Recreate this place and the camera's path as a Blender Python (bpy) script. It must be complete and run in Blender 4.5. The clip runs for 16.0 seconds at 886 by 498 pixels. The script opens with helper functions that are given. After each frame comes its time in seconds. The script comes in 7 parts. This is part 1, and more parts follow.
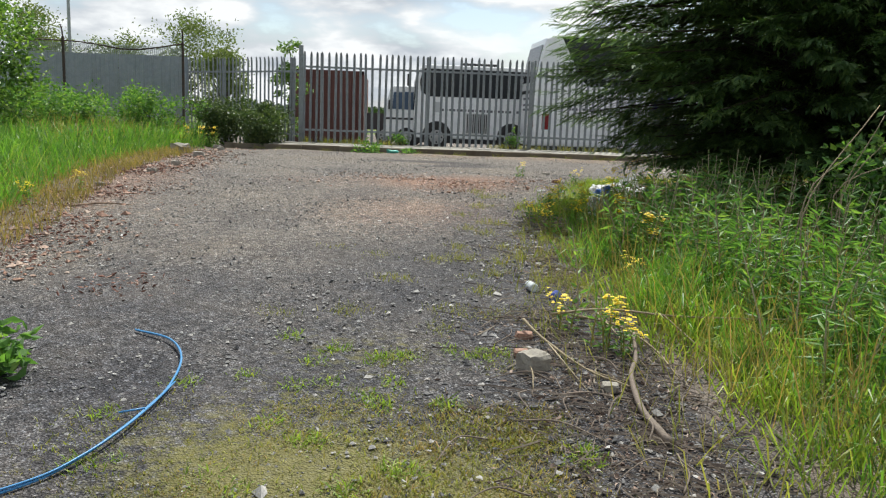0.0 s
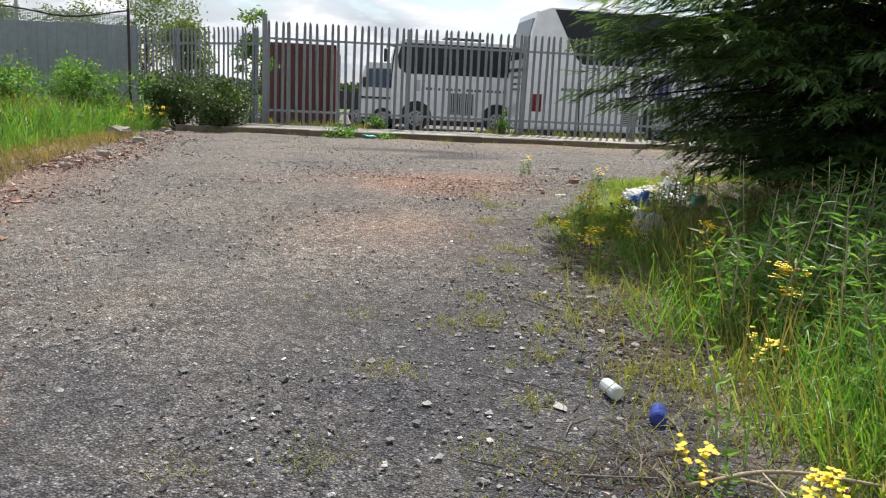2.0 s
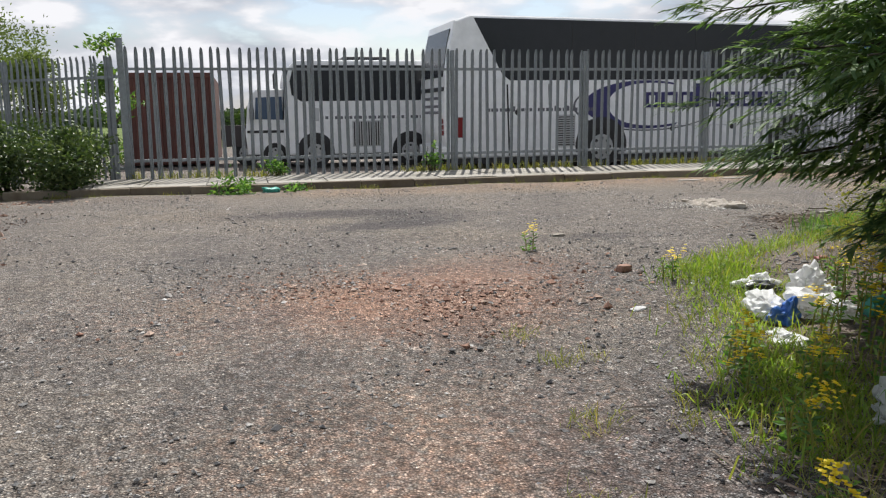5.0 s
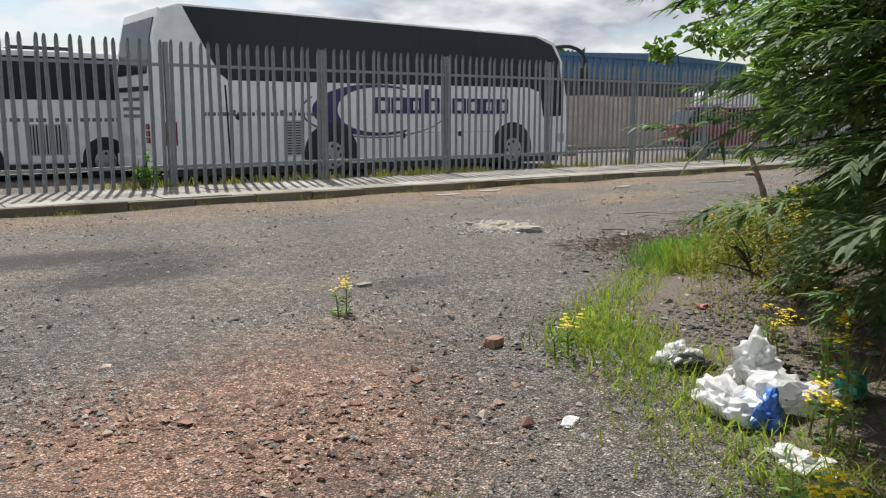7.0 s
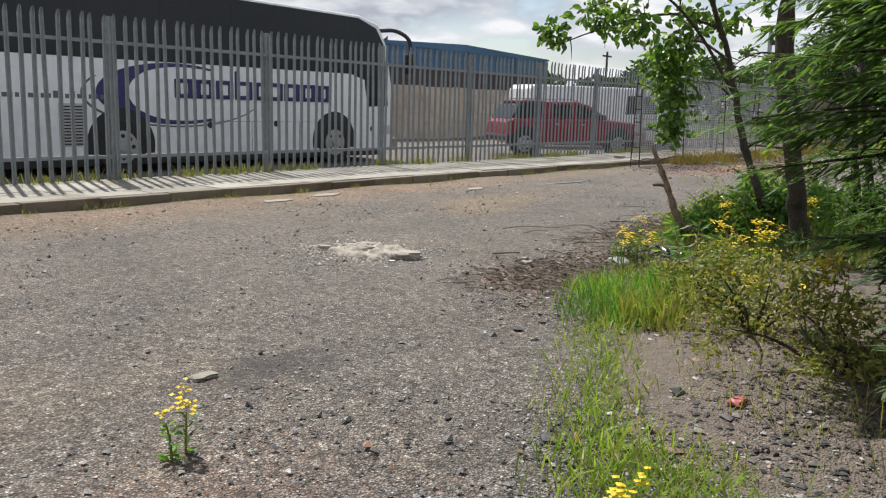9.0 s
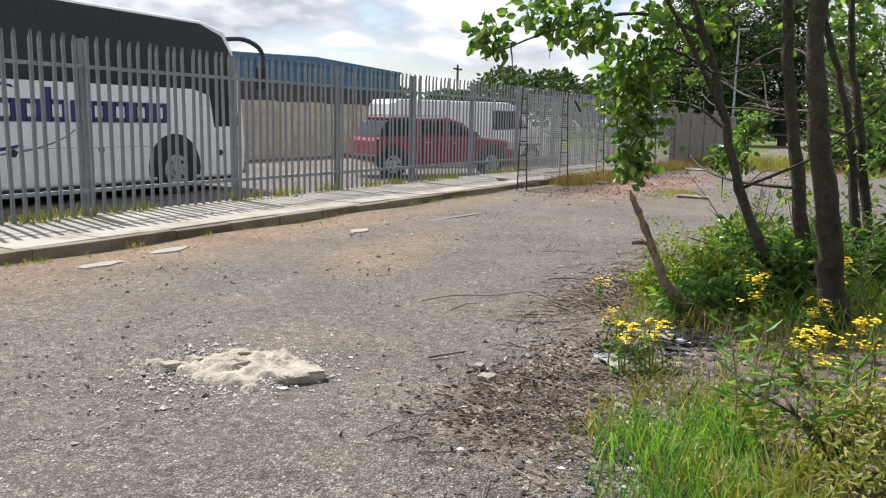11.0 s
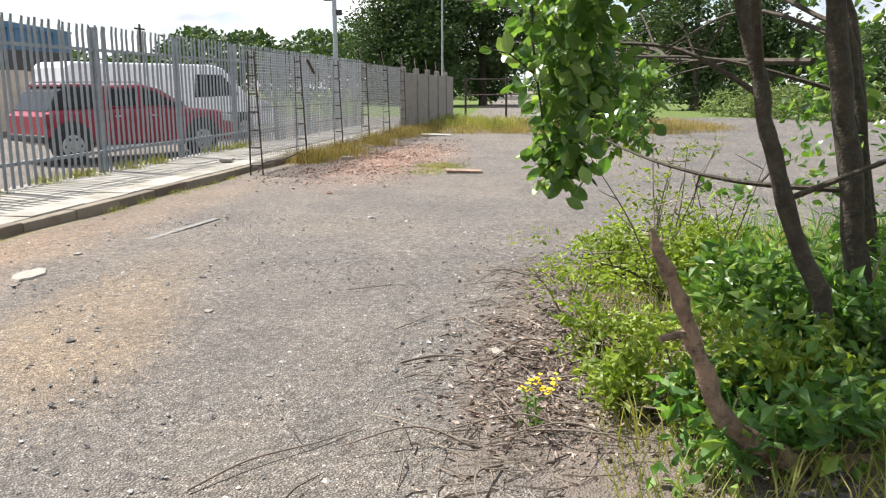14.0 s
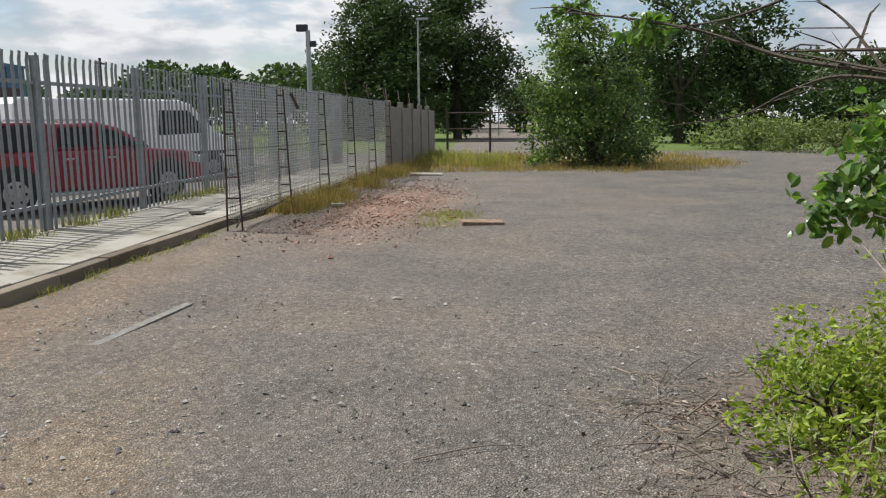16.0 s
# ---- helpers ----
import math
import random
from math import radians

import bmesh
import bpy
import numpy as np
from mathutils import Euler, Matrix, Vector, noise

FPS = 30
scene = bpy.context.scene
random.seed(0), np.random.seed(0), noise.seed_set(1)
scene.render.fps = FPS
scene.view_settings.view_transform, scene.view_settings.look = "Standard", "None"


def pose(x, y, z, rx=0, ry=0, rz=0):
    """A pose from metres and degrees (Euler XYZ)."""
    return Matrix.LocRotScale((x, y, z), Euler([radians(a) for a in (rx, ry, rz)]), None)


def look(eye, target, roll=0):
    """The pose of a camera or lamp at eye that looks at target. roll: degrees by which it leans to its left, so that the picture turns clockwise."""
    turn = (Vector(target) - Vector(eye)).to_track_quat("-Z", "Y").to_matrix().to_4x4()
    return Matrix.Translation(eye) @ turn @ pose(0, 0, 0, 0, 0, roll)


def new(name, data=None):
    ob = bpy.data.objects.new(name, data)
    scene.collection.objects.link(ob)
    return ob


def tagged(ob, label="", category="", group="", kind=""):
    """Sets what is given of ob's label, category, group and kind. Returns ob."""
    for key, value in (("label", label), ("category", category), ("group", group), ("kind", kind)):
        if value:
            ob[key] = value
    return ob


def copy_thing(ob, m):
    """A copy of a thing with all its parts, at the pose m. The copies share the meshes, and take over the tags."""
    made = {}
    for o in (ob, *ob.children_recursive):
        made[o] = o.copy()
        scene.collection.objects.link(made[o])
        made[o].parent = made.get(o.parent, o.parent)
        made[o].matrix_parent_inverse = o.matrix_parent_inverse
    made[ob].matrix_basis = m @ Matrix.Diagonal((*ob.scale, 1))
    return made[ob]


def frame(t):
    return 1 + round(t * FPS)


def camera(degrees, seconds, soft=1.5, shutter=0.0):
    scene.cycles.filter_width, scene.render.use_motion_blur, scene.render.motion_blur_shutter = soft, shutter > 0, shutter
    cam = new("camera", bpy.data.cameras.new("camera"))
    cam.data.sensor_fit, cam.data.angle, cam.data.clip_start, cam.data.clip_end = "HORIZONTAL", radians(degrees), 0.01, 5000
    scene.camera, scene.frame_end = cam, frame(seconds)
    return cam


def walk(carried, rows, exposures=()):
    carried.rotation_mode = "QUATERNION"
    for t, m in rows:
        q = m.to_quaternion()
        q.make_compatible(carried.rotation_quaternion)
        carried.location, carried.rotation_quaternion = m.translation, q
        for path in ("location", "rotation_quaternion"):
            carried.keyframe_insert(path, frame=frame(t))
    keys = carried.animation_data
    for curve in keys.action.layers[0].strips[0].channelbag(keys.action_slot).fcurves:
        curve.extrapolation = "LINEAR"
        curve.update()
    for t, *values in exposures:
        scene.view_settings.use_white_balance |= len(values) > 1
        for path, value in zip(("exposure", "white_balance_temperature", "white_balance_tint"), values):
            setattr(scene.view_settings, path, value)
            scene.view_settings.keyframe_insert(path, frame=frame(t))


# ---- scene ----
cam = camera(57.78, 16.0, 1.2)
# seconds, x, y, z, yaw, pitch, roll
ROWS = [
    (0.0, -0.001, -0.297, 0.897, -3.47, -9.34, -2.08),
    (0.5, -0.120, 0.186, 0.897, -3.89, -10.88, -0.60),
    (1.0, -0.118, 0.772, 0.849, -4.75, -13.11, 0.04),
    (1.5, -0.119, 1.366, 0.911, -4.76, -13.11, -2.83),
    (2.0, -0.100, 1.967, 0.964, -5.40, -10.85, -2.63),
    (2.5, -0.107, 2.599, 1.026, -6.59, -9.49, -2.27),
    (3.0, -0.150, 3.151, 1.017, -6.93, -10.07, -1.60),
    (3.2, -0.188, 3.385, 1.023, -6.99, -10.34, -0.75),
    (5.3, -0.440, 6.149, 1.265, -17.51, -9.65, 1.23),
    (5.5, -0.467, 6.372, 1.283, -21.02, -10.22, 1.19),
    (6.0, -0.486, 6.917, 1.274, -30.10, -8.99, 0.22),
    (6.5, -0.478, 7.455, 1.271, -31.78, -9.18, -0.16),
    (7.0, -0.393, 7.949, 1.302, -35.42, -9.57, -0.15),
    (7.5, -0.257, 8.470, 1.347, -36.75, -7.90, -0.99),
    (8.0, -0.016, 8.981, 1.335, -39.85, -8.26, -0.05),
    (8.2, 0.080, 9.165, 1.321, -44.86, -8.67, -0.32),
    (10.3, 1.520, 11.276, 1.400, -52.50, -10.99, -2.05),
    (10.5, 1.711, 11.443, 1.434, -54.11, -11.05, -1.88),
    (11.0, 2.153, 11.824, 1.453, -60.39, -9.04, -1.18),
    (11.5, 2.583, 12.232, 1.440, -61.96, -8.95, -1.05),
    (12.0, 3.011, 12.592, 1.422, -67.05, -9.45, -1.78),
    (12.5, 3.570, 12.937, 1.455, -69.08, -9.90, -1.44),
    (13.0, 4.075, 13.266, 1.460, -72.50, -10.43, -1.17),
    (13.5, 4.574, 13.506, 1.454, -80.01, -10.73, -0.45),
    (14.0, 5.070, 13.775, 1.456, -81.64, -11.36, 0.13),
    (14.5, 5.570, 14.055, 1.439, -82.12, -11.80, 0.51),
    (15.0, 6.093, 14.293, 1.482, -81.42, -12.01, -1.46),
    (15.5, 6.638, 14.538, 1.530, -81.97, -10.90, -0.68),
    (16.0, 7.210, 14.796, 1.518, -84.10, -9.10, 0.57),
]
walk(cam, [(t, pose(x, y, z, 90 + pitch, roll, yaw)) for t, x, y, z, yaw, pitch, roll in ROWS],
     exposures=[(0.0, 0.49, 6500, 8), (0.5, 0.28, 6500, 9), (1.0, 0.51, 6500, 10), (1.5, 0.68, 6500, 11), (2.5, 0.53, 6500, 12), (3.0, 0.53, 6500, 12), (5.5, 0.35, 6500, 13), (7.5, 0.31, 6500, 12), (8.0, 0.21, 6500, 12), (10.5, 0.73, 6500, 13), (11.5, 0.61, 6500, 14), (12.5, 0.63, 6500, 13), (13.5, 0.91, 6500, 13),
                (14.5, 1.17, 6500, 14), (15.0, 1.03, 6500, 15), (15.5, 0.58, 6500, 14), (16.0, 0.28, 6500, 11)])

# ---- world, sun ----
SUN_EL, SUN_AZ = 58.0, 18.0   # degrees; azimuth from +y towards +x
world = bpy.data.worlds.new("sky")
scene.world = world
world.use_nodes = True
wn, wl = world.node_tree.nodes, world.node_tree.links
wn.clear()
w_out, w_bg = wn.new("ShaderNodeOutputWorld"), wn.new("ShaderNodeBackground")
sky = wn.new("ShaderNodeTexSky")
sky.sky_type, sky.sun_disc = "NISHITA", False
sky.sun_elevation, sky.sun_rotation = radians(SUN_EL), radians(SUN_AZ)
sky.air_density, sky.dust_density, sky.ozone_density = 1.0, 1.2, 1.0
w_co, w_map = wn.new("ShaderNodeTexCoord"), wn.new("ShaderNodeMapping")
w_map.inputs["Scale"].default_value = (3.2, 3.2, 9.0)
w_map.inputs["Location"].default_value = (0.35, 0.1, 0.0)
wl.new(w_co.outputs["Generated"], w_map.inputs["Vector"])
w_n1, w_n2 = wn.new("ShaderNodeTexNoise"), wn.new("ShaderNodeTexNoise")
w_n1.inputs["Scale"].default_value, w_n1.inputs["Detail"].default_value, w_n1.inputs["Roughness"].default_value = 1.5, 7.0, 0.55
w_n2.inputs["Scale"].default_value, w_n2.inputs["Detail"].default_value = 3.0, 7.0
w_r1, w_r2 = wn.new("ShaderNodeValToRGB"), wn.new("ShaderNodeValToRGB")
w_r1.color_ramp.elements[0].position, w_r1.color_ramp.elements[1].position = 0.39, 0.52
w_r2.color_ramp.elements[0].position, w_r2.color_ramp.elements[1].position = 0.4, 0.6
w_r2.color_ramp.elements[0].color, w_r2.color_ramp.elements[1].color = (3.5, 3.85, 4.4, 1), (7.3, 7.45, 7.6, 1)
w_mix = wn.new("ShaderNodeMix")
w_mix.data_type = "RGBA"
for n in (w_n1, w_n2):
    wl.new(w_map.outputs["Vector"], n.inputs["Vector"])
wl.new(w_n1.outputs["Fac"], w_r1.inputs["Fac"])
wl.new(w_n2.outputs["Fac"], w_r2.inputs["Fac"])
wl.new(w_r1.outputs["Color"], w_mix.inputs[0])
wl.new(sky.outputs["Color"], w_mix.inputs[6])
wl.new(w_r2.outputs["Color"], w_mix.inputs[7])
wl.new(w_mix.outputs[2], w_bg.inputs["Color"])
w_bg.inputs["Strength"].default_value = 0.097
wl.new(w_bg.outputs["Background"], w_out.inputs["Surface"])

sun = new("sun", bpy.data.lights.new("sun", "SUN"))
sun.data.energy, sun.data.angle, sun.data.color = 5.0, radians(0.7), (0.965, 0.955, 0.885)
ce, se = math.cos(radians(SUN_EL)), math.sin(radians(SUN_EL))
SUN_TO = Vector((math.sin(radians(SUN_AZ)) * ce, math.cos(radians(SUN_AZ)) * ce, se))
sun.matrix_world = look(SUN_TO * 60, (0, 0, 0))

# ---- materials ----
RNG = np.random.default_rng(7)


def node(nt, kind, **inputs):
    n = nt.nodes.new(kind)
    for k, v in inputs.items():
        n.inputs[k.replace("_", " ")].default_value = v
    return n


def ramp(nt, fac, stops):
    r = nt.nodes.new("ShaderNodeValToRGB")
    e = r.color_ramp.elements
    while len(e) < len(stops):
        e.new(0.5)
    for el, (p, c) in zip(e, stops):
        el.position, el.color = p, (*c, 1) if len(c) == 3 else c
    nt.links.new(fac, r.inputs["Fac"])
    return r.outputs["Color"]


def mixc(nt, fac, a, b, blend="MIX"):
    m = nt.nodes.new("ShaderNodeMix")
    m.data_type, m.blend_type = "RGBA", blend
    for sock, v in ((m.inputs[0], fac), (m.inputs[6], a), (m.inputs[7], b)):
        if isinstance(v, bpy.types.NodeSocket):
            nt.links.new(v, sock)
        elif isinstance(v, (int, float)):
            sock.default_value = v
        else:
            sock.default_value = (*v, 1)
    return m.outputs[2]


def math_node(nt, op, a, b):
    m = nt.nodes.new("ShaderNodeMath")
    m.operation, m.use_clamp = op, True
    for sock, v in zip(m.inputs, (a, b)):
        if isinstance(v, bpy.types.NodeSocket):
            nt.links.new(v, sock)
        else:
            sock.default_value = v
    return m.outputs[0]


def base_mat(name):
    m = bpy.data.materials.new(name)
    m.use_nodes = True
    nt = m.node_tree
    return m, nt, nt.nodes["Principled BSDF"]


def noise_tex(nt, scale, detail=4.0, rough=0.55, vec=None):
    n = node(nt, "ShaderNodeTexNoise", Scale=scale, Detail=detail, Roughness=rough)
    if vec is not None:
        nt.links.new(vec, n.inputs["Vector"])
    return n.outputs["Fac"]


def coords(nt):
    return nt.nodes.new("ShaderNodeTexCoord").outputs["Object"]


def surface(name, c1, c2, scale=3.0, rough=0.8, metal=0.0, fine=60.0, bump=0.15, dirt=None, dirt_amount=0.4, dist=0.004):
    """A worn surface: two colours by a broad noise, fine grain in colour and relief, optional dirt patches."""
    m, nt, bs = base_mat(name)
    co = coords(nt)
    big, small = noise_tex(nt, scale, 5, 0.6, co), noise_tex(nt, fine, 3, 0.6, co)
    col = mixc(nt, ramp(nt, big, [(0.3, (0, 0, 0)), (0.7, (1, 1, 1))]), c1, c2)
    col = mixc(nt, 0.35, col, ramp(nt, small, [(0.25, (0.35, 0.35, 0.35)), (0.75, (1, 1, 1))]), "MULTIPLY")
    if dirt:
        patch = ramp(nt, noise_tex(nt, scale * 2.3, 6, 0.65, co), [(0.5, (0, 0, 0)), (0.68, (1, 1, 1))])
        col = mixc(nt, math_node(nt, "MULTIPLY", patch, dirt_amount), col, dirt)
    nt.links.new(col, bs.inputs["Base Color"])
    rr = ramp(nt, big, [(0.2, (rough * 0.8,) * 3), (0.8, (min(1, rough * 1.15),) * 3)])
    nt.links.new(rr, bs.inputs["Roughness"])
    bs.inputs["Metallic"].default_value = metal
    b = node(nt, "ShaderNodeBump", Strength=bump, Distance=dist)
    nt.links.new(small, b.inputs["Height"])
    nt.links.new(b.outputs["Normal"], bs.inputs["Normal"])
    return m


def leaf_mat(name, dark, light, trans=0.35, gloss=0.5, third=None):
    """Foliage: each leaf its own tint, part of the light passes through."""
    m, nt, bs = base_mat(name)
    geo = nt.nodes.new("ShaderNodeNewGeometry")
    stops = [(0.0, dark), (0.75, light)] + ([(1.0, third)] if third else [])
    col = ramp(nt, geo.outputs["Random Per Island"], stops)
    var = ramp(nt, noise_tex(nt, 1.3, 3, 0.6, coords(nt)), [(0.3, (0.65, 0.68, 0.6)), (0.7, (1.15, 1.12, 1.0))])
    col = mixc(nt, 1.0, col, var, "MULTIPLY")
    nt.links.new(col, bs.inputs["Base Color"])
    bs.inputs["Roughness"].default_value = gloss
    tr = nt.nodes.new("ShaderNodeBsdfTranslucent")
    nt.links.new(mixc(nt, 1.0, col, (1.5, 1.6, 0.7), "MULTIPLY"), tr.inputs["Color"])
    mx = nt.nodes.new("ShaderNodeMixShader")
    mx.inputs[0].default_value = trans
    nt.links.new(bs.outputs[0], mx.inputs[1])
    nt.links.new(tr.outputs[0], mx.inputs[2])
    nt.links.new(mx.outputs[0], nt.nodes["Material Output"].inputs["Surface"])
    return m


def island_mat(name, stops, rough=0.9):
    m, nt, bs = base_mat(name)
    geo = nt.nodes.new("ShaderNodeNewGeometry")
    col = ramp(nt, geo.outputs["Random Per Island"], stops)
    grain = ramp(nt, noise_tex(nt, 90, 3, 0.6, coords(nt)), [(0.3, (0.6, 0.6, 0.6)), (0.7, (1.1, 1.1, 1.1))])
    nt.links.new(mixc(nt, 1.0, col, grain, "MULTIPLY"), bs.inputs["Base Color"])
    bs.inputs["Roughness"].default_value = rough
    return m


def piece_mat(name, c1, c2, rough=0.9, dirt=(0.12, 0.11, 0.07)):
    """Slabs and kerb stones: a tint of its own for each piece, stains, sandy relief."""
    m, nt, bs = base_mat(name)
    info = nt.nodes.new("ShaderNodeObjectInfo")
    pos = nt.nodes.new("ShaderNodeNewGeometry").outputs["Position"]
    col = mixc(nt, info.outputs["Random"], c1, c2)
    col = mixc(nt, 0.5, col, ramp(nt, noise_tex(nt, 120, 3, 0.7, pos), [(0.25, (0.4, 0.4, 0.4)), (0.75, (1.1, 1.1, 1.1))]), "MULTIPLY")
    stain = ramp(nt, noise_tex(nt, 1.7, 6, 0.65, pos), [(0.48, (0, 0, 0)), (0.7, (0.75, 0.75, 0.75))])
    nt.links.new(mixc(nt, stain, col, dirt), bs.inputs["Base Color"])
    bs.inputs["Roughness"].default_value = rough
    b = node(nt, "ShaderNodeBump", Strength=0.35, Distance=0.006)
    nt.links.new(noise_tex(nt, 45, 5, 0.7, pos), b.inputs["Height"])
    nt.links.new(b.outputs["Normal"], bs.inputs["Normal"])
    return m


def plain(name, c, rough=0.5, metal=0.0, coat=0.0):
    m, nt, bs = base_mat(name)
    v = ramp(nt, noise_tex(nt, 4, 5, 0.6, coords(nt)), [(0.3, tuple(x * 0.86 for x in c)), (0.7, c)])
    nt.links.new(v, bs.inputs["Base Color"])
    bs.inputs["Roughness"].default_value, bs.inputs["Metallic"].default_value, bs.inputs["Coat Weight"].default_value = rough, metal, coat
    return m


def ground_mat():
    m, nt, bs = base_mat("ground")
    pos = nt.nodes.new("ShaderNodeNewGeometry").outputs["Position"]

    def mask(name, lo=0.35, hi=0.65, scale=6.0, amount=0.9):
        a = nt.nodes.new("ShaderNodeAttribute")
        a.attribute_name = name
        n = noise_tex(nt, scale, 6, 0.65, pos)
        s = nt.nodes.new("ShaderNodeMath")
        s.operation = "MULTIPLY_ADD"
        nt.links.new(n, s.inputs[0])
        s.inputs[1].default_value = amount
        add = nt.nodes.new("ShaderNodeMath")
        add.operation = "ADD"
        nt.links.new(a.outputs["Fac"], add.inputs[0])
        add.inputs[1].default_value = -amount * 0.5
        nt.links.new(add.outputs[0], s.inputs[2])
        return ramp(nt, s.outputs[0], [(lo, (0, 0, 0)), (hi, (1, 1, 1))])

    # worn tarmac with exposed chippings
    vor = node(nt, "ShaderNodeTexVoronoi", Scale=95.0)
    nt.links.new(pos, vor.inputs["Vector"])
    sep = nt.nodes.new("ShaderNodeSeparateColor")
    nt.links.new(vor.outputs["Color"], sep.inputs["Color"])
    chips = ramp(nt, sep.outputs[0], [(0.0, (0.085, 0.081, 0.08)), (0.35, (0.18, 0.168, 0.16)), (0.6, (0.235, 0.21, 0.19)), (0.88, (0.3, 0.285, 0.27)), (0.97, (0.4, 0.385, 0.36)), (1.0, (0.62, 0.6, 0.57))])
    big = node(nt, "ShaderNodeTexVoronoi", Scale=34.0)
    nt.links.new(pos, big.inputs["Vector"])
    bsep = nt.nodes.new("ShaderNodeSeparateColor")
    nt.links.new(big.outputs["Color"], bsep.inputs["Color"])
    lumps = ramp(nt, bsep.outputs[1], [(0.0, (0.6, 0.6, 0.62)), (0.35, (0.93, 0.88, 0.84)), (0.7, (1.0, 1.01, 1.03)), (1.0, (1.4, 1.36, 1.3))])
    chips = mixc(nt, 1.0, chips, lumps, "MULTIPLY")
    fa = nt.nodes.new("ShaderNodeAttribute")
    fa.attribute_name = "fine"
    chips = mixc(nt, math_node(nt, "MULTIPLY", fa.outputs["Fac"], 0.32), chips, (0.2, 0.194, 0.186))
    # painted shade and dirt: each chip's colour darkens towards the cracks between stones
    gaps = ramp(nt, vor.outputs["Distance"], [(0.25, (1.15, 1.15, 1.15)), (0.65, (0.42, 0.42, 0.42))])
    chips = mixc(nt, 1.0, chips, gaps, "MULTIPLY")
    broad = ramp(nt, noise_tex(nt, 0.9, 6, 0.65, pos), [(0.3, (0.72, 0.72, 0.74)), (0.7, (1.2, 1.16, 1.1))])
    mid = ramp(nt, noise_tex(nt, 14, 5, 0.7, pos), [(0.3, (0.5, 0.5, 0.5)), (0.7, (1.42, 1.42, 1.42))])
    col = mixc(nt, 1.0, mixc(nt, 1.0, chips, broad, "MULTIPLY"), mid, "MULTIPLY")
    grit = ramp(nt, noise_tex(nt, 160, 2, 0.6, pos), [(0.3, (0.75, 0.75, 0.75)), (0.7, (1.2, 1.2, 1.2))])
    worn = ramp(nt, noise_tex(nt, 0.42, 7, 0.68, pos), [(0.36, (0.86, 0.86, 0.88)), (0.5, (1.0, 1.0, 1.0)), (0.66, (1.16, 1.1, 1.0))])
    col = mixc(nt, 1.0, col, worn, "MULTIPLY")
    # darker, bluer version of the tarmac, mixed in by region
    near_dark = mixc(nt, 1.0, col, (0.52, 0.56, 0.66), "MULTIPLY")
    col = mixc(nt, mask("near_dark", 0.25, 0.85, 3.0, 0.7), col, near_dark)
    dust = mixc(nt, 1.0, (0.235, 0.2, 0.165), grit, "MULTIPLY")
    col = mixc(nt, math_node(nt, "MULTIPLY", mask("dust", 0.3, 0.9, 2.2, 1.0), 0.35), col, dust)
    col = mixc(nt, math_node(nt, "MULTIPLY", mask("tan", 0.25, 1.2, 16.0, 1.7), 0.75), col, mixc(nt, 1.0, col, (1.5, 1.3, 1.03), "MULTIPLY"))
    col = mixc(nt, math_node(nt, "MULTIPLY", mask("red", 0.15, 1.0, 22.0, 1.9), 0.95), col, mixc(nt, 1.0, col, (1.6, 1.1, 0.9), "MULTIPLY"))
    col = mixc(nt, math_node(nt, "MULTIPLY", mask("stain", 0.3, 0.8, 7.0, 1.5), 0.8), col, mixc(nt, 1.0, (0.05, 0.046, 0.048), grit, "MULTIPLY"))
    soil = mixc(nt, noise_tex(nt, 22, 5, 0.7, pos), (0.07, 0.058, 0.05), (0.27, 0.22, 0.185))
    col = mixc(nt, mask("soil", 0.38, 0.6, 4.0, 0.6), col, mixc(nt, 1.0, soil, grit, "MULTIPLY"))
    moss = mixc(nt, noise_tex(nt, 30, 4, 0.7, pos), (0.1, 0.098, 0.028), (0.27, 0.24, 0.085))
    col = mixc(nt, math_node(nt, "MULTIPLY", mask("moss", 0.45, 0.9, 16.0, 1.7), 0.75), col, moss)
    grass = mixc(nt, noise_tex(nt, 3, 6, 0.7, pos), (0.05, 0.085, 0.02), (0.15, 0.19, 0.05))
    col = mixc(nt, mask("field", 0.4, 0.6, 0.6, 0.3), col, grass)
    nt.links.new(col, bs.inputs["Base Color"])
    bs.inputs["Roughness"].default_value = 0.92
    bs.inputs["Specular IOR Level"].default_value = 0.25
    h = math_node(nt, "ADD", math_node(nt, "MULTIPLY", vor.outputs["Distance"], 0.5), math_node(nt, "MULTIPLY", noise_tex(nt, 38, 5, 0.7, pos), 0.6))
    b = node(nt, "ShaderNodeBump", Strength=1.0, Distance=0.024)
    nt.links.new(h, b.inputs["Height"])
    nt.links.new(b.outputs["Normal"], bs.inputs["Normal"])
    return m


M_GROUND = ground_mat()
M_STEEL = surface("galvanised_steel", (0.24, 0.265, 0.285), (0.36, 0.385, 0.4), 6, 0.55, 0.35, 80, 0.08, (0.13, 0.10, 0.08), 0.25)
M_RUST = surface("rusty_steel", (0.035, 0.03, 0.028), (0.075, 0.055, 0.045), 9, 0.8, 0.2, 90, 0.2, (0.16, 0.07, 0.035), 0.5)
M_WIRE = plain("galvanised_wire", (0.42, 0.43, 0.43), 0.5, 0.35)
M_SLAB = piece_mat("concrete_slab", (0.25, 0.232, 0.2), (0.37, 0.345, 0.305))
M_KERB = piece_mat("kerb_stone", (0.13, 0.105, 0.078), (0.22, 0.185, 0.14), 0.95, (0.075, 0.05, 0.028))
M_STONE = surface("block_stone", (0.21, 0.19, 0.16), (0.36, 0.33, 0.28), 14, 0.95, 0, 70, 0.5, (0.14, 0.12, 0.09), 0.5, 0.01)
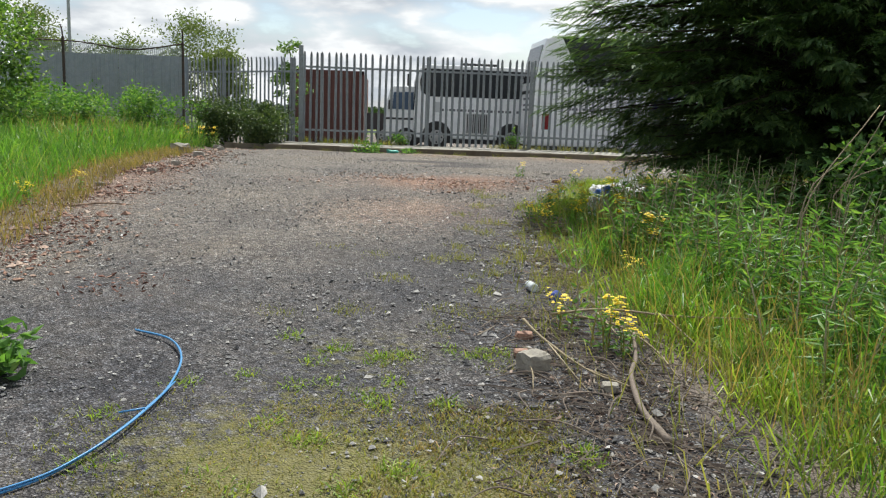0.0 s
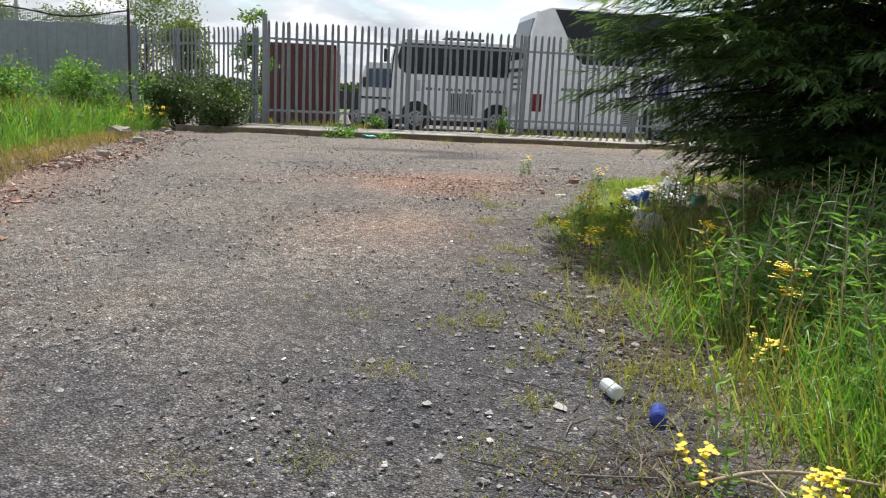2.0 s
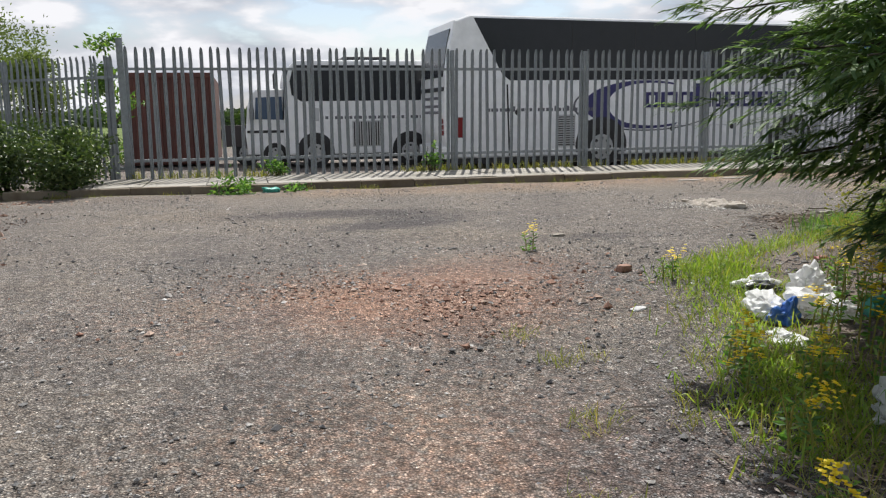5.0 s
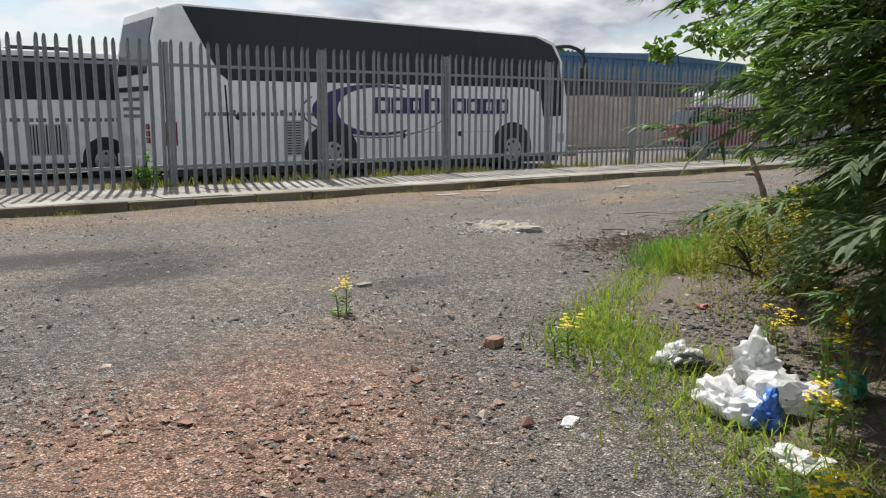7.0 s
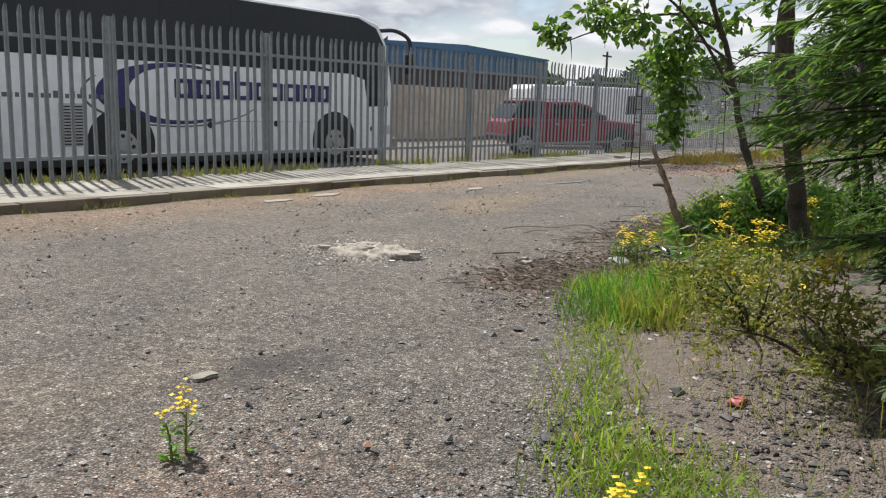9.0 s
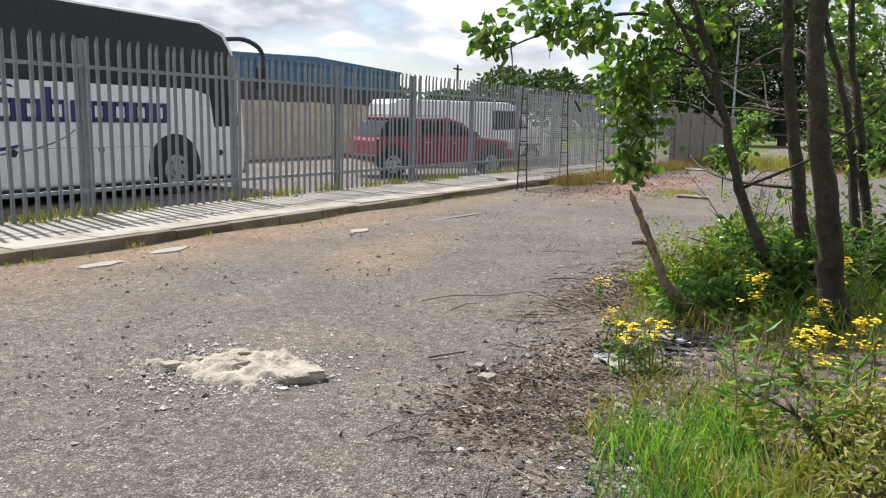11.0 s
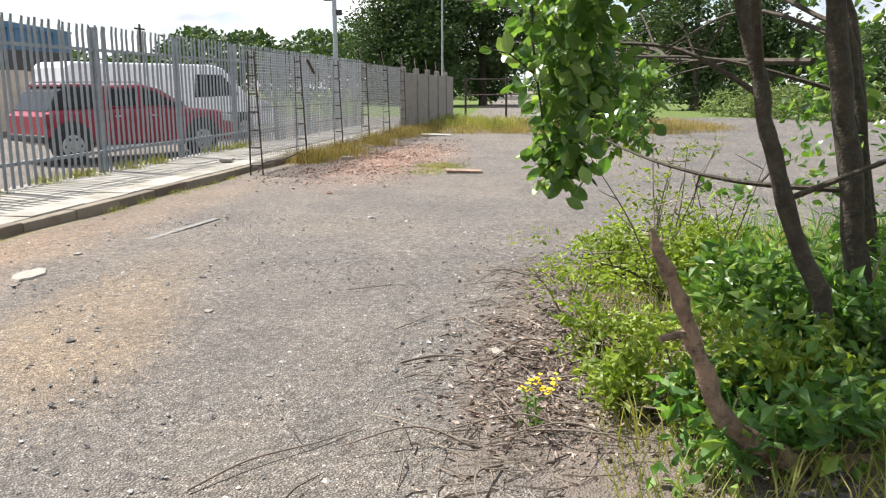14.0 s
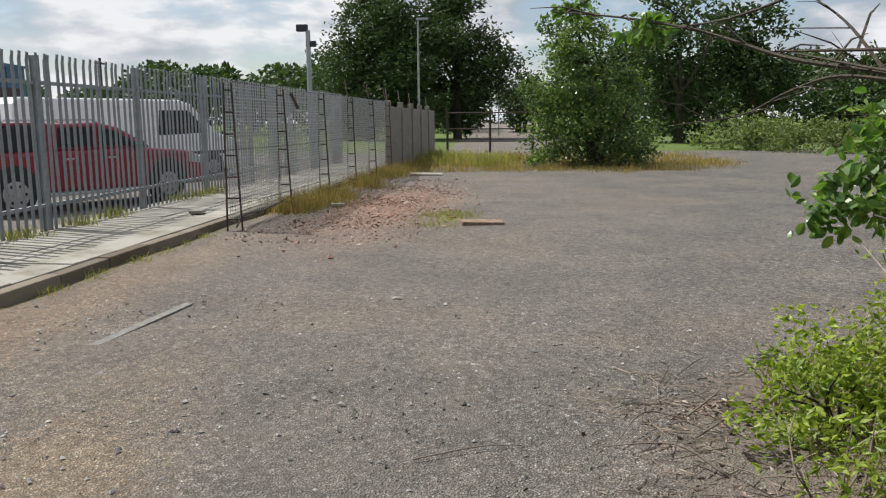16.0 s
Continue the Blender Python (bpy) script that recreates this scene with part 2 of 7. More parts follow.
M_PALE = surface("pale_mortar", (0.24, 0.215, 0.18), (0.36, 0.335, 0.29), 12, 0.95, 0, 60, 0.5, (0.2, 0.18, 0.155), 0.6)
M_CRUMB = island_mat("plaster_crumbs", [(0, (0.34, 0.31, 0.27)), (1, (0.62, 0.6, 0.56))])
M_SHEET = surface("weathered_blue_grey_sheet", (0.2, 0.245, 0.28), (0.29, 0.33, 0.36), 0.8, 0.6, 0.2, 20, 0.1, (0.12, 0.1, 0.09), 0.35)
M_PLASTER = surface("spilt_plaster", (0.27, 0.235, 0.19), (0.5, 0.46, 0.405), 14, 0.95, 0, 60, 0.9, (0.22, 0.17, 0.125), 0.8, 0.014)
M_BARK = surface("dark_bark", (0.032, 0.024, 0.018), (0.09, 0.068, 0.048), 12, 0.95, 0, 45, 0.8, (0.12, 0.13, 0.08), 0.35, 0.015)
M_DEADWOOD = surface("bare_wood", (0.15, 0.095, 0.065), (0.38, 0.26, 0.175), 11, 0.85, 0, 55, 0.8, (0.045, 0.03, 0.022), 0.85, 0.015)
M_TWIG = island_mat("dry_twig", [(0, (0.08, 0.06, 0.05)), (0.6, (0.24, 0.19, 0.15)), (1, (0.36, 0.3, 0.23))])
M_STRAW = island_mat("dry_stalk", [(0, (0.2, 0.15, 0.09)), (1, (0.45, 0.38, 0.25))])
M_PEBBLE = island_mat("chippings", [(0, (0.09, 0.088, 0.09)), (0.45, (0.2, 0.195, 0.19)), (0.82, (0.3, 0.285, 0.27)), (0.96, (0.44, 0.42, 0.4)), (1, (0.62, 0.6, 0.58))])
M_BRICKBIT = island_mat("brick_bits", [(0, (0.22, 0.11, 0.075)), (0.6, (0.36, 0.22, 0.16)), (1, (0.5, 0.4, 0.33))])
M_LITTER = island_mat("leaf_litter", [(0, (0.08, 0.055, 0.045)), (0.5, (0.24, 0.165, 0.13)), (0.85, (0.4, 0.3, 0.24)), (1, (0.52, 0.47, 0.42))])
M_REDLITTER = island_mat("red_plant_litter", [(0, (0.12, 0.05, 0.035)), (0.5, (0.24, 0.11, 0.08)), (0.85, (0.34, 0.2, 0.15)), (1, (0.45, 0.36, 0.3))])
M_CHAR = island_mat("charred_debris", [(0, (0.025, 0.024, 0.026)), (0.55, (0.09, 0.085, 0.085)), (0.85, (0.2, 0.18, 0.165)), (1, (0.42, 0.4, 0.38))])
M_GRASS = leaf_mat("grass_green", (0.06, 0.155, 0.03), (0.14, 0.29, 0.05), 0.45, 0.5, (0.28, 0.34, 0.1))
M_GRASS_LIME = leaf_mat("grass_lime", (0.13, 0.22, 0.035), (0.26, 0.36, 0.06), 0.45, 0.5, (0.36, 0.36, 0.1))
M_GRASS_DRY = leaf_mat("grass_dry", (0.15, 0.13, 0.045), (0.32, 0.24, 0.1), 0.35, 0.6, (0.42, 0.26, 0.12))
M_GRASS_OLIVE = leaf_mat("grass_olive", (0.16, 0.19, 0.045), (0.3, 0.29, 0.09), 0.35, 0.6, (0.33, 0.26, 0.1))
M_HERB = leaf_mat("herb_leaf", (0.06, 0.145, 0.042), (0.15, 0.29, 0.08), 0.45, 0.55, (0.28, 0.39, 0.11))
M_LIME = leaf_mat("lime_leaf", (0.13, 0.2, 0.03), (0.3, 0.37, 0.06), 0.4, 0.5)
M_SALLOW = leaf_mat("sallow_leaf", (0.05, 0.115, 0.03), (0.14, 0.24, 0.062), 0.45, 0.32, (0.27, 0.35, 0.13))
M_IVY = leaf_mat("ivy_leaf", (0.055, 0.11, 0.035), (0.14, 0.21, 0.07), 0.38, 0.3, (0.3, 0.36, 0.16))
M_BRAMBLE = leaf_mat("bramble_leaf", (0.035, 0.07, 0.024), (0.085, 0.13, 0.042), 0.25, 0.45, (0.16, 0.2, 0.08))
M_CONIFER = leaf_mat("conifer_spray", (0.046, 0.1, 0.045), (0.115, 0.19, 0.07), 0.45, 0.65, (0.19, 0.27, 0.1))
M_FARLEAF = leaf_mat("far_leaf", (0.022, 0.05, 0.016), (0.06, 0.1, 0.028), 0.2, 0.6)
M_PALELEAF = leaf_mat("pale_leaf", (0.09, 0.13, 0.04), (0.18, 0.23, 0.08), 0.3, 0.6)
M_YELLOW = leaf_mat("ragwort_flower", (0.72, 0.5, 0.015), (0.85, 0.66, 0.02), 0.25, 0.6)
M_WHITE = plain("white_paint", (0.84, 0.85, 0.86), 0.3, 0, 0.3)
M_BLACKGLASS = plain("tinted_glass", (0.026, 0.028, 0.032), 0.2, 0.0, 0.0)
M_BLACKGLASS.node_tree.nodes["Principled BSDF"].inputs["Specular IOR Level"].default_value = 0.25
M_BLUEGLASS = plain("blue_tinted_glass", (0.05, 0.09, 0.16), 0.15)
M_BLACK = plain("black_plastic", (0.02, 0.02, 0.022), 0.55)
M_TYRE = surface("tyre_rubber", (0.02, 0.02, 0.021), (0.04, 0.038, 0.036), 8, 0.85, 0, 60, 0.3)
M_RIM = plain("steel_rim", (0.42, 0.43, 0.44), 0.38, 0.7)
M_NAVY = plain("navy_lettering", (0.03, 0.028, 0.13), 0.4)
M_GREYTEXT = plain("grey_lettering", (0.13, 0.13, 0.15), 0.5)
M_SILVER = plain("silver_trim", (0.5, 0.51, 0.53), 0.35, 0.5)
M_REDLAMP = plain("red_lens", (0.2, 0.008, 0.014), 0.2, 0, 0.5)
M_CLEARLAMP = plain("clear_lens", (0.6, 0.62, 0.64), 0.15, 0.2, 0.5)
M_REDPAINT = plain("red_paint", (0.25, 0.009, 0.03), 0.35, 0.1, 0.3)
M_OXIDE = surface("oxide_red_steel", (0.085, 0.028, 0.022), (0.135, 0.05, 0.038), 1.5, 0.7, 0.1, 40, 0.15, (0.1, 0.06, 0.05), 0.4)
M_PANELWALL = surface("stained_concrete", (0.40, 0.33, 0.25), (0.56, 0.49, 0.40), 0.9, 0.9, 0, 25, 0.3, (0.26, 0.15, 0.09), 0.45)
M_BLUECLAD = surface("blue_cladding", (0.06, 0.14, 0.27), (0.09, 0.19, 0.34), 0.7, 0.5, 0.1, 20, 0.1, (0.12, 0.2, 0.3), 0.3)
M_DARKCLAD = surface("dark_cladding", (0.035, 0.03, 0.032), (0.07, 0.055, 0.055), 0.8, 0.7, 0, 20, 0.1)
M_CONCRETE = surface("old_concrete", (0.2, 0.18, 0.155), (0.3, 0.275, 0.24), 2, 0.9, 0, 50, 0.4, (0.15, 0.13, 0.1), 0.5)
def polythene(name, c, trans=0.35):
    m, nt, bs = base_mat(name)
    v = ramp(nt, noise_tex(nt, 18, 5, 0.6, coords(nt)), [(0.3, tuple(x * 0.8 for x in c)), (0.7, c)])
    nt.links.new(v, bs.inputs["Base Color"])
    bs.inputs["Roughness"].default_value = 0.32
    b = node(nt, "ShaderNodeBump", Strength=0.6, Distance=0.02)
    nt.links.new(noise_tex(nt, 26, 5, 0.6, coords(nt)), b.inputs["Height"])
    nt.links.new(b.outputs["Normal"], bs.inputs["Normal"])
    tr = nt.nodes.new("ShaderNodeBsdfTranslucent")
    nt.links.new(v, tr.inputs["Color"])
    mx = nt.nodes.new("ShaderNodeMixShader")
    mx.inputs[0].default_value = trans
    nt.links.new(bs.outputs[0], mx.inputs[1])
    nt.links.new(tr.outputs[0], mx.inputs[2])
    nt.links.new(mx.outputs[0], nt.nodes["Material Output"].inputs["Surface"])
    return m


M_BAG = polythene("white_polythene", (0.88, 0.88, 0.88), 0.4)
M_BLUEBAG = plain("blue_polythene", (0.05, 0.16, 0.5), 0.35)
M_BLACKBAG = plain("black_polythene", (0.03, 0.032, 0.036), 0.3)
M_CLEARBAG = polythene("grey_polythene", (0.55, 0.57, 0.55), 0.45)
M_TEAL = plain("teal_polythene", (0.05, 0.33, 0.26), 0.4)
M_REDSCRAP = plain("faded_red_plastic", (0.45, 0.12, 0.13), 0.5)
M_HOSE = plain("blue_water_pipe", (0.05, 0.22, 0.46), 0.4)
M_CAN = plain("blue_can", (0.04, 0.07, 0.35), 0.3, 0.4)
M_GLASSJAR = plain("pale_jar", (0.55, 0.58, 0.58), 0.15)
M_POLE = plain("grey_pole", (0.33, 0.35, 0.36), 0.5, 0.4)
M_PAINTLINE = surface("worn_line", (0.235, 0.22, 0.2), (0.13, 0.125, 0.12), 12, 0.9, 0, 60, 0.3)

# ---- building helpers ----


def link(name, mesh, mat, smooth=False):
    if mat:
        mesh.materials.append(mat)
    if smooth:
        mesh.polygons.foreach_set("use_smooth", [True] * len(mesh.polygons))
    return new(name, mesh)


def to_mesh(name, bm):
    me = bpy.data.meshes.new(name)
    bm.normal_update()
    bm.to_mesh(me)
    bm.free()
    return me


GROUPS = {"ragwort": "ragwort along the verges", "willowherb": "willowherb in the verge", "sapling": "bare saplings at the lot edge", "shrub": "shrubs along the verges", "conifer": "conifers in the verge", "street_lamp": "street lamps along the lane"}


def thing(name, label, category, place, rz=0.0, group="", kind=""):
    group = group or GROUPS.get(name, "")
    ob = new(name)
    ob.empty_display_size = 0.1
    ob.matrix_basis = pose(*place, 0, 0, rz)
    return tagged(ob, label, category, group, kind)


def part(name, bm, mat, parent, label="", smooth=False, world=False):
    """Links a bmesh (or mesh) as one mesh object under parent; world: its vertices are in world metres."""
    me = to_mesh(name, bm) if isinstance(bm, bmesh.types.BMesh) else bm
    ob = link(name, me, mat, smooth)
    ob.parent = parent
    if world:
        ob.location = -parent.location
    return tagged(ob, label)


def np_mesh(name, verts, faces):
    me = bpy.data.meshes.new(name)
    fl = []
    for f in faces:
        fl.extend(f.tolist())
    me.from_pydata(np.asarray(verts, float).tolist(), [], fl)
    return me


def box(bm, x0, y0, z0, x1, y1, z1, bevel=0.0):
    r = bmesh.ops.create_cube(bm, size=1, matrix=Matrix.Translation(((x0 + x1) / 2, (y0 + y1) / 2, (z0 + z1) / 2)) @ Matrix.Diagonal((x1 - x0, y1 - y0, z1 - z0, 1)))
    if bevel:
        es = list({e for v in r["verts"] for e in v.link_edges})
        bmesh.ops.bevel(bm, geom=es, offset=bevel, segments=2, affect="EDGES", profile=0.6)
    return bm


def boxm(*a, bevel=0.0):
    return box(bmesh.new(), *a, bevel=bevel)


def prism(bm, pts, y0, y1, bevel=0.0, seg=2):
    """Extrudes an outline in x, z from y0 to y1."""
    a = [bm.verts.new((x, y0, z)) for x, z in pts]
    b = [bm.verts.new((x, y1, z)) for x, z in pts]
    fs = [bm.faces.new(a), bm.faces.new(b[::-1])]
    for i in range(len(pts)):
        j = (i + 1) % len(pts)
        fs.append(bm.faces.new((a[j], a[i], b[i], b[j])))
    bmesh.ops.recalc_face_normals(bm, faces=fs)
    if bevel:
        es = list({e for f in fs[:2] for e in f.edges})
        bmesh.ops.bevel(bm, geom=es, offset=bevel, segments=seg, affect="EDGES", profile=0.6)
    return bm


def prismm(pts, y0, y1, bevel=0.0, seg=2):
    return prism(bmesh.new(), pts, y0, y1, bevel, seg)


def disc_pts(cx, cz, r, n=28, a0=0, a1=360):
    full = a1 - a0 == 360
    m = n if full else n - 1
    return [(cx + r * math.cos(radians(a0 + (a1 - a0) * i / m)), cz + r * math.sin(radians(a0 + (a1 - a0) * i / m))) for i in range(n)]


def tube(bm, pts, radii, n=8):
    """A round limb through pts, with a radius at each."""
    pts = [Vector(p) for p in pts]
    if isinstance(radii, (int, float)):
        radii = [radii] * len(pts)
    rings, ref = [], Vector((0.31, 0.17, 0.93))
    for i, (p, r) in enumerate(zip(pts, radii)):
        d = (pts[min(i + 1, len(pts) - 1)] - pts[max(i - 1, 0)]).normalized()
        if abs(d.dot(ref)) > 0.95:
            ref = Vector((0.9, 0.3, 0.1))
        u = d.cross(ref).normalized()
        w = d.cross(u)
        rings.append([bm.verts.new(p + r * (math.cos(2 * math.pi * k / n) * u + math.sin(2 * math.pi * k / n) * w)) for k in range(n)])
    for a, b in zip(rings, rings[1:]):
        for k in range(n):
            bm.faces.new((a[k], a[(k + 1) % n], b[(k + 1) % n], b[k]))
    bm.faces.new(rings[0][::-1])
    bm.faces.new(rings[-1])
    return bm


def spline(pts, n=6):
    """Points along a smooth line through pts."""
    P = [Vector(p) for p in pts]
    P = [2 * P[0] - P[1]] + P + [2 * P[-1] - P[-2]]
    out = []
    for i in range(1, len(P) - 2):
        for k in range(n):
            t = k / n
            a, b, c, d = P[i - 1], P[i], P[i + 1], P[i + 2]
            out.append(0.5 * (2 * b + (c - a) * t + (2 * a - 5 * b + 4 * c - d) * t * t + (3 * b - a - 3 * c + d) * t ** 3))
    return out + [P[-2]]


def smooth01(a, b, x):
    t = np.clip((x - a) / (b - a), 0, 1)
    return t * t * (3 - 2 * t)


LEFT_EDGE = ([-6, 0, 4, 6.3, 7.3, 9.1, 12.6, 16.9, 18.6, 19.2], [-2.2, -2.4, -2.9, -3.15, -3.2, -3.5, -3.95, -4.2, -3.9, -3.7])
RIGHT_EDGE = ([-6, 2.4, 3.3, 4.2, 5.1, 7.5, 9.8, 10.6, 11.4, 11.75, 12.3, 12.95, 13.8, 14.2], [1.5, 1.2, 1.05, 1.0, 1.0, 1.4, 2.25, 2.65, 2.95, 3.6, 4.6, 5.5, 6.6, 7.4])


def left_edge(y):
    return np.interp(y, *LEFT_EDGE)


def right_edge(y):
    return np.interp(y, *RIGHT_EDGE)


def verge_top(x):
    """The lot's edge along the trees, as y of x."""
    return np.interp(x, [6.0, 7.5, 10.5, 11.8, 12.5, 13.0, 13.5, 14.2, 15.0], [13.4, 14.05, 14.1, 13.95, 13.3, 12.2, 10.5, 7, 3])


def right_depth(x, y):
    """How far inside the verge on the walker's right, in metres (negative: on the lot)."""
    x, y = np.asarray(x, float), np.asarray(y, float)
    a = x - right_edge(y)
    b = verge_top(x) - y
    d = np.minimum(a, b)
    return np.where(x > 15, -1.0, np.where(x < 6, np.where(y < 13.8, a, -1.0) * 0.8, d))


def gz(x, y):
    """The ground's height."""
    x, y = np.asarray(x, float), np.asarray(y, float)
    z = 0.0507 * (np.clip(y, -8, 11) - 11) * (1 - smooth01(13, 22, x)) * smooth01(-60, -15, x)
    bank = 0.8 * smooth01(0.2, 3.0, left_edge(y) - x) * (1 - smooth01(19.5, 22.5, y)) * (1 - smooth01(-40, -14, -x - 26))
    heap = 0.10 * smooth01(0.3, 1.6, right_depth(x, y))
    yard = -0.2 * smooth01(21.4, 22.2, y) * (1 - smooth01(30, 34, x)) * (1 - smooth01(60, 90, y))
    return z + np.where(x < left_edge(y), bank, 0) + heap + yard


def gz1(x, y):
    return float(gz(np.array([x]), np.array([y]))[0])


def blob(x, y, cx, cy, rx, ry, ang=0.0):
    c, s = math.cos(radians(ang)), math.sin(radians(ang))
    u, v = (x - cx) * c + (y - cy) * s, -(x - cx) * s + (y - cy) * c
    return np.clip(1.15 - np.sqrt((u / rx) ** 2 + (v / ry) ** 2), 0, 1)


# ---- ground: one sheet to the horizon ----


def build_ground():
    def axis(lo, hi, step, far):
        mid = np.arange(lo, hi + 1e-6, step)
        g, d, p = [], step, hi
        while p < far:
            d *= 1.22
            p += d
            g.append(p)
        h, d, p = [], step, lo
        while p > -far:
            d *= 1.22
            p -= d
            h.append(p)
        return np.array(h[::-1] + mid.tolist() + g)

    xs, ys = axis(-7, 24, 0.125, 900), axis(0, 22.5, 0.125, 900)
    X, Y = np.meshgrid(xs, ys)
    X, Y = X.ravel(), Y.ravel()
    Z = gz(X, Y)
    near = (X > -9) & (X < 30) & (Y > -2) & (Y < 23)
    Z = Z + np.where(near, 0.012 * np.sin(X * 2.1 + 1.3 * np.sin(Y)) * np.sin(Y * 1.7), 0)
    nx, ny = len(xs), len(ys)
    idx = np.arange(nx * ny).reshape(ny, nx)
    F = np.stack([idx[:-1, :-1], idx[:-1, 1:], idx[1:, 1:], idx[1:, :-1]], -1).reshape(-1, 4)
    me = np_mesh("ground", np.stack([X, Y, Z], 1), [F])
    rd = right_depth(X, Y)
    ld = left_edge(Y) - X
    on_left = np.where((Y < 19.2) & (X < -1.5), smooth01(-0.5, 0.6, ld), 0)
    on_left = np.where((X < -3.7) & (Y >= 19.2) & (Y < 24), 1.0, on_left)
    soil = np.maximum(on_left, np.where((Y < 14.4) & (Y > -30), smooth01(-0.2, 0.85, rd), 0))
    soil = np.where(X > 15.0, 0, soil)
    soil = np.maximum(soil, np.where((X > 19.5) & (X < 37), smooth01(17.6, 18.7, Y) * (1 - smooth01(19.1, 19.25, Y)), 0))
    soil = np.maximum(soil, 0.9 * blob(X, Y, 5.9, 13.4, 1.2, 0.6, 15))
    soil = np.maximum(soil, 0.9 * blob(X, Y, 9.2, 14.0, 2.5, 0.4, 0))
    soil = np.maximum(soil, 0.9 * blob(X, Y, 7.7, 13.5, 1.2, 0.5, 10))
    red = 0.75 * blob(X, Y, 0.8, 11.0, 1.1, 1.0) + 0.5 * blob(X, Y, 0.3, 11.0, 2.2, 1.5) + 0.45 * blob(X, Y, 1.8, 12.0, 1.0, 0.9)
    red = np.maximum(red, 0.35 * blob(X, Y, 8, 18.8, 15, 1.2, 0))
    red = np.maximum(red, 0.5 * blob(X, Y, 0.3, 8.5, 1.6, 1.6, 0))
    red = np.maximum(red, 0.95 * blob(X, Y, 21.5, 17.3, 6, 1.6, 0))
    red = np.maximum(red, 0.7 * blob(X, Y, -3.6, 10.5, 1.2, 5.0, 0))
    tan = 0.75 * blob(X, Y, 10.2, 16.9, 3.2, 0.8, 8) + 0.9 * blob(X, Y, 9, 18.7, 13, 1.0, 0) + 0.55 * blob(X, Y, 3.5, 17.8, 5, 0.8, -3) + 0.9 * blob(X, Y, 9.3, 16.5, 1.6, 0.7, 25)
    stain = 0.95 * blob(X, Y, 0.8, 15.7, 2.2, 0.7, -8) + 1.0 * blob(X, Y, 1.3, 14.6, 1.3, 0.6, 12) + 0.7 * blob(X, Y, 2.9, 13.1, 1.0, 0.45, 0) + 0.5 * blob(X, Y, 0.6, 6.0, 0.8, 2.2, -5)
    dust = 0.45 + 0.25 * smooth01(11, 17, Y) - 0.25 * smooth01(0, 6, X) * (1 - smooth01(9, 13, Y)) - 0.15 * (1 - smooth01(3, 8, Y)) * (1 - smooth01(3, 9, X))
    moss = 0.85 * blob(X, Y, -0.45, 2.6, 1.1, 0.9) + 0.55 * blob(X, Y, -0.1, 3.9, 0.9, 0.8) + 0.6 * blob(X, Y, 0.4, 2.2, 1.2, 0.8)
    moss = np.maximum(moss, 0.7 * smooth01(18.9, 19.15, Y) * (Y < 19.3))
    moss = np.maximum(moss, 0.8 * blob(X, Y, 19.5, 15.9, 1.2, 0.6))
    field = np.where((X < 15) & (Y < -4), 1.0, 0) + np.where((Y > 44) & (X < 33), 1.0, 0) + np.where((X < -16), 1.0, 0) + np.where((X < -8) & (Y > 26), 1, 0)
    road = (X > 44) & (Y > 12 + 0.0 * X) & (Y < 18.5 + 0.06 * (X - 44))
    field = field + np.where((X > 48) & ~road, 1.0, 0) + np.where((X > 30) & (Y < -6), 1.0, 0)
    field = np.maximum(field, np.where(X < 15, smooth01(2.6, 4.0, rd), 0))
    field = np.maximum(field, np.where((X < -1.5) & (Y < 21), smooth01(1.2, 2.6, ld), 0))
    field = np.clip(field, 0, 1)
    # strongest over the first metres, weaker along the right side further on
    near_dark = np.clip(0.85 * (1 - smooth01(4.0, 8.5, Y)) + 0.5 * (1 - smooth01(8, 12, Y)) * smooth01(-0.6, 1.0, X), 0, 1) * (1 - smooth01(4, 7, X)) * (1 - 0.8 * smooth01(0.0, 1.2, -X - 1.9) * smooth01(3, 6, Y))
    fine = smooth01(3.0, 7.5, X)
    for name, a in (("fine", fine), ("near_dark", near_dark), ("soil", soil), ("red", red), ("tan", tan), ("stain", stain), ("dust", dust), ("moss", moss), ("field", field)):
        at = me.attributes.new(name, "FLOAT", "POINT")
        at.data.foreach_set("value", np.clip(a, 0, 1).astype(np.float32))
    ob = link("ground", me, M_GROUND, True)
    tagged(ob, "weathered tarmac yard with loose chippings, dust and bare soil verges", "ground", "", "structure")


build_ground()

# ---- plants by the thousand ----


def unit(v):
    return v / np.maximum(np.linalg.norm(v, axis=1, keepdims=True), 1e-9)


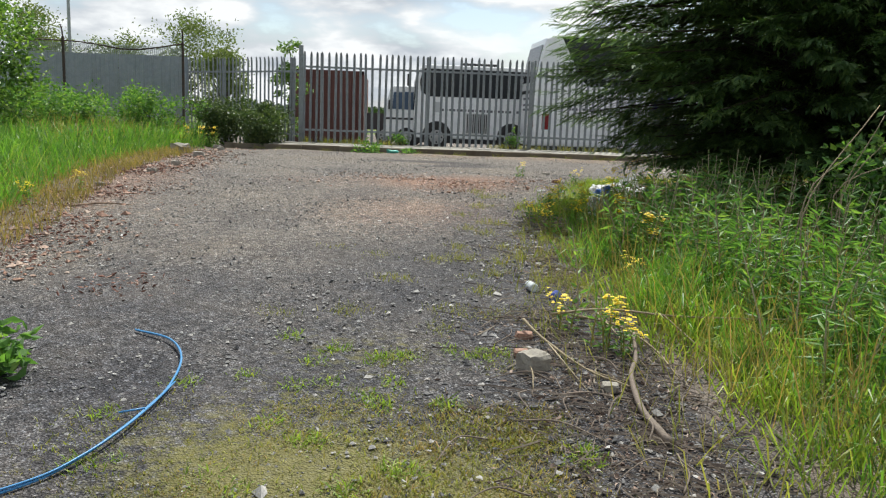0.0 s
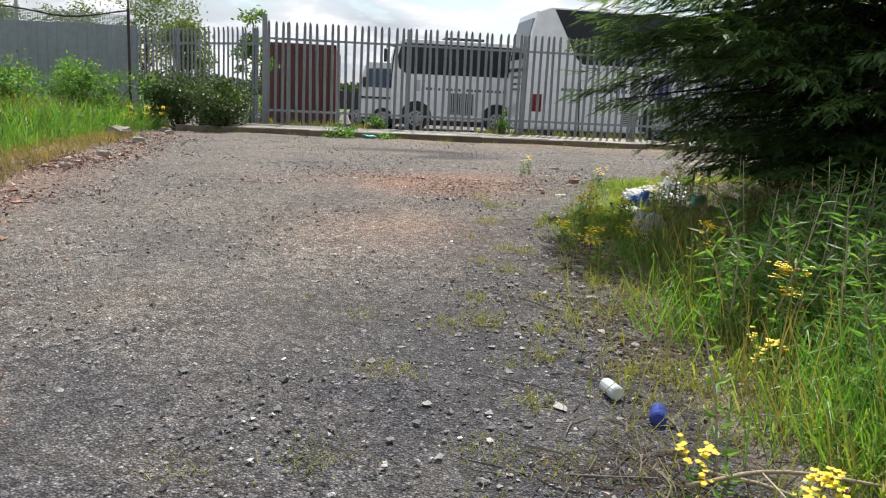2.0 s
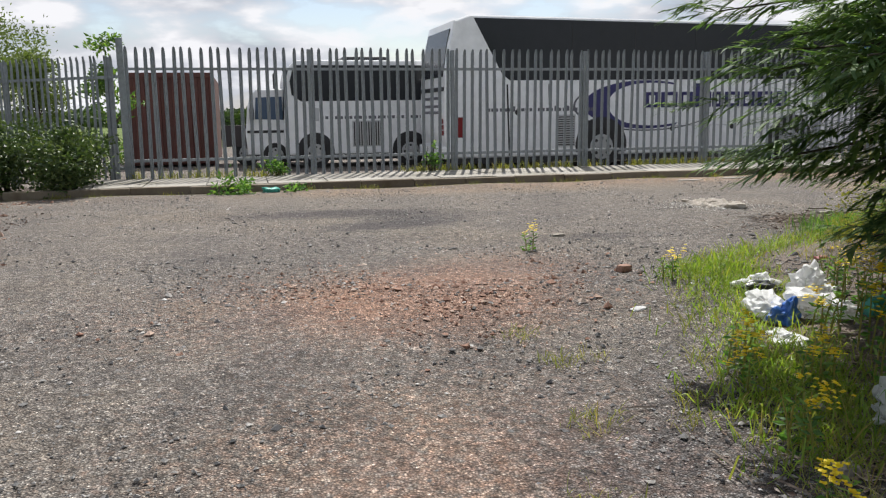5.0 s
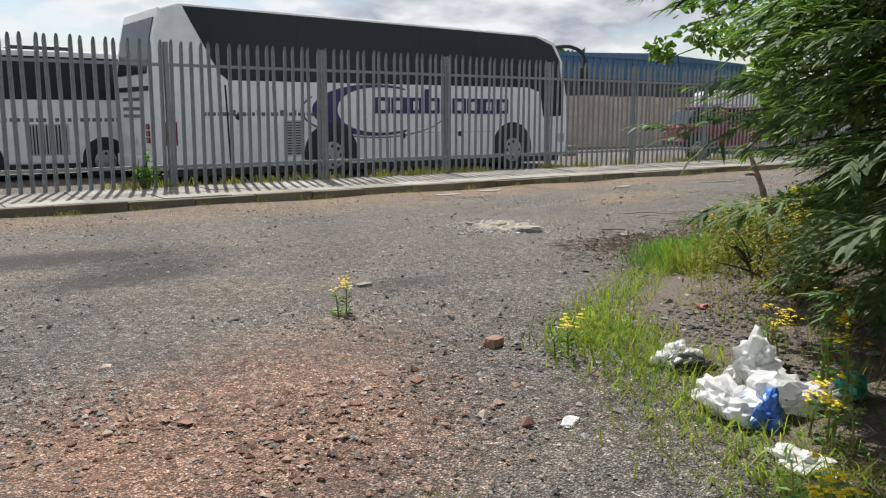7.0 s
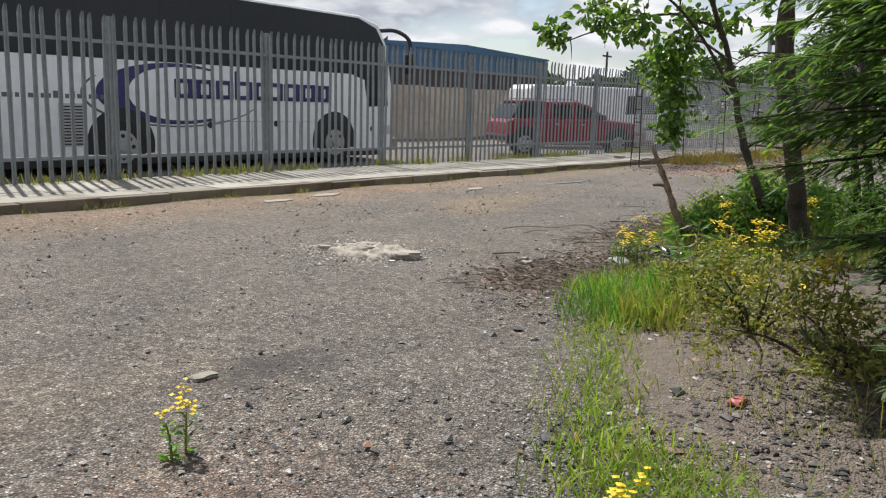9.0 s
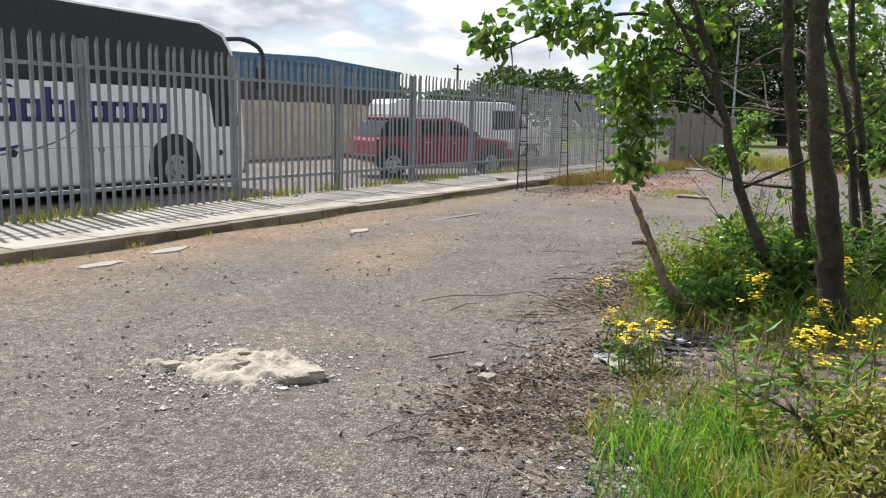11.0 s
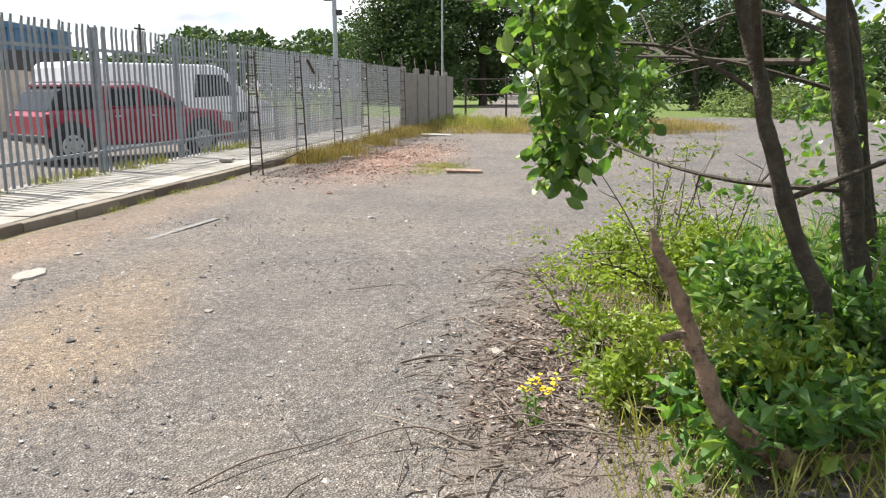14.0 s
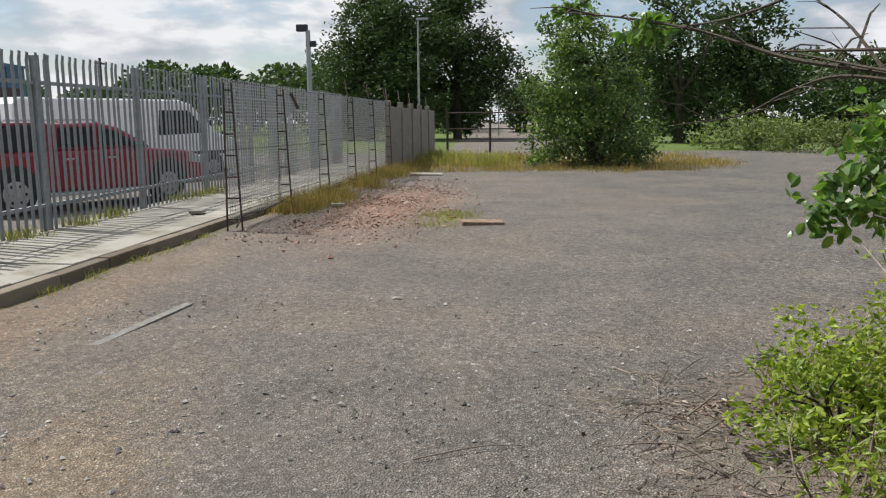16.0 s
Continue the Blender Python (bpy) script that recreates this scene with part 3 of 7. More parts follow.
def ribbons(base, head, width, length, droop, mid=0.55):
    """Blades: a quad and a tip each. head: unit directions; droop: how far the tip falls, as a share of the length."""
    n = len(base)
    side = np.cross(head, np.array([0.03, 0.05, 1.0]))
    bad = np.linalg.norm(side, axis=1) < 0.25
    ang = RNG.uniform(0, 2 * np.pi, n)
    rnd = np.stack([np.cos(ang), np.sin(ang), np.zeros(n)], 1)
    side = np.where(bad[:, None], rnd, side)
    side = unit(side)
    steep = head[:, 2] > 0.6
    side = np.where(steep[:, None], rnd, side)
    lean = unit(np.where(steep[:, None], np.stack([-rnd[:, 1], rnd[:, 0], np.zeros(n)], 1), np.array([[0, 0, 1.0]])))
    L, Wd, dr = length[:, None], width[:, None], droop[:, None]
    away = unit(np.stack([head[:, 0], head[:, 1], np.zeros(n)], 1) + 1e-6)
    m = base + head * L * mid + away * L * dr * 0.18
    t = base + head * L * (1 - 0.35 * dr) + away * L * dr * 0.5 - np.array([[0, 0, 1.0]]) * L * dr * 0.45
    V = np.stack([base - side * Wd * 0.5, base + side * Wd * 0.5, m + side * Wd * 0.5, m - side * Wd * 0.5, t], 1).reshape(-1, 3)
    o = np.arange(n)[:, None] * 5
    return V, [o + np.array([[0, 1, 2, 3]]), o + np.array([[3, 2, 4]])]


def leaves(base, head, length, width, fold=0.25):
    """Pointed leaves, folded along the midrib."""
    n = len(base)
    r = unit(RNG.normal(size=(n, 3)))
    side = unit(np.cross(head, r))
    nor = np.cross(head, side)
    L, Wd = length[:, None], width[:, None]
    c = base + head * L * 0.45 + nor * Wd * fold
    V = np.stack([base, c - side * Wd * 0.5 - nor * Wd * fold * 1.6, base + head * L, c + side * Wd * 0.5 - nor * Wd * fold * 1.6, c], 1).reshape(-1, 3)
    o = np.arange(n)[:, None] * 5
    return V, [o + np.array([[0, 1, 4]]), o + np.array([[1, 2, 4]]), o + np.array([[2, 3, 4]]), o + np.array([[3, 0, 4]])]


def broad_leaves(base, head, length, width, fold=0.22):
    """Oval leaves with a rounded outline, folded along the midrib and curling at the tip."""
    n = len(base)
    side = unit(np.cross(head, unit(RNG.normal(size=(n, 3)))))
    nor = np.cross(head, side)
    L, Wd = length[:, None], width[:, None]
    rib = [base + head * L * u - nor * L * c for u, c in ((0, 0), (0.3, -0.02), (0.62, 0.0), (0.86, 0.06), (1.0, 0.13))]
    pts = list(rib)
    for sg in (-1, 1):
        for k, w in ((1, 0.46), (2, 0.48), (3, 0.26)):
            pts.append(rib[k] + side * Wd * w * sg - nor * Wd * fold * w * 2)
    V = np.stack(pts, 1).reshape(-1, 3)
    o = np.arange(n)[:, None] * 11
    return V, [o + np.array([q]) for q in ([0, 1, 5], [1, 2, 6, 5], [2, 3, 7, 6], [3, 4, 7], [0, 8, 1], [1, 8, 9, 2], [2, 9, 10, 3], [3, 10, 4])]


def join_np(name, pieces):
    Vs, Fs, o = [], [], 0
    for V, F in pieces:
        Vs.append(V)
        Fs += [f + o for f in F]
        o += len(V)
    return np_mesh(name, np.concatenate(Vs), Fs)


def rand_dirs(n, up=0.3):
    v = RNG.normal(size=(n, 3))
    v[:, 2] = v[:, 2] * 0.6 + up
    return unit(v)


def grass_patch(name, x, y, h, mat, label, width=0.006, lean=0.28, droop=0.5, sink=0.0):
    """Blades standing at x, y with heights h."""
    n = len(x)
    base = np.stack([x, y, gz(x, y) - 0.01 - sink], 1)
    head = RNG.normal(size=(n, 3)) * lean
    head[:, 2] = 1
    me = np_mesh(name, *ribbons(base, unit(head), RNG.uniform(0.6, 1.4, n) * width, h, RNG.uniform(0.1, 1.0, n) * droop))
    ob = link(name, me, mat)
    return tagged(ob, label, "grass", "", "stuff")


def tufted(n, x0, x1, y0, y1, tufts, spread):
    """Positions gathered in tufts inside a rectangle."""
    cx, cy = RNG.uniform(x0, x1, tufts), RNG.uniform(y0, y1, tufts)
    k = RNG.integers(0, tufts, n)
    return cx[k] + RNG.normal(size=n) * spread, cy[k] + RNG.normal(size=n) * spread


def pebbles(name, x, y, size, mat, label, flat=0.6):
    """Small angular stones lying on the ground."""
    n = len(x)
    ico = np.array([[1, 0, 0], [-1, 0, 0], [0, 1, 0], [0, -1, 0], [0, 0, 1], [0, 0, -1]], float)
    F = np.array([[0, 2, 4], [2, 1, 4], [1, 3, 4], [3, 0, 4], [2, 0, 5], [1, 2, 5], [3, 1, 5], [0, 3, 5]])
    V = ico[None] * RNG.uniform(0.55, 1.25, (n, 6, 1)) + RNG.normal(size=(n, 6, 3)) * 0.18
    a = RNG.uniform(0, 2 * np.pi, n)
    c, s = np.cos(a)[:, None], np.sin(a)[:, None]
    V = np.stack([V[..., 0] * c - V[..., 1] * s, V[..., 0] * s + V[..., 1] * c, V[..., 2] * flat], -1) * size[:, None, None] * 0.5
    V += np.stack([x, y, gz(x, y) + size * 0.12], 1)[:, None, :]
    me = np_mesh(name, V.reshape(-1, 3), [(np.arange(n)[:, None, None] * 6 + F[None]).reshape(-1, 3)])
    return tagged(link(name, me, mat), label, "gravel", "", "stuff")


def twigs(name, x, y, length, rad, mat, label, category="twigs", lift=0.01, wild=0.3):
    """Thin bent sticks lying about."""
    n = len(x)
    a = RNG.uniform(0, 2 * np.pi, n)
    d = np.stack([np.cos(a), np.sin(a), RNG.uniform(-0.02, 0.12, n) * wild], 1)
    p0 = np.stack([x, y, gz(x, y) + lift], 1)
    bend = RNG.normal(size=(n, 3)) * np.array([0.12, 0.12, 0.04]) * length[:, None]
    bend[:, 2] = np.abs(bend[:, 2])
    p1, p2 = p0 + d * length[:, None] * 0.5 + bend, p0 + d * length[:, None]
    side = np.stack([-d[:, 1], d[:, 0], np.zeros(n)], 1)
    up = np.array([[0, 0, 1.0]])
    V = []
    for p, k in ((p0, 1.0), (p1, 0.85), (p2, 0.4)):
        r = (rad * k)[:, None]
        V += [p - side * r, p + side * r, p + up * r * 1.7]
    V = np.stack(V, 1).reshape(-1, 3)
    q = []
    for s in (0, 3):
        for i in range(3):
            j = (i + 1) % 3
            q.append([s + i, s + j, s + 3 + j, s + 3 + i])
    o = np.arange(n)[:, None] * 9
    me = np_mesh(name, V, [o + np.array([f]) for f in q])
    return tagged(link(name, me, mat), label, category, "", "stuff")

# ---- palisade fence ----
FENCE_Y, FENCE_Z, PITCH, BAY = 21.2, 0.08, 2.76 / 17, 2.76


def pale_mesh(h=2.37, w=0.066):
    """A W-section pale with a split, pointed head."""
    bm = bmesh.new()
    prof = [(-w / 2, 0.0), (-w * 0.32, -0.016), (-w * 0.1, 0.004), (w * 0.1, 0.004), (w * 0.32, -0.016), (w / 2, 0.0)]
    top = [h - 0.075, h - 0.01, h - 0.06, h - 0.06, h - 0.01, h - 0.075]
    top[2] = top[3] = h
    lo = [bm.verts.new((x, y, 0.02)) for x, y in prof]
    hi = [bm.verts.new((x * 1.0, y, z)) for (x, y), z in zip(prof, [h - 0.11] * 6)]
    tip = [bm.verts.new((x * 0.8, y - (0.012 if i in (0, 1, 4, 5) else 0), z)) for i, ((x, y), z) in enumerate(zip(prof, [h - 0.05, h - 0.015, h - 0.04, h - 0.04, h - 0.015, h - 0.05]))]
    crown = bm.verts.new((0, 0.002, h))
    for i in range(5):
        bm.faces.new((lo[i], lo[i + 1], hi[i + 1], hi[i]))
        bm.faces.new((hi[i], hi[i + 1], tip[i + 1], tip[i]))
    bm.faces.new((tip[2], tip[3], crown))
    bm.faces.new((tip[1], tip[2], crown))
    bm.faces.new((tip[3], tip[4], crown))
    me = to_mesh("pale", bm)
    me.materials.append(M_STEEL)
    return me


def post_mesh(h=2.34):
    """An H-section steel post."""
    bm = bmesh.new()
    box(bm, -0.03, -0.055, -0.1, 0.03, -0.045, h)
    box(bm, -0.03, 0.045, -0.1, 0.03, 0.055, h)
    box(bm, -0.005, -0.045, -0.1, 0.005, 0.045, h - 0.002)
    me = to_mesh("post", bm)
    me.materials.append(M_STEEL)
    return me


PALE, POST, CORNER_POST = pale_mesh(), post_mesh(), post_mesh(2.52)


def palisade(label, origin, rz, length, first_post, post_side=-1):
    f = thing("palisade_fence", label, "fence", origin, rz)
    n = int(length / PITCH)
    for i in range(n):
        x = (i + 0.5) * PITCH
        ob = new("pale", PALE)
        ob.parent = f
        ob.matrix_basis = pose(x, -0.03, RNG.uniform(-0.012, 0.012), RNG.uniform(-0.5, 0.5), RNG.uniform(-0.9, 0.9), 0)
    if first_post:
        ob = new("post", CORNER_POST)
        ob.parent = f
        ob.matrix_basis = pose(0, 0.03, 0, 0, 0, 90)
    x = first_post
    while x <= length + 0.05:
        ob = new("post", POST)
        ob.parent = f
        ob.matrix_basis = pose(x, 0.055 if post_side > 0 else -0.06, 0, 0, 0, 0)
        x += BAY
    for z in (0.36, 1.98):
        bm = bmesh.new()
        box(bm, 0, -0.012, z - 0.025, length, -0.004, z + 0.025)
        box(bm, 0, -0.004, z + 0.017, length, 0.036, z + 0.025)
        part("rail", bm, M_STEEL, f)
    return f


palisade("galvanised steel palisade fence with pointed pales behind the footway", (-2.43, FENCE_Y, FENCE_Z), 0, 37.4, 0.53, 1)
palisade("galvanised steel palisade fence running back from the corner post", (-9.6, 27.0, -0.05), -39, 9.15, 0.6, 1)

# ---- mesh fence on lattice posts ----


def lattice_post(parent, x, h, lean):
    bm = bmesh.new()
    w0, w1 = 0.2, 0.11
    for s in (-1, 1):
        tube(bm, [(x - s * 0.03, -0.06 + s * w0 / 2, -0.05), (x + lean, -0.05 + s * w1 / 2, h)], 0.015, 5)
    k = 7
    for i in range(k):
        z = 0.15 + (h - 0.25) * i / (k - 1)
        w = w0 + (w1 - w0) * z / h
        cx = x + lean * z / h
        tube(bm, [(cx, -0.055 - w / 2, z), (cx, -0.055 + w / 2, z)], 0.013, 4)
    return part("lattice_post", bm, M_RUST, parent, "rusty welded lattice post")


def mesh_panel(parent, x0, x1, h, gap_h=0.048, gap_v=0.10, lift=0.12, r=0.0055, mat=M_WIRE):
    bm = bmesh.new()

    def wire(a, b):
        d = (Vector(b) - Vector(a)).normalized()
        u = Vector((0, 1, 0))
        w = d.cross(u)
        ring = [[bm.verts.new(Vector(p) + r * (u * cu + w * cw)) for cu, cw in ((1, 0), (-0.5, 0.87), (-0.5, -0.87))] for p in (a, b)]
        for k in range(3):
            bm.faces.new((ring[0][k], ring[0][(k + 1) % 3], ring[1][(k + 1) % 3], ring[1][k]))

    z = lift
    while z < h:
        wire((x0, 0, z), (x1, 0, z))
        z += gap_h
    x = x0
    while x < x1:
        wire((x, 0.004, lift), (x, 0.004, h))
        x += gap_v
    return part("mesh_panel", bm, mat, parent, "galvanised weldmesh panel")


mesh_fence = thing("mesh_fence", "galvanised weldmesh fence on rusty lattice posts along the footway edge", "fence", (18.05, 18.95, 0.02), 0)
POSTS_X = [0.05, 2.5, 5.2, 7.8, 10.4, 12.9]
for i, px in enumerate(POSTS_X):
    lattice_post(mesh_fence, px, 2.04, [0.0, -0.06, -0.05, 0.03, -0.04, 0.02][i])
for a, b in zip(POSTS_X, POSTS_X[1:]):
    mesh_panel(mesh_fence, a + 0.02, b - 0.02, 2.08)
for z in (0.32, 1.12, 2.08):
    bm = bmesh.new()
    tube(bm, spline([(0, 0.01, z), (3.8, 0.01, z - 0.03), (7.8, 0.01, z), (12.9, 0.01, z - 0.02)], 5), 0.006, 5)
    part("line_wire", bm, M_RUST, mesh_fence)
bm = bmesh.new()
tube(bm, [(3.15, -0.02, 2.0), (3.55, -0.03, 1.75)], 0.03, 6)
part("loose_bar", bm, M_RUST, mesh_fence)
for px in (7.8, 10.4, 12.9):
    bm = bmesh.new()
    tube(bm, [(px, 0, 2.1), (px + 0.1, 0.04, 2.22), (px + 0.2, 0.1, 2.48)], 0.016, 5)
    part("fence_arm", bm, M_RUST, mesh_fence)
bm = bmesh.new()
tube(bm, spline([(0, -0.1, 0.04), (0.5, -0.05, 0.16), (1.5, 0.0, 0.12), (2.6, -0.06, 0.2)], 5), 0.014, 5)
part("loose_cable", bm, M_RUST, mesh_fence)

left_mesh = thing("mesh_fence", "grey weldmesh fence with dark angle posts and sagging top wire", "fence", (-17.0, 20.2, 0.35), 5.2)
for i, px in enumerate((0.0, 2.9, 5.8, 8.7, 11.6)):
    bm = bmesh.new()
    box(bm, px - 0.03, -0.03, -0.5, px + 0.03, 0.03, 2.2, 0.006)
    tube(bm, [(px, 0, 2.15), (px + 0.02, -0.12, 2.32), (px + 0.03, -0.26, 2.46)], 0.02, 5)
    part("angle_post", bm, M_RUST, left_mesh, "dark steel post with a bent arm")
for a, b in ((0.0, 2.9), (2.9, 5.8), (5.8, 8.7), (8.7, 11.6)):
    mesh_panel(left_mesh, a, b, 2.05, 0.03, 0.05, 0.0, 0.006, M_STEEL)
bm = bmesh.new()
tube(bm, spline([(0, 0, 2.2), (4.5, 0, 2.05), (8.7, 0, 2.1), (10.3, 0, 1.95), (11.6, 0, 2.15)], 6), 0.02, 5)
part("top_wire", bm, M_RUST, left_mesh)

# solid sheet added behind the left mesh, standing in for see-through weldmesh and trees
def corrugated(x0, width, ribs, depth, z0, z1):
    """One profiled steel sheet as a single folded strip."""
    line = []
    w = width / ribs
    for k in range(ribs):
        a = x0 + k * w
        line += [(a, 0), (a + w * 0.4, 0), (a + w * 0.5, -depth), (a + w * 0.9, -depth)]
    line.append((x0 + width, 0))
    bm = bmesh.new()
    fr = [[bm.verts.new((x, y + d, z)) for x, y in line] for d, z in ((0, z0), (0, z1), (0.006, z1), (0.006, z0))]
    for a, b in zip(fr, fr[1:] + fr[:1]):
        for k in range(len(line) - 1):
            bm.faces.new((a[k], a[k + 1], b[k + 1], b[k]))
    bmesh.ops.recalc_face_normals(bm, faces=bm.faces[:])
    return bm


sheet = thing("sheet_fence", "added blue-grey profiled sheet standing in for see-through weldmesh", "fence", (-22.0, 24.6, 0.1), -2)
for i in range(8):
    part("sheet", corrugated(i * 2.0, 1.99, 8, 0.03, -0.2, 2.25), M_SHEET, sheet)

# concrete panel wall past the mesh fence, with bent arms
wall = tagged(thing("wall_east", "weathered concrete panel boundary wall", "wall", (31.3, 18.95, 0)), kind="structure")
for i in range(5):
    part("panel", boxm(i * 2.4, -0.05, -0.2, i * 2.4 + 2.37, 0.05, 1.95, bevel=0.015), M_CONCRETE, wall)
    part("wall_post", boxm(i * 2.4 - 0.09, -0.1, -0.2, i * 2.4 + 0.07, 0.08, 2.12, bevel=0.02), M_CONCRETE, wall)
    bm = bmesh.new()
    tube(bm, [(i * 2.4, 0, 2.1), (i * 2.4 + 0.1, 0.05, 2.25), (i * 2.4 + 0.28, 0.1, 2.5)], 0.018, 5)
    part("fence_arm", bm, M_RUST, wall)

# gate across the lane
gate = thing("metal_gate", "dark steel barrier gate across the lane", "gate", (44.0, 18.4, 0), -82)
for px in (0.0, 1.95, 3.9):
    bm = bmesh.new()
    box(bm, px - 0.05, -0.05, -0.2, px + 0.05, 0.05, 2.0, 0.01)
    part("gate_post", bm, M_RUST, gate)
for z in (0.55, 1.12, 1.85):
    bm = bmesh.new()
    tube(bm, [(0, 0.07, z), (3.9, 0.07, z)], 0.028, 6)
    part("gate_bar", bm, M_RUST, gate)
part("lock_box", boxm(3.8, -0.1, 0.95, 4.05, 0.1, 1.25, bevel=0.02), M_BLACK, gate)

# ---- vehicles ----


def wheel(parent, x, y, z, r, w, rim=M_RIM, holes=8):
    """A wheel whose outer face looks to -y."""
    bm = bmesh.new()
    prism(bm, disc_pts(x, z, r, 32), y, y + w, 0.03, 2)
    ty = part("wheel", bm, M_TYRE, parent)
    bm = bmesh.new()
    prism(bm, disc_pts(x, z, r * 0.62, 28), y - 0.012, y + 0.05, 0.01, 1)
    part("rim", bm, rim, ty)
    bm = bmesh.new()
    prism(bm, disc_pts(x, z, r * 0.2, 16), y - 0.05, y, 0.01, 1)
    part("hub", bm, rim, ty)
    bm = bmesh.new()
    for k in range(holes):
        a = 2 * math.pi * k / holes
        prism(bm, disc_pts(x + r * 0.42 * math.cos(a), z + r * 0.42 * math.sin(a), r * 0.085, 8), y - 0.016, y - 0.004)
    tagged(part("hub_vents", bm, M_BLACK, ty), kind="stuff")
    return ty


def bars(bm, items, y):
    for x0, z0, x1, z1 in items:
        box(bm, x0, y - 0.006, z0, x1, y + 0.01, z1, 0.004)
    return bm


def coach():
    c = thing("coach", "white touring coach with black tinted upper windows and navy swoosh", "coach", (4.72, 25.0, -0.2), 1.4)
    W_ = 2.5
    outline = [(-0.2, 0.3), (-0.32, 0.75), (-0.34, 1.5), (-0.3, 2.35), (-0.2, 3.05), (-0.06, 3.62), (0.35, 3.76), (10.4, 3.7), (11.1, 3.54), (11.45, 3.0), (11.66, 2.0), (11.74, 1.0), (11.7, 0.45), (11.6, 0.3)]
    part("body", prismm(outline, 0, W_, 0.09, 3), M_WHITE, c, "white painted body panels")
    part("side_window", prismm([(0.42, 3.68), (10.35, 3.62), (11.0, 3.42), (11.3, 3.02), (11.42, 2.3), (11.5, 1.45), (10.72, 1.42), (10.6, 2.1), (10.1, 2.23), (1.35, 2.2), (1.15, 2.35)], -0.008, 0.05, 0.004, 1), M_BLACKGLASS, c, "black tinted glazing along the upper side")
    for x in (3.0, 4.75, 6.5, 8.25, 9.9):
        part("window_pillar", boxm(x - 0.008, -0.012, 2.24, x + 0.008, 0.0, 3.55), M_BLACK, c)
    part("rear_window", prismm([(-0.318, 2.3), (-0.3, 2.3), (-0.2, 3.0), (-0.1, 3.42), (-0.128, 3.44), (-0.222, 3.02)], 0.2, W_ - 0.2), M_BLACKGLASS, c, "tinted rear window")
    part("windscreen", prismm([(11.5, 3.0), (11.72, 1.95), (11.78, 1.3), (11.7, 1.28), (11.62, 1.9), (11.4, 2.95)], 0.1, W_ - 0.1), M_BLACKGLASS, c)
    part("roof_pod", boxm(3.6, 0.7, 3.66, 6.2, 1.8, 3.74, bevel=0.05), M_WHITE, c)
    for x in (3.85, 9.55):
        arch = part("wheel_arch", prismm(disc_pts(x, 0.56, 0.72, 22, -14, 194), -0.006, 0.3), M_BLACK, c)
        wheel(c, x, -0.03, 0.52, 0.52, 0.3)
    part("skirt", boxm(0.0, 0.03, 0.16, 11.4, W_ - 0.03, 0.32, bevel=0.02), M_BLACK, c)
    lamp = part("tail_lamp", boxm(-0.08, -0.012, 0.82, 0.2, 0.05, 1.32, bevel=0.02), M_REDLAMP, c, "red tail lamp cluster")
    for i in range(3):
        part("lens", boxm(-0.36, 0.12, 0.88 + i * 0.14, -0.3, 0.32, 1.0 + i * 0.14, bevel=0.01), M_REDLAMP, c)
    part("rear_door_gap", prismm([(1.32, 0.35), (1.36, 0.35), (1.3, 2.1), (1.26, 2.1)], -0.005, 0.01), M_BLACK, c)
    part("panel_gap", prismm([(2.42, 0.35), (2.45, 0.35), (2.4, 2.1), (2.37, 2.1)], -0.005, 0.01), M_BLACK, c)
    g = part("engine_grille", boxm(2.62, -0.01, 0.55, 3.12, 0.02, 1.35, bevel=0.008), M_SILVER, c)
    for i in range(13):
        part("slat", boxm(2.65, -0.022, 0.58 + i * 0.058, 3.09, -0.008, 0.605 + i * 0.058), M_BLACK, g)
    for x, z in ((1.55, 1.42), (5.9, 0.95), (7.7, 0.98), (10.9, 0.85)):
        part("flap_handle", prismm(disc_pts(x, z, 0.07, 12), -0.012, 0.01, 0.004, 1), M_BLACK, c)
    part("bay_line", boxm(4.6, -0.004, 1.02, 8.9, 0.01, 1.028), M_GREYTEXT, c)
    for x in (5.5, 7.0, 8.4):
        part("bay_gap", boxm(x, -0.004, 0.36, x + 0.012, 0.01, 1.02), M_GREYTEXT, c)
    # swoosh: crescent ring
    n, outer, inner = 40, [], []
    for i in range(n + 1):
        a = radians(62 + (300 - 62) * i / n)
        outer.append((5.1 + 1.75 * math.cos(a), 1.58 + 0.62 * math.sin(a)))
        k = 0.09 + 0.33 * math.sin(math.pi * i / n) ** 2
        inner.append((5.1 + k + (1.75 - 0.6 * k) * math.cos(a), 1.585 + (0.56 - 0.1 * k) * math.sin(a)))
    bm = bmesh.new()
    vo = [bm.verts.new((x, -0.004, z)) for x, z in outer]
    vi = [bm.verts.new((x, -0.004, z)) for x, z in inner]
    for i in range(n):
        bm.faces.new((vo[i], vi[i], vi[i + 1], vo[i + 1]))
    part("swoosh", bm, M_NAVY, c, "navy crescent swoosh")
    bm = bmesh.new()
    vo = [bm.verts.new((5.15 + 2.1 * math.cos(radians(a)), -0.003, 1.56 + 0.66 * math.sin(radians(a)))) for a in range(150, 345, 6)]
    vi = [bm.verts.new((5.17 + 2.06 * math.cos(radians(a)), -0.003, 1.565 + 0.63 * math.sin(radians(a)))) for a in range(150, 345, 6)]
    for i in range(len(vo) - 1):
        bm.faces.new((vo[i], vo[i + 1], vi[i + 1], vi[i]))
    part("swoosh_line", bm, M_GREYTEXT, c)
    # name in plain letter-sized shapes
    x, z0 = 5.05, 1.5
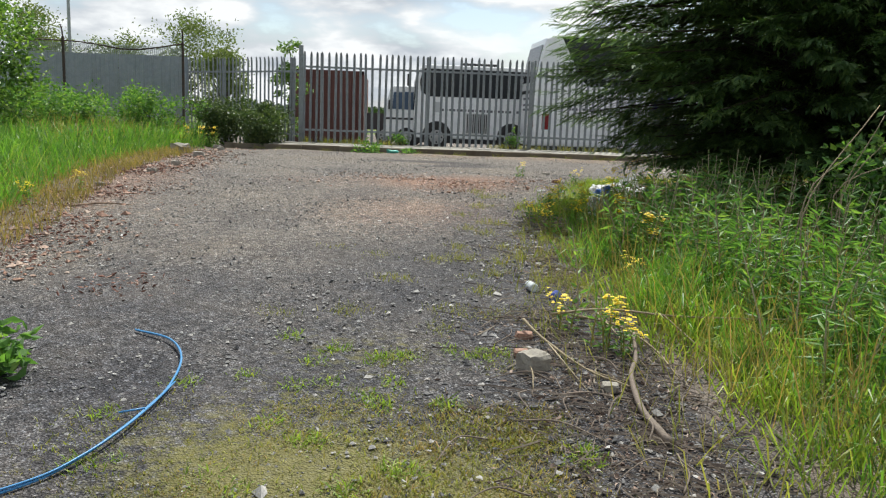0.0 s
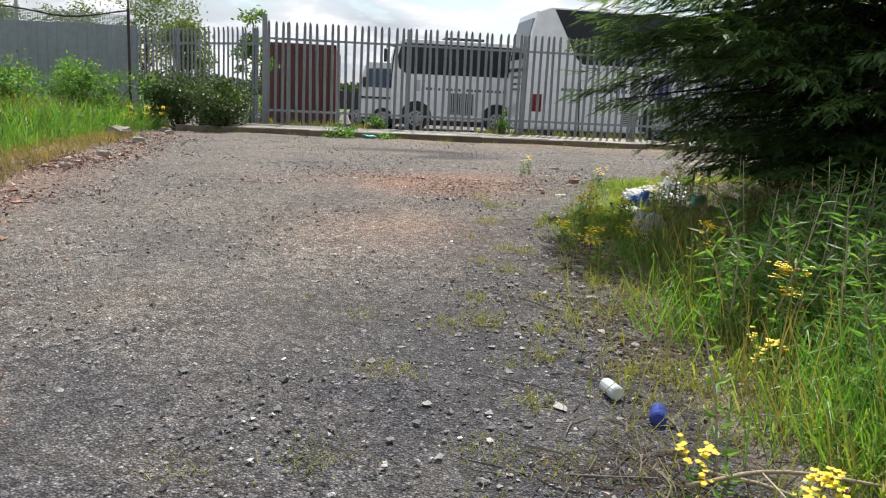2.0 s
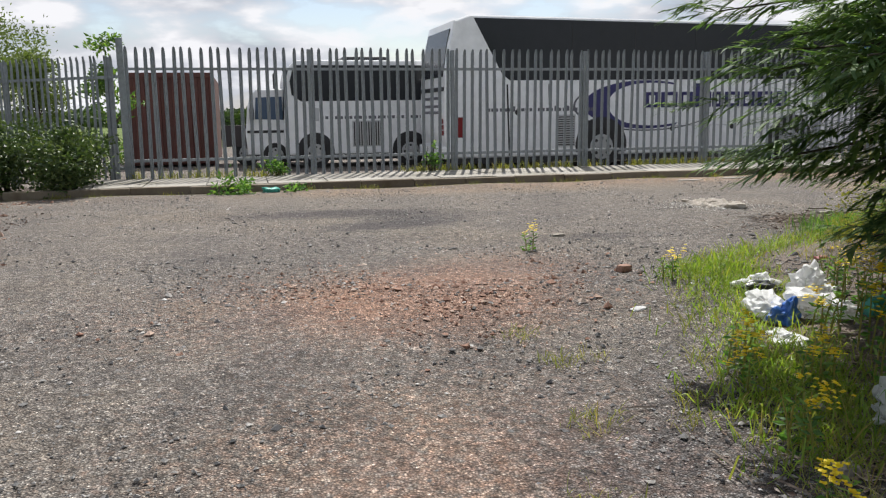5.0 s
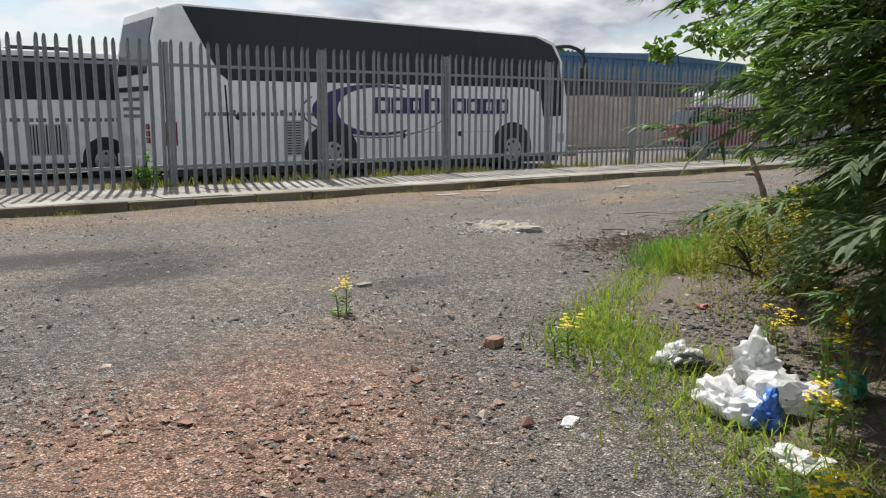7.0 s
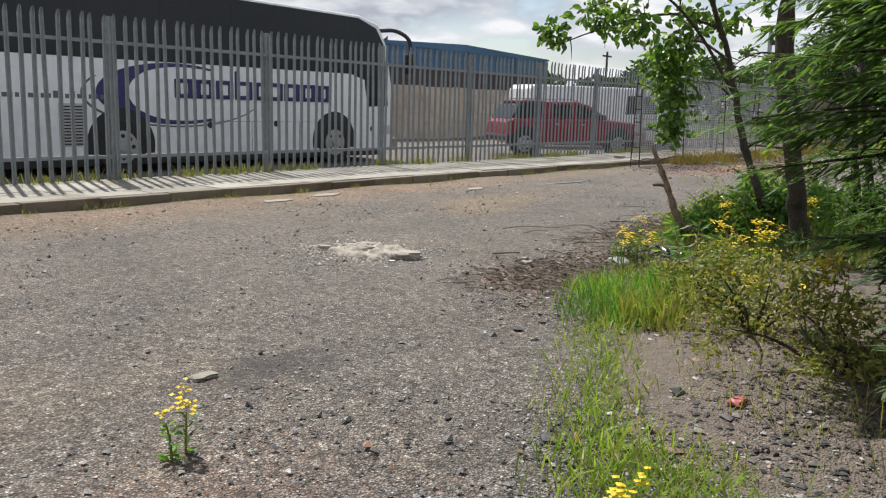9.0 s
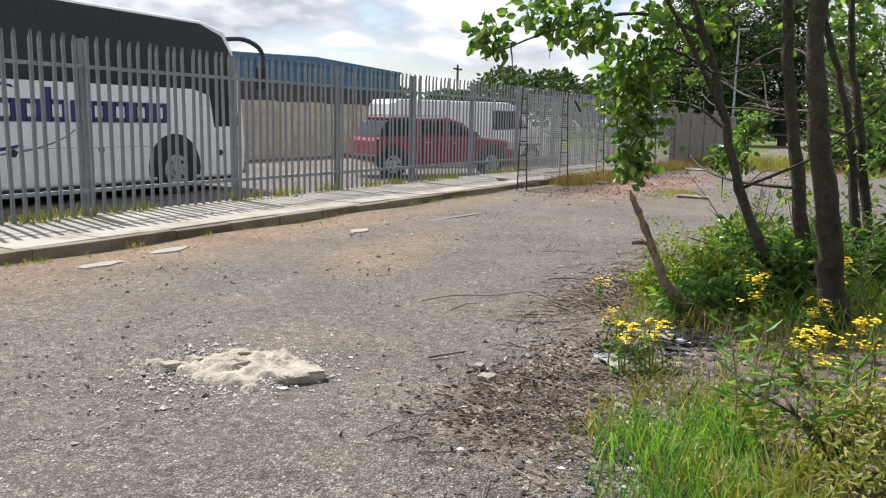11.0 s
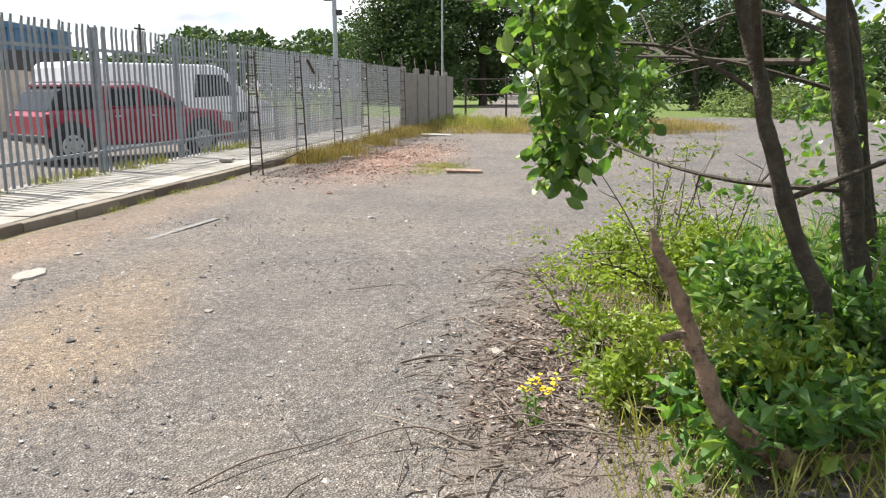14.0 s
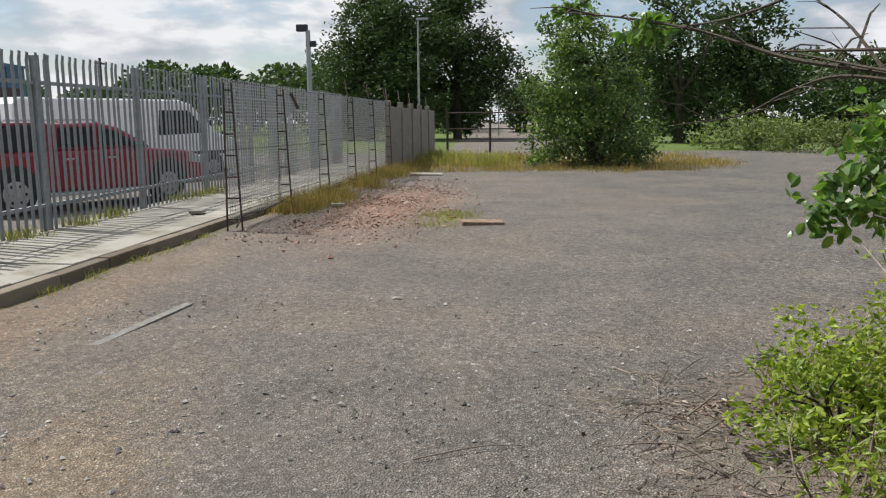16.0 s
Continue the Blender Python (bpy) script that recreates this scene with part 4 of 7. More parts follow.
    for k, (w, h) in enumerate([(0.36, 0.36), (0.38, 0.36), (0.36, 0.36), (0.38, 0.56), (0.27, 0.36), (0.36, 0.36), (0.38, 0.36), (0.37, 0.36), (0.34, 0.36)]):
        bm = bmesh.new()
        w *= 1.24
        box(bm, x, -0.008, z0, x + 0.13, 0.01, z0 + h * 1.1, 0.025)
        box(bm, x + w - 0.13, -0.008, z0, x + w, 0.01, z0 + 0.4, 0.025)
        box(bm, x + 0.11, -0.007, z0 + 0.31, x + w - 0.11, 0.01, z0 + 0.4, 0.025)
        box(bm, x + 0.11, -0.007, z0, x + w - 0.11, 0.01, z0 + 0.09, 0.025)
        part("lettering", bm, M_NAVY, c)
        x += w + 0.045
    bm = bmesh.new()
    for k in range(26):
        w = 0.07 if k % 4 else 0.09
        box(bm, 0.75 + k * 0.112, -0.005, 1.44, 0.75 + k * 0.112 + w, 0.01, 1.52 + (0.05 if k in (6, 11, 16, 19) else 0))
    tagged(part("small_lettering", bm, M_GREYTEXT, c), kind="stuff")
    bm = bmesh.new()
    for z in (1.75, 1.55, 1.4):
        for k in range(9):
            box(bm, -0.352, 0.5 + k * 0.16, z, -0.3, 0.6 + k * 0.16, z + 0.07)
    tagged(part("rear_lettering", bm, M_GREYTEXT, c), kind="stuff")
    part("rear_strip", prismm([(-0.335, 1.95), (-0.3, 1.95), (-0.3, 2.05), (-0.33, 2.05)], 0.1, W_ - 0.1), M_BLACK, c)
    part("number_plate", boxm(-0.36, 0.98, 0.88, -0.3, 1.52, 1.0), M_BAG, c)
    part("bumper", boxm(-0.4, 0.08, 0.3, 0.3, W_ - 0.08, 0.6, bevel=0.05), M_WHITE, c)
    part("head_lamp", boxm(11.3, -0.012, 0.7, 11.6, 0.1, 0.95, bevel=0.03), M_CLEARLAMP, c)
    for side in (-0.18, W_ + 0.18):
        bm = bmesh.new()
        s = -1 if side < 0 else 1
        root = 0.2 if side < 0 else W_ - 0.2
        tube(bm, spline([(11.2, root, 3.38), (11.75, (root + side) / 2, 3.42), (12.1, side, 3.2), (12.15, side, 2.75)], 5), 0.055, 8)
        arm = part("mirror_arm", bm, M_BLACK, c, "black mirror arm")
        part("mirror", boxm(12.05, side - 0.14, 2.3, 12.2, side + 0.14, 2.85, bevel=0.04), M_BLACK, arm)
    part("driver_window", prismm([(10.78, 2.05), (11.4, 2.0), (11.45, 1.5), (10.8, 1.52)], -0.014, 0.0), M_BLACKGLASS, c)


def small_coach():
    c = thing("minicoach", "white midi coach with a dark window band parked behind", "coach", (-0.25, 27.8, -0.2), 0)
    W_ = 2.35
    part("body", prismm([(0.98, 0.35), (0.94, 0.9), (0.96, 1.6), (1.02, 2.3), (1.12, 2.7), (1.3, 2.86), (8.2, 2.86), (8.35, 2.6), (8.4, 0.5), (8.3, 0.35)], 0, W_, 0.07, 3), M_WHITE, c, "white painted body")
    part("side_window", prismm([(1.16, 1.95), (1.12, 2.3), (1.24, 2.72), (8.1, 2.72), (8.1, 1.8), (1.4, 1.78)], -0.01, 0.05), M_BLACKGLASS, c, "dark side glazing")
    part("windscreen", prismm([(0.92, 1.3), (0.97, 2.3), (1.05, 2.66), (1.12, 2.66), (1.05, 2.2), (1.0, 1.3)], 0.15, W_ - 0.15), M_BLACKGLASS, c)
    part("fuel_flap", boxm(1.66, -0.008, 1.25, 1.86, 0.01, 1.6, bevel=0.006), M_SILVER, c)
    part("roof_unit", boxm(2.6, 0.5, 2.86, 3.9, 1.8, 2.98, bevel=0.04), M_BLACK, c)
    for x in (1.75, 4.35):
        part("wheel_arch", prismm(disc_pts(x, 0.45, 0.5, 18, -10, 190), -0.006, 0.3), M_BLACK, c)
        wheel(c, x, -0.03, 0.4, 0.4, 0.25)
    g = part("grille", boxm(2.75, -0.008, 0.55, 3.6, 0.02, 1.25, bevel=0.008), M_SILVER, c)
    for i in range(12):
        part("slat", boxm(2.79 + i * 0.066, -0.02, 0.58, 2.82 + i * 0.066, -0.006, 1.22), M_BLACK, g)
    bm = bmesh.new()
    for k in range(22):
        box(bm, 1.9 + k * 0.13, -0.005, 1.3, 1.98 + k * 0.13, 0.01, 1.38)
    tagged(part("small_lettering", bm, M_GREYTEXT, c), kind="stuff")
    bm = bmesh.new()
    tube(bm, [(1.02, 0.1, 2.6), (0.78, -0.15, 2.62), (0.74, -0.2, 2.45)], 0.03, 6)
    arm = part("mirror_arm", bm, M_BLACK, c)
    part("mirror", boxm(0.68, -0.32, 2.1, 0.78, -0.08, 2.5, bevel=0.03), M_BLACK, arm)
    part("skirt", boxm(1.0, 0.02, 0.2, 8.2, W_ - 0.02, 0.37, bevel=0.02), M_BLACK, c)


def parked_van():
    c = thing("van", "white parked van with a blue-tinted side window", "van", (-0.3, 28.4, -0.2), 0)
    part("body", prismm([(0.02, 0.35), (-0.02, 0.9), (0.05, 1.6), (0.16, 2.0), (0.3, 2.12), (1.3, 2.12), (1.3, 0.35)], 0, 1.9, 0.06, 3), M_WHITE, c, "white painted body")
    part("cab_window", prismm([(0.24, 1.32), (0.28, 1.9), (0.98, 1.92), (0.98, 1.3)], -0.01, 0.03), M_BLUEGLASS, c)
    part("rub_strip", boxm(0.02, -0.02, 0.95, 1.2, 0.01, 1.02, bevel=0.006), M_BLACK, c)
    part("door_gap", boxm(0.62, -0.005, 0.45, 0.632, 0.01, 1.28), M_GREYTEXT, c)
    part("skirt", boxm(0.1, 0.02, 0.2, 1.3, 1.88, 0.37, bevel=0.02), M_BLACK, c)
    part("door_mirror", boxm(0.1, -0.22, 1.3, 0.22, 0.0, 1.62, bevel=0.03), M_BLACK, c)
    part("head_lamp", boxm(-0.03, 0.06, 0.85, 0.06, 0.36, 1.08, bevel=0.02), M_CLEARLAMP, c)
    wheel(c, 0.75, -0.02, 0.34, 0.34, 0.22)


def pickup():
    c = thing("pickup_truck", "red double-cab pickup with hard canopy and roof rails", "car", (20.5, 24.9, -0.2), -30)
    W_ = 1.85
    part("body", prismm([(0.62, 0.5), (0.5, 0.66), (0.52, 1.06), (0.66, 1.2), (3.8, 1.22), (4.95, 1.12), (5.38, 0.98), (5.53, 0.76), (5.5, 0.47), (5.3, 0.38), (0.9, 0.4)], 0, W_, 0.12, 4), M_REDPAINT, c, "red painted lower body")
    part("cab", prismm([(1.82, 1.2), (1.82, 1.72), (2.9, 1.75), (3.3, 1.65), (4.1, 1.2)], 0.1, W_ - 0.1, 0.07, 3), M_REDPAINT, c, "red cab roof and pillars")
    part("canopy", prismm([(0.62, 1.18), (0.86, 1.6), (1.06, 1.7), (1.8, 1.72), (1.8, 1.18)], 0.1, W_ - 0.1, 0.07, 3), M_BLACKGLASS, c, "dark glazed load-bed canopy")
    part("canopy_roof", boxm(0.98, 0.14, 1.69, 1.82, W_ - 0.14, 1.75, bevel=0.02), M_REDPAINT, c)
    part("rear_quarter_pillar", prismm([(1.66, 1.19), (1.66, 1.7), (1.94, 1.7), (1.9, 1.19)], 0.088, 0.12), M_REDPAINT, c)
    part("side_window", prismm([(1.99, 1.26), (2.02, 1.65), (2.88, 1.67), (3.22, 1.57), (3.8, 1.26)], 0.092, 0.14), M_BLACKGLASS, c)
    part("door_pillar", boxm(2.74, 0.085, 1.24, 2.84, 0.12, 1.68), M_REDPAINT, c)
    part("windscreen", prismm([(3.02, 1.72), (3.38, 1.64), (4.1, 1.24), (4.0, 1.22), (3.3, 1.58)], 0.2, W_ - 0.2), M_BLACKGLASS, c)
    for x in (1.05, 4.4):
        part("wheel_arch", prismm(disc_pts(x, 0.46, 0.5, 20, -10, 190), -0.012, 0.25), M_BLACK, c)
        wheel(c, x, -0.03, 0.41, 0.41, 0.25, M_RIM, 6)
    part("side_step", boxm(1.65, -0.08, 0.32, 3.8, 0.04, 0.38, bevel=0.02), M_SILVER, c, "silver side step")
    for y in (0.2, W_ - 0.2):
        bm = bmesh.new()
        tube(bm, [(0.95, y, 1.72), (1.05, y, 1.8), (2.8, y, 1.81), (2.95, y, 1.74)], 0.022, 6)
        part("roof_rail", bm, M_SILVER, c)
    part("tail_lamp", boxm(0.5, -0.01, 0.82, 0.66, 0.12, 1.12, bevel=0.02), M_REDLAMP, c)
    part("head_lamp", prismm([(4.98, 0.86), (5.42, 0.8), (5.34, 0.97), (4.98, 1.05)], -0.012, 0.2, 0.01, 1), M_CLEARLAMP, c)
    part("front_bumper", boxm(5.25, 0.02, 0.38, 5.56, W_ - 0.02, 0.6, bevel=0.05), M_REDPAINT, c)
    part("rear_bumper", boxm(0.44, 0.06, 0.5, 0.62, W_ - 0.06, 0.66, bevel=0.04), M_BLACK, c)
    bm = bmesh.new()
    box(bm, 3.62, -0.16, 1.2, 3.8, 0.1, 1.36, 0.03)
    part("door_mirror", bm, M_BLACK, c)
    for x in (2.1, 3.0):
        part("door_handle", boxm(x, -0.015, 1.02, x + 0.16, 0.01, 1.05, bevel=0.006), M_SILVER, c)
        part("door_gap", boxm(x - 0.1, -0.004, 0.5, x - 0.09, 0.01, 1.18), M_BLACK, c)


def van():
    c = thing("van", "white panel van with a dark cab window", "van", (26.55, 27.8, -0.2), -29)
    W_ = 2.0
    part("body", prismm([(0.05, 0.35), (0.0, 0.7), (0.08, 2.25), (0.25, 2.42), (5.1, 2.42), (5.55, 2.3), (6.55, 1.4), (7.5, 1.15), (7.72, 0.85), (7.7, 0.4), (7.5, 0.33)], 0, W_, 0.08, 3), M_WHITE, c, "white painted body")
    part("cab_window", prismm([(4.35, 1.36), (4.4, 2.1), (5.45, 2.1), (6.15, 1.42)], -0.01, 0.05), M_BLACKGLASS, c)
    part("windscreen", prismm([(5.72, 2.22), (6.5, 1.42), (6.55, 1.36), (6.4, 1.36), (5.6, 2.2)], 0.2, W_ - 0.2), M_BLACKGLASS, c)
    for x in (1.5, 6.3):
        part("wheel_arch", prismm(disc_pts(x, 0.4, 0.42, 18, -10, 190), -0.008, 0.25), M_BLACK, c)
        wheel(c, x, -0.02, 0.35, 0.35, 0.22)
    part("rub_strip", boxm(0.3, -0.02, 0.75, 6.8, 0.01, 0.85, bevel=0.01), M_BLACK, c)
    part("head_lamp", prismm([(7.1, 0.88), (7.62, 0.82), (7.5, 1.08), (7.1, 1.17)], -0.01, 0.2), M_CLEARLAMP, c)


coach()
small_coach()
parked_van()
pickup()
van()

# ---- far side of the yard ----
cont = thing("shipping_container", "rust-red corrugated steel container with ivy on one end", "container", (-3.6, 30.0, -0.2), 0)
part("front_wall", corrugated(0.0, 2.44, 12, 0.035, 0.1, 2.55), M_OXIDE, cont)
part("body", boxm(0, 0.05, 0.05, 2.45, 6.0, 2.58, bevel=0.02), M_OXIDE, cont)
part("top_rail", boxm(-0.02, -0.05, 2.5, 2.47, 0.06, 2.64, bevel=0.01), M_OXIDE, cont)
for x in (-0.03, 2.36):
    part("corner_post", boxm(x, -0.05, 0, x + 0.12, 0.06, 2.64, bevel=0.01), M_OXIDE, cont)
trailer = thing("flat_trailer", "low dark grey trailer standing beside the container", "trailer", (-1.0, 29.6, -0.2), 0)
part("bed", boxm(0, 0, 0.75, 2.6, 1.8, 1.05, bevel=0.02), M_DARKCLAD, trailer)
part("side_board", boxm(0.02, -0.03, 0.55, 2.58, 0.0, 1.15, bevel=0.01), M_DARKCLAD, trailer)
for x in (0.7, 1.7):
    wheel(trailer, x, 0.03, 0.36, 0.36, 0.22)

wallp = tagged(thing("wall_yard", "tall tan concrete panel wall with rust streaks", "wall", (24.5, 34.0, -0.1)), kind="structure")
for i in range(12):
    part("panel", boxm(i * 1.02, 0, -0.1, i * 1.02 + 1.0, 0.14 + 0.012 * (i % 2), 2.2 + 0.02 * ((i * 7) % 3), bevel=0.012), M_PANELWALL, wallp)
part("top_cladding", boxm(0, 0.15, 1.6, 12.3, 0.35, 3.0, bevel=0.02), M_DARKCLAD, wallp)
ware = tagged(thing("warehouse", "long warehouse with blue profiled cladding over a dark lower wall", "warehouse", (33.5, 45.0, 0)))
part("lower_wall", boxm(0, 0.1, -0.2, 20.3, 14, 2.8), M_DARKCLAD, ware)
bm = bmesh.new()
for i in range(68):
    box(bm, i * 0.3, 0.0 if i % 2 else -0.05, 2.75, i * 0.3 + 0.3, 0.12, 4.85)
part("cladding", bm, M_BLUECLAD, ware)
part("roof", prismm([(-0.15, 4.85), (20.5, 4.85), (20.5, 4.98), (10.2, 5.35), (-0.15, 4.98)], -0.1, 14.2), M_BLUECLAD, ware)
for i in range(5):
    part("doorway", boxm(1.5 + i * 4.1, 0.06, -0.1, 4.2 + i * 4.1, 0.12, 2.4), M_BLACK, ware)

rub = thing("rubble_heap", "heap of broken rubble and scrap by the yard wall", "rubble", (19.5, 30.5, -0.1))
bm = bmesh.new()
for i in range(40):
    x, y = RNG.normal(size=2) * (0.9, 0.5)
    s = RNG.uniform(0.08, 0.3)
    box(bm, x - s, y - s, -0.1, x + s, y + s, max(0.1, 0.55 - 0.3 * abs(x)) * RNG.uniform(0.4, 1), s * 0.2)
tagged(part("rubble", bm, M_CONCRETE, rub), kind="stuff")

# street lamps and camera pole
for (x, y, h), lab in (((55.0, 21.15, 7.35), "grey steel street lamp with a slim head"), ((88.0, 17.6, 8.0), "grey steel street lamp along the lane")):
    L = thing("street_lamp", lab, "lamp", (x, y, 0), 0)
    bm = bmesh.new()
    tube(bm, [(0, 0, -0.2), (0, 0, 1.5), (0, 0, h)], [0.09, 0.075, 0.05], 10)
    part("pole", bm, M_POLE, L)
    part("lamp_head", boxm(-0.1, -0.6, h - 0.06, 0.1, 0.1, h + 0.06, bevel=0.03), M_POLE, L)
P_ = thing("camera_pole", "grey steel pole with a security camera on top", "pole", (42.0, 24.2, 0), 0)
bm = bmesh.new()
tube(bm, [(0, 0, -0.2), (0, 0, 5.4)], [0.13, 0.1], 10)
part("pole", bm, M_POLE, P_)
part("camera_housing", boxm(-0.12, 0.0, 5.35, 0.12, 0.5, 5.65, bevel=0.05), M_BLACK, P_)
part("bracket", boxm(-0.06, -0.35, 4.7, 0.06, 0.1, 4.95, bevel=0.02), M_BLACK, P_)
T_ = thing("power_pole", "wooden power pole with a crossarm far beyond the yard", "pole", (72.0, 50.0, 0), 0)
bm = bmesh.new()
tube(bm, [(0, 0, -0.2), (0, 0, 6.9)], [0.14, 0.1], 8)
part("pole", bm, M_BARK, T_)
part("crossarm", boxm(-0.8, -0.06, 6.4, 0.8, 0.06, 6.55), M_BARK, T_)
T2 = thing("tall_pole", "slim grey pole beyond the corner fence", "pole", (-17.0, 44.0, 0), 0)
bm = bmesh.new()
tube(bm, [(0, 0, -0.2), (0, 0, 9.5)], [0.1, 0.07], 8)
part("pole", bm, M_POLE, T2)

# ---- trees ----


def crown_data(blobs, n, leaf, droop=0.0, shell=0.45, ratio=0.45, oval=False):
    """Leaves gathered in clumps inside the blobs (centre, radius), thinner inside, with gaps between clumps."""
    C, R, Wt = np.array([b[0] for b in blobs], float), np.array([b[1] for b in blobs], float), np.array([b[1] ** 2 for b in blobs], float)
    clumps = max(12, n // 45)
    k = RNG.choice(len(blobs), clumps, p=Wt / Wt.sum())
    d = unit(RNG.normal(size=(clumps, 3)))
    cc = C[k] + d * (R[k] * RNG.uniform(shell, 1.0, clumps) ** 0.6)[:, None]
    j = RNG.integers(0, clumps, n)
    spread = 0.16 * R[k][j] + leaf * 0.6
    p = cc[j] + RNG.normal(size=(n, 3)) * spread[:, None] * np.array([1, 1, 0.7])
    h = unit(rand_dirs(n, 0.1) + 0.5 * d[j] - np.array([[0, 0, droop]]))
    L = leaf * RNG.uniform(0.6, 1.3, n)
    return (broad_leaves if oval else leaves)(p, h, L, L * ratio)


def crown_mesh(name, *args):
    return np_mesh(name, *crown_data(*args))


def limbs(bm, start, ends, r0, n=6):
    for e in ends:
        s, e = Vector(start), Vector(e)
        mid = s.lerp(e, 0.5) + Vector((RNG.normal() * 0.08, RNG.normal() * 0.08, 0.1)) * (e - s).length
        pts = spline([s, mid, e], 4)
        tube(bm, pts, [r0 * (1 - 0.8 * i / (len(pts) - 1)) for i in range(len(pts))], n)


def far_tree(label, place, height, width, mat, n=5000, leaf=0.45, trunk_r=0.25, low=0.2):
    t = thing("tree", label, "tree", place)
    bm = bmesh.new()
    tube(bm, [(0, 0, -0.3), (0.05, 0, height * 0.3), (0.1, 0.1, height * 0.75)], [trunk_r, trunk_r * 0.75, trunk_r * 0.2], 8)
    blobs = []
    for i in range(14):
        a, f = RNG.uniform(0, 2 * math.pi), RNG.uniform(low, 1)
        rr = width * 0.5 * math.sin(math.pi * min(0.95, 0.18 + 0.75 * f)) * RNG.uniform(0.35, 0.75)
        blobs.append(((rr * math.cos(a), rr * math.sin(a), height * (0.12 + 0.78 * f)), width * RNG.uniform(0.16, 0.27)))
    limbs(bm, (0, 0, height * 0.3), [b[0] for b in blobs[:7]], trunk_r * 0.4, 5)
    part("trunk", bm, M_BARK, t)
    part("crown", crown_mesh("crown", blobs, n, leaf), mat, t)
    return t


def conifer(label, place, height, radius, n_bough):
    """Dense conifer whose flat feathery sprays hang from drooping boughs down to the ground."""
    t = thing("conifer", label, "tree", place)
    bm = bmesh.new()
    tube(bm, [(0, 0, -0.2), (0, 0, height * 0.5), (0, 0, height * 0.97)], [0.2, 0.12, 0.02], 9)
    base, head, width, length, droop = [], [], [], [], []
    for i in range(n_bough):
        z = 0.35 + (height - 0.7) * (i / n_bough) ** 1.25
        R = radius * (1 - (z / height) ** 4.0) * RNG.uniform(0.86, 1.1) + 0.15
        if z < 0.9:
            R *= RNG.uniform(0.8, 1.0)
        a = i * 2.39996 + RNG.uniform(-0.3, 0.3)
        turn = a % (2 * math.pi)
        if 1.8 < turn < 2.66:
            R *= 0.84 if z > 1.2 else 0.72
        elif 2.66 <= turn < 3.7:
            R *= 1.12 if z > 0.8 else 0.98
        out = np.array([math.cos(a), math.sin(a), 0])
        tip = np.array([R * out[0], R * out[1], z + R * RNG.uniform(0.02, 0.16) - 0.05])
        s0 = np.array([0.05 * out[0], 0.05 * out[1], z])
        mid = (s0 + tip) / 2 + np.array([0, 0, 0.1 * R])
        if i % 2 == 0:
            tube(bm, [s0, mid, tip], [0.028, 0.016, 0.004], 4)
        side = np.array([-out[1], out[0], 0])
        m = int(10 + R * 9)
        for k in range(m):
            u = 0.22 + 0.8 * ((k + RNG.uniform(0, 1)) / m) ** 0.6
            p = (1 - u) ** 2 * s0 + 2 * u * (1 - u) * mid + u * u * tip
            w = (0.22 + 0.38 * (1 - u)) * min(1.0, R) * RNG.uniform(0.5, 1.1)
            sg = 1 if k % 2 else -1
            tw = out * 0.85 + side * sg * RNG.uniform(0.3, 1.0) + np.array([0, 0, RNG.uniform(-0.75, 0.2)])
            tw /= np.linalg.norm(tw)
            ns = 13
            for q in range(ns):
                f = (q + 0.5) / ns
                b = p + tw * w * f
                hd = tw * 0.9 + side * (1 if q % 2 else -1) * 0.55 + out * 0.2 + RNG.normal(size=3) * 0.16
                base.append(b)
                head.append(hd / np.linalg.norm(hd))
                width.append(RNG.uniform(0.011, 0.021))
                length.append(RNG.uniform(0.055, 0.125))
                droop.append(RNG.uniform(0.1, 0.5))
    part("trunk", bm, M_BARK, t)
    me = np_mesh("foliage", *ribbons(np.array(base), np.array(head), np.array(width), np.array(length), np.array(droop)))
    part("foliage", me, M_CONIFER, t, "dark green feathery sprays")
    return t


conifer("tall dense dark green conifer with boughs reaching to the ground", (5.0, 8.7, gz1(5, 8.7)), 3.9, 2.55, 860)
conifer("dark green conifer standing behind the first in the verge", (7.6, 6.6, gz1(7.6, 6.6)), 3.2, 2.4, 260)

# sallow clump beside the lot
RNG = np.random.default_rng(21)
SALLOW = thing("sallow_tree", "multi-stemmed sallow with dark bare stems and drooping leafy branches", "tree", (9.0, 12.4, 0))
STEMS = [
    ([(8.55, 12.45, -0.1), (8.52, 12.66, 0.5), (8.52, 12.89, 1.1), (8.52, 13.0, 1.5), (8.5, 13.2, 2.15), (8.3, 13.5, 3.0), (7.9, 13.8, 3.9)], 0.062),
    ([(8.9, 12.28, -0.1), (8.87, 12.4, 0.5), (8.88, 12.54, 1.32), (8.89, 12.66, 2.15), (8.95, 12.7, 3.2), (9.1, 12.6, 4.4)], 0.09),
    ([(8.1, 12.06, -0.1), (8.02, 12.15, 0.45), (7.94, 12.21, 0.91), (7.8, 12.3, 1.5), (7.74, 12.36, 2.2), (7.8, 12.2, 3.4)], 0.138),
    ([(9.72, 12.0, -0.1), (9.71, 12.08, 0.5), (9.73, 12.24, 1.5), (9.75, 12.45, 2.24), (9.7, 12.8, 3.4)], 0.07),
    ([(9.95, 11.9, -0.1), (9.92, 12.05, 0.8), (9.93, 12.2, 1.7), (9.96, 12.3, 2.3), (10.1, 12.4, 3.6)], 0.07),
    ([(10.6, 11.6, -0.1), (10.5, 11.7, 1.2), (10.45, 11.9, 2.4), (10.3, 12.1, 3.6)], 0.06),
]
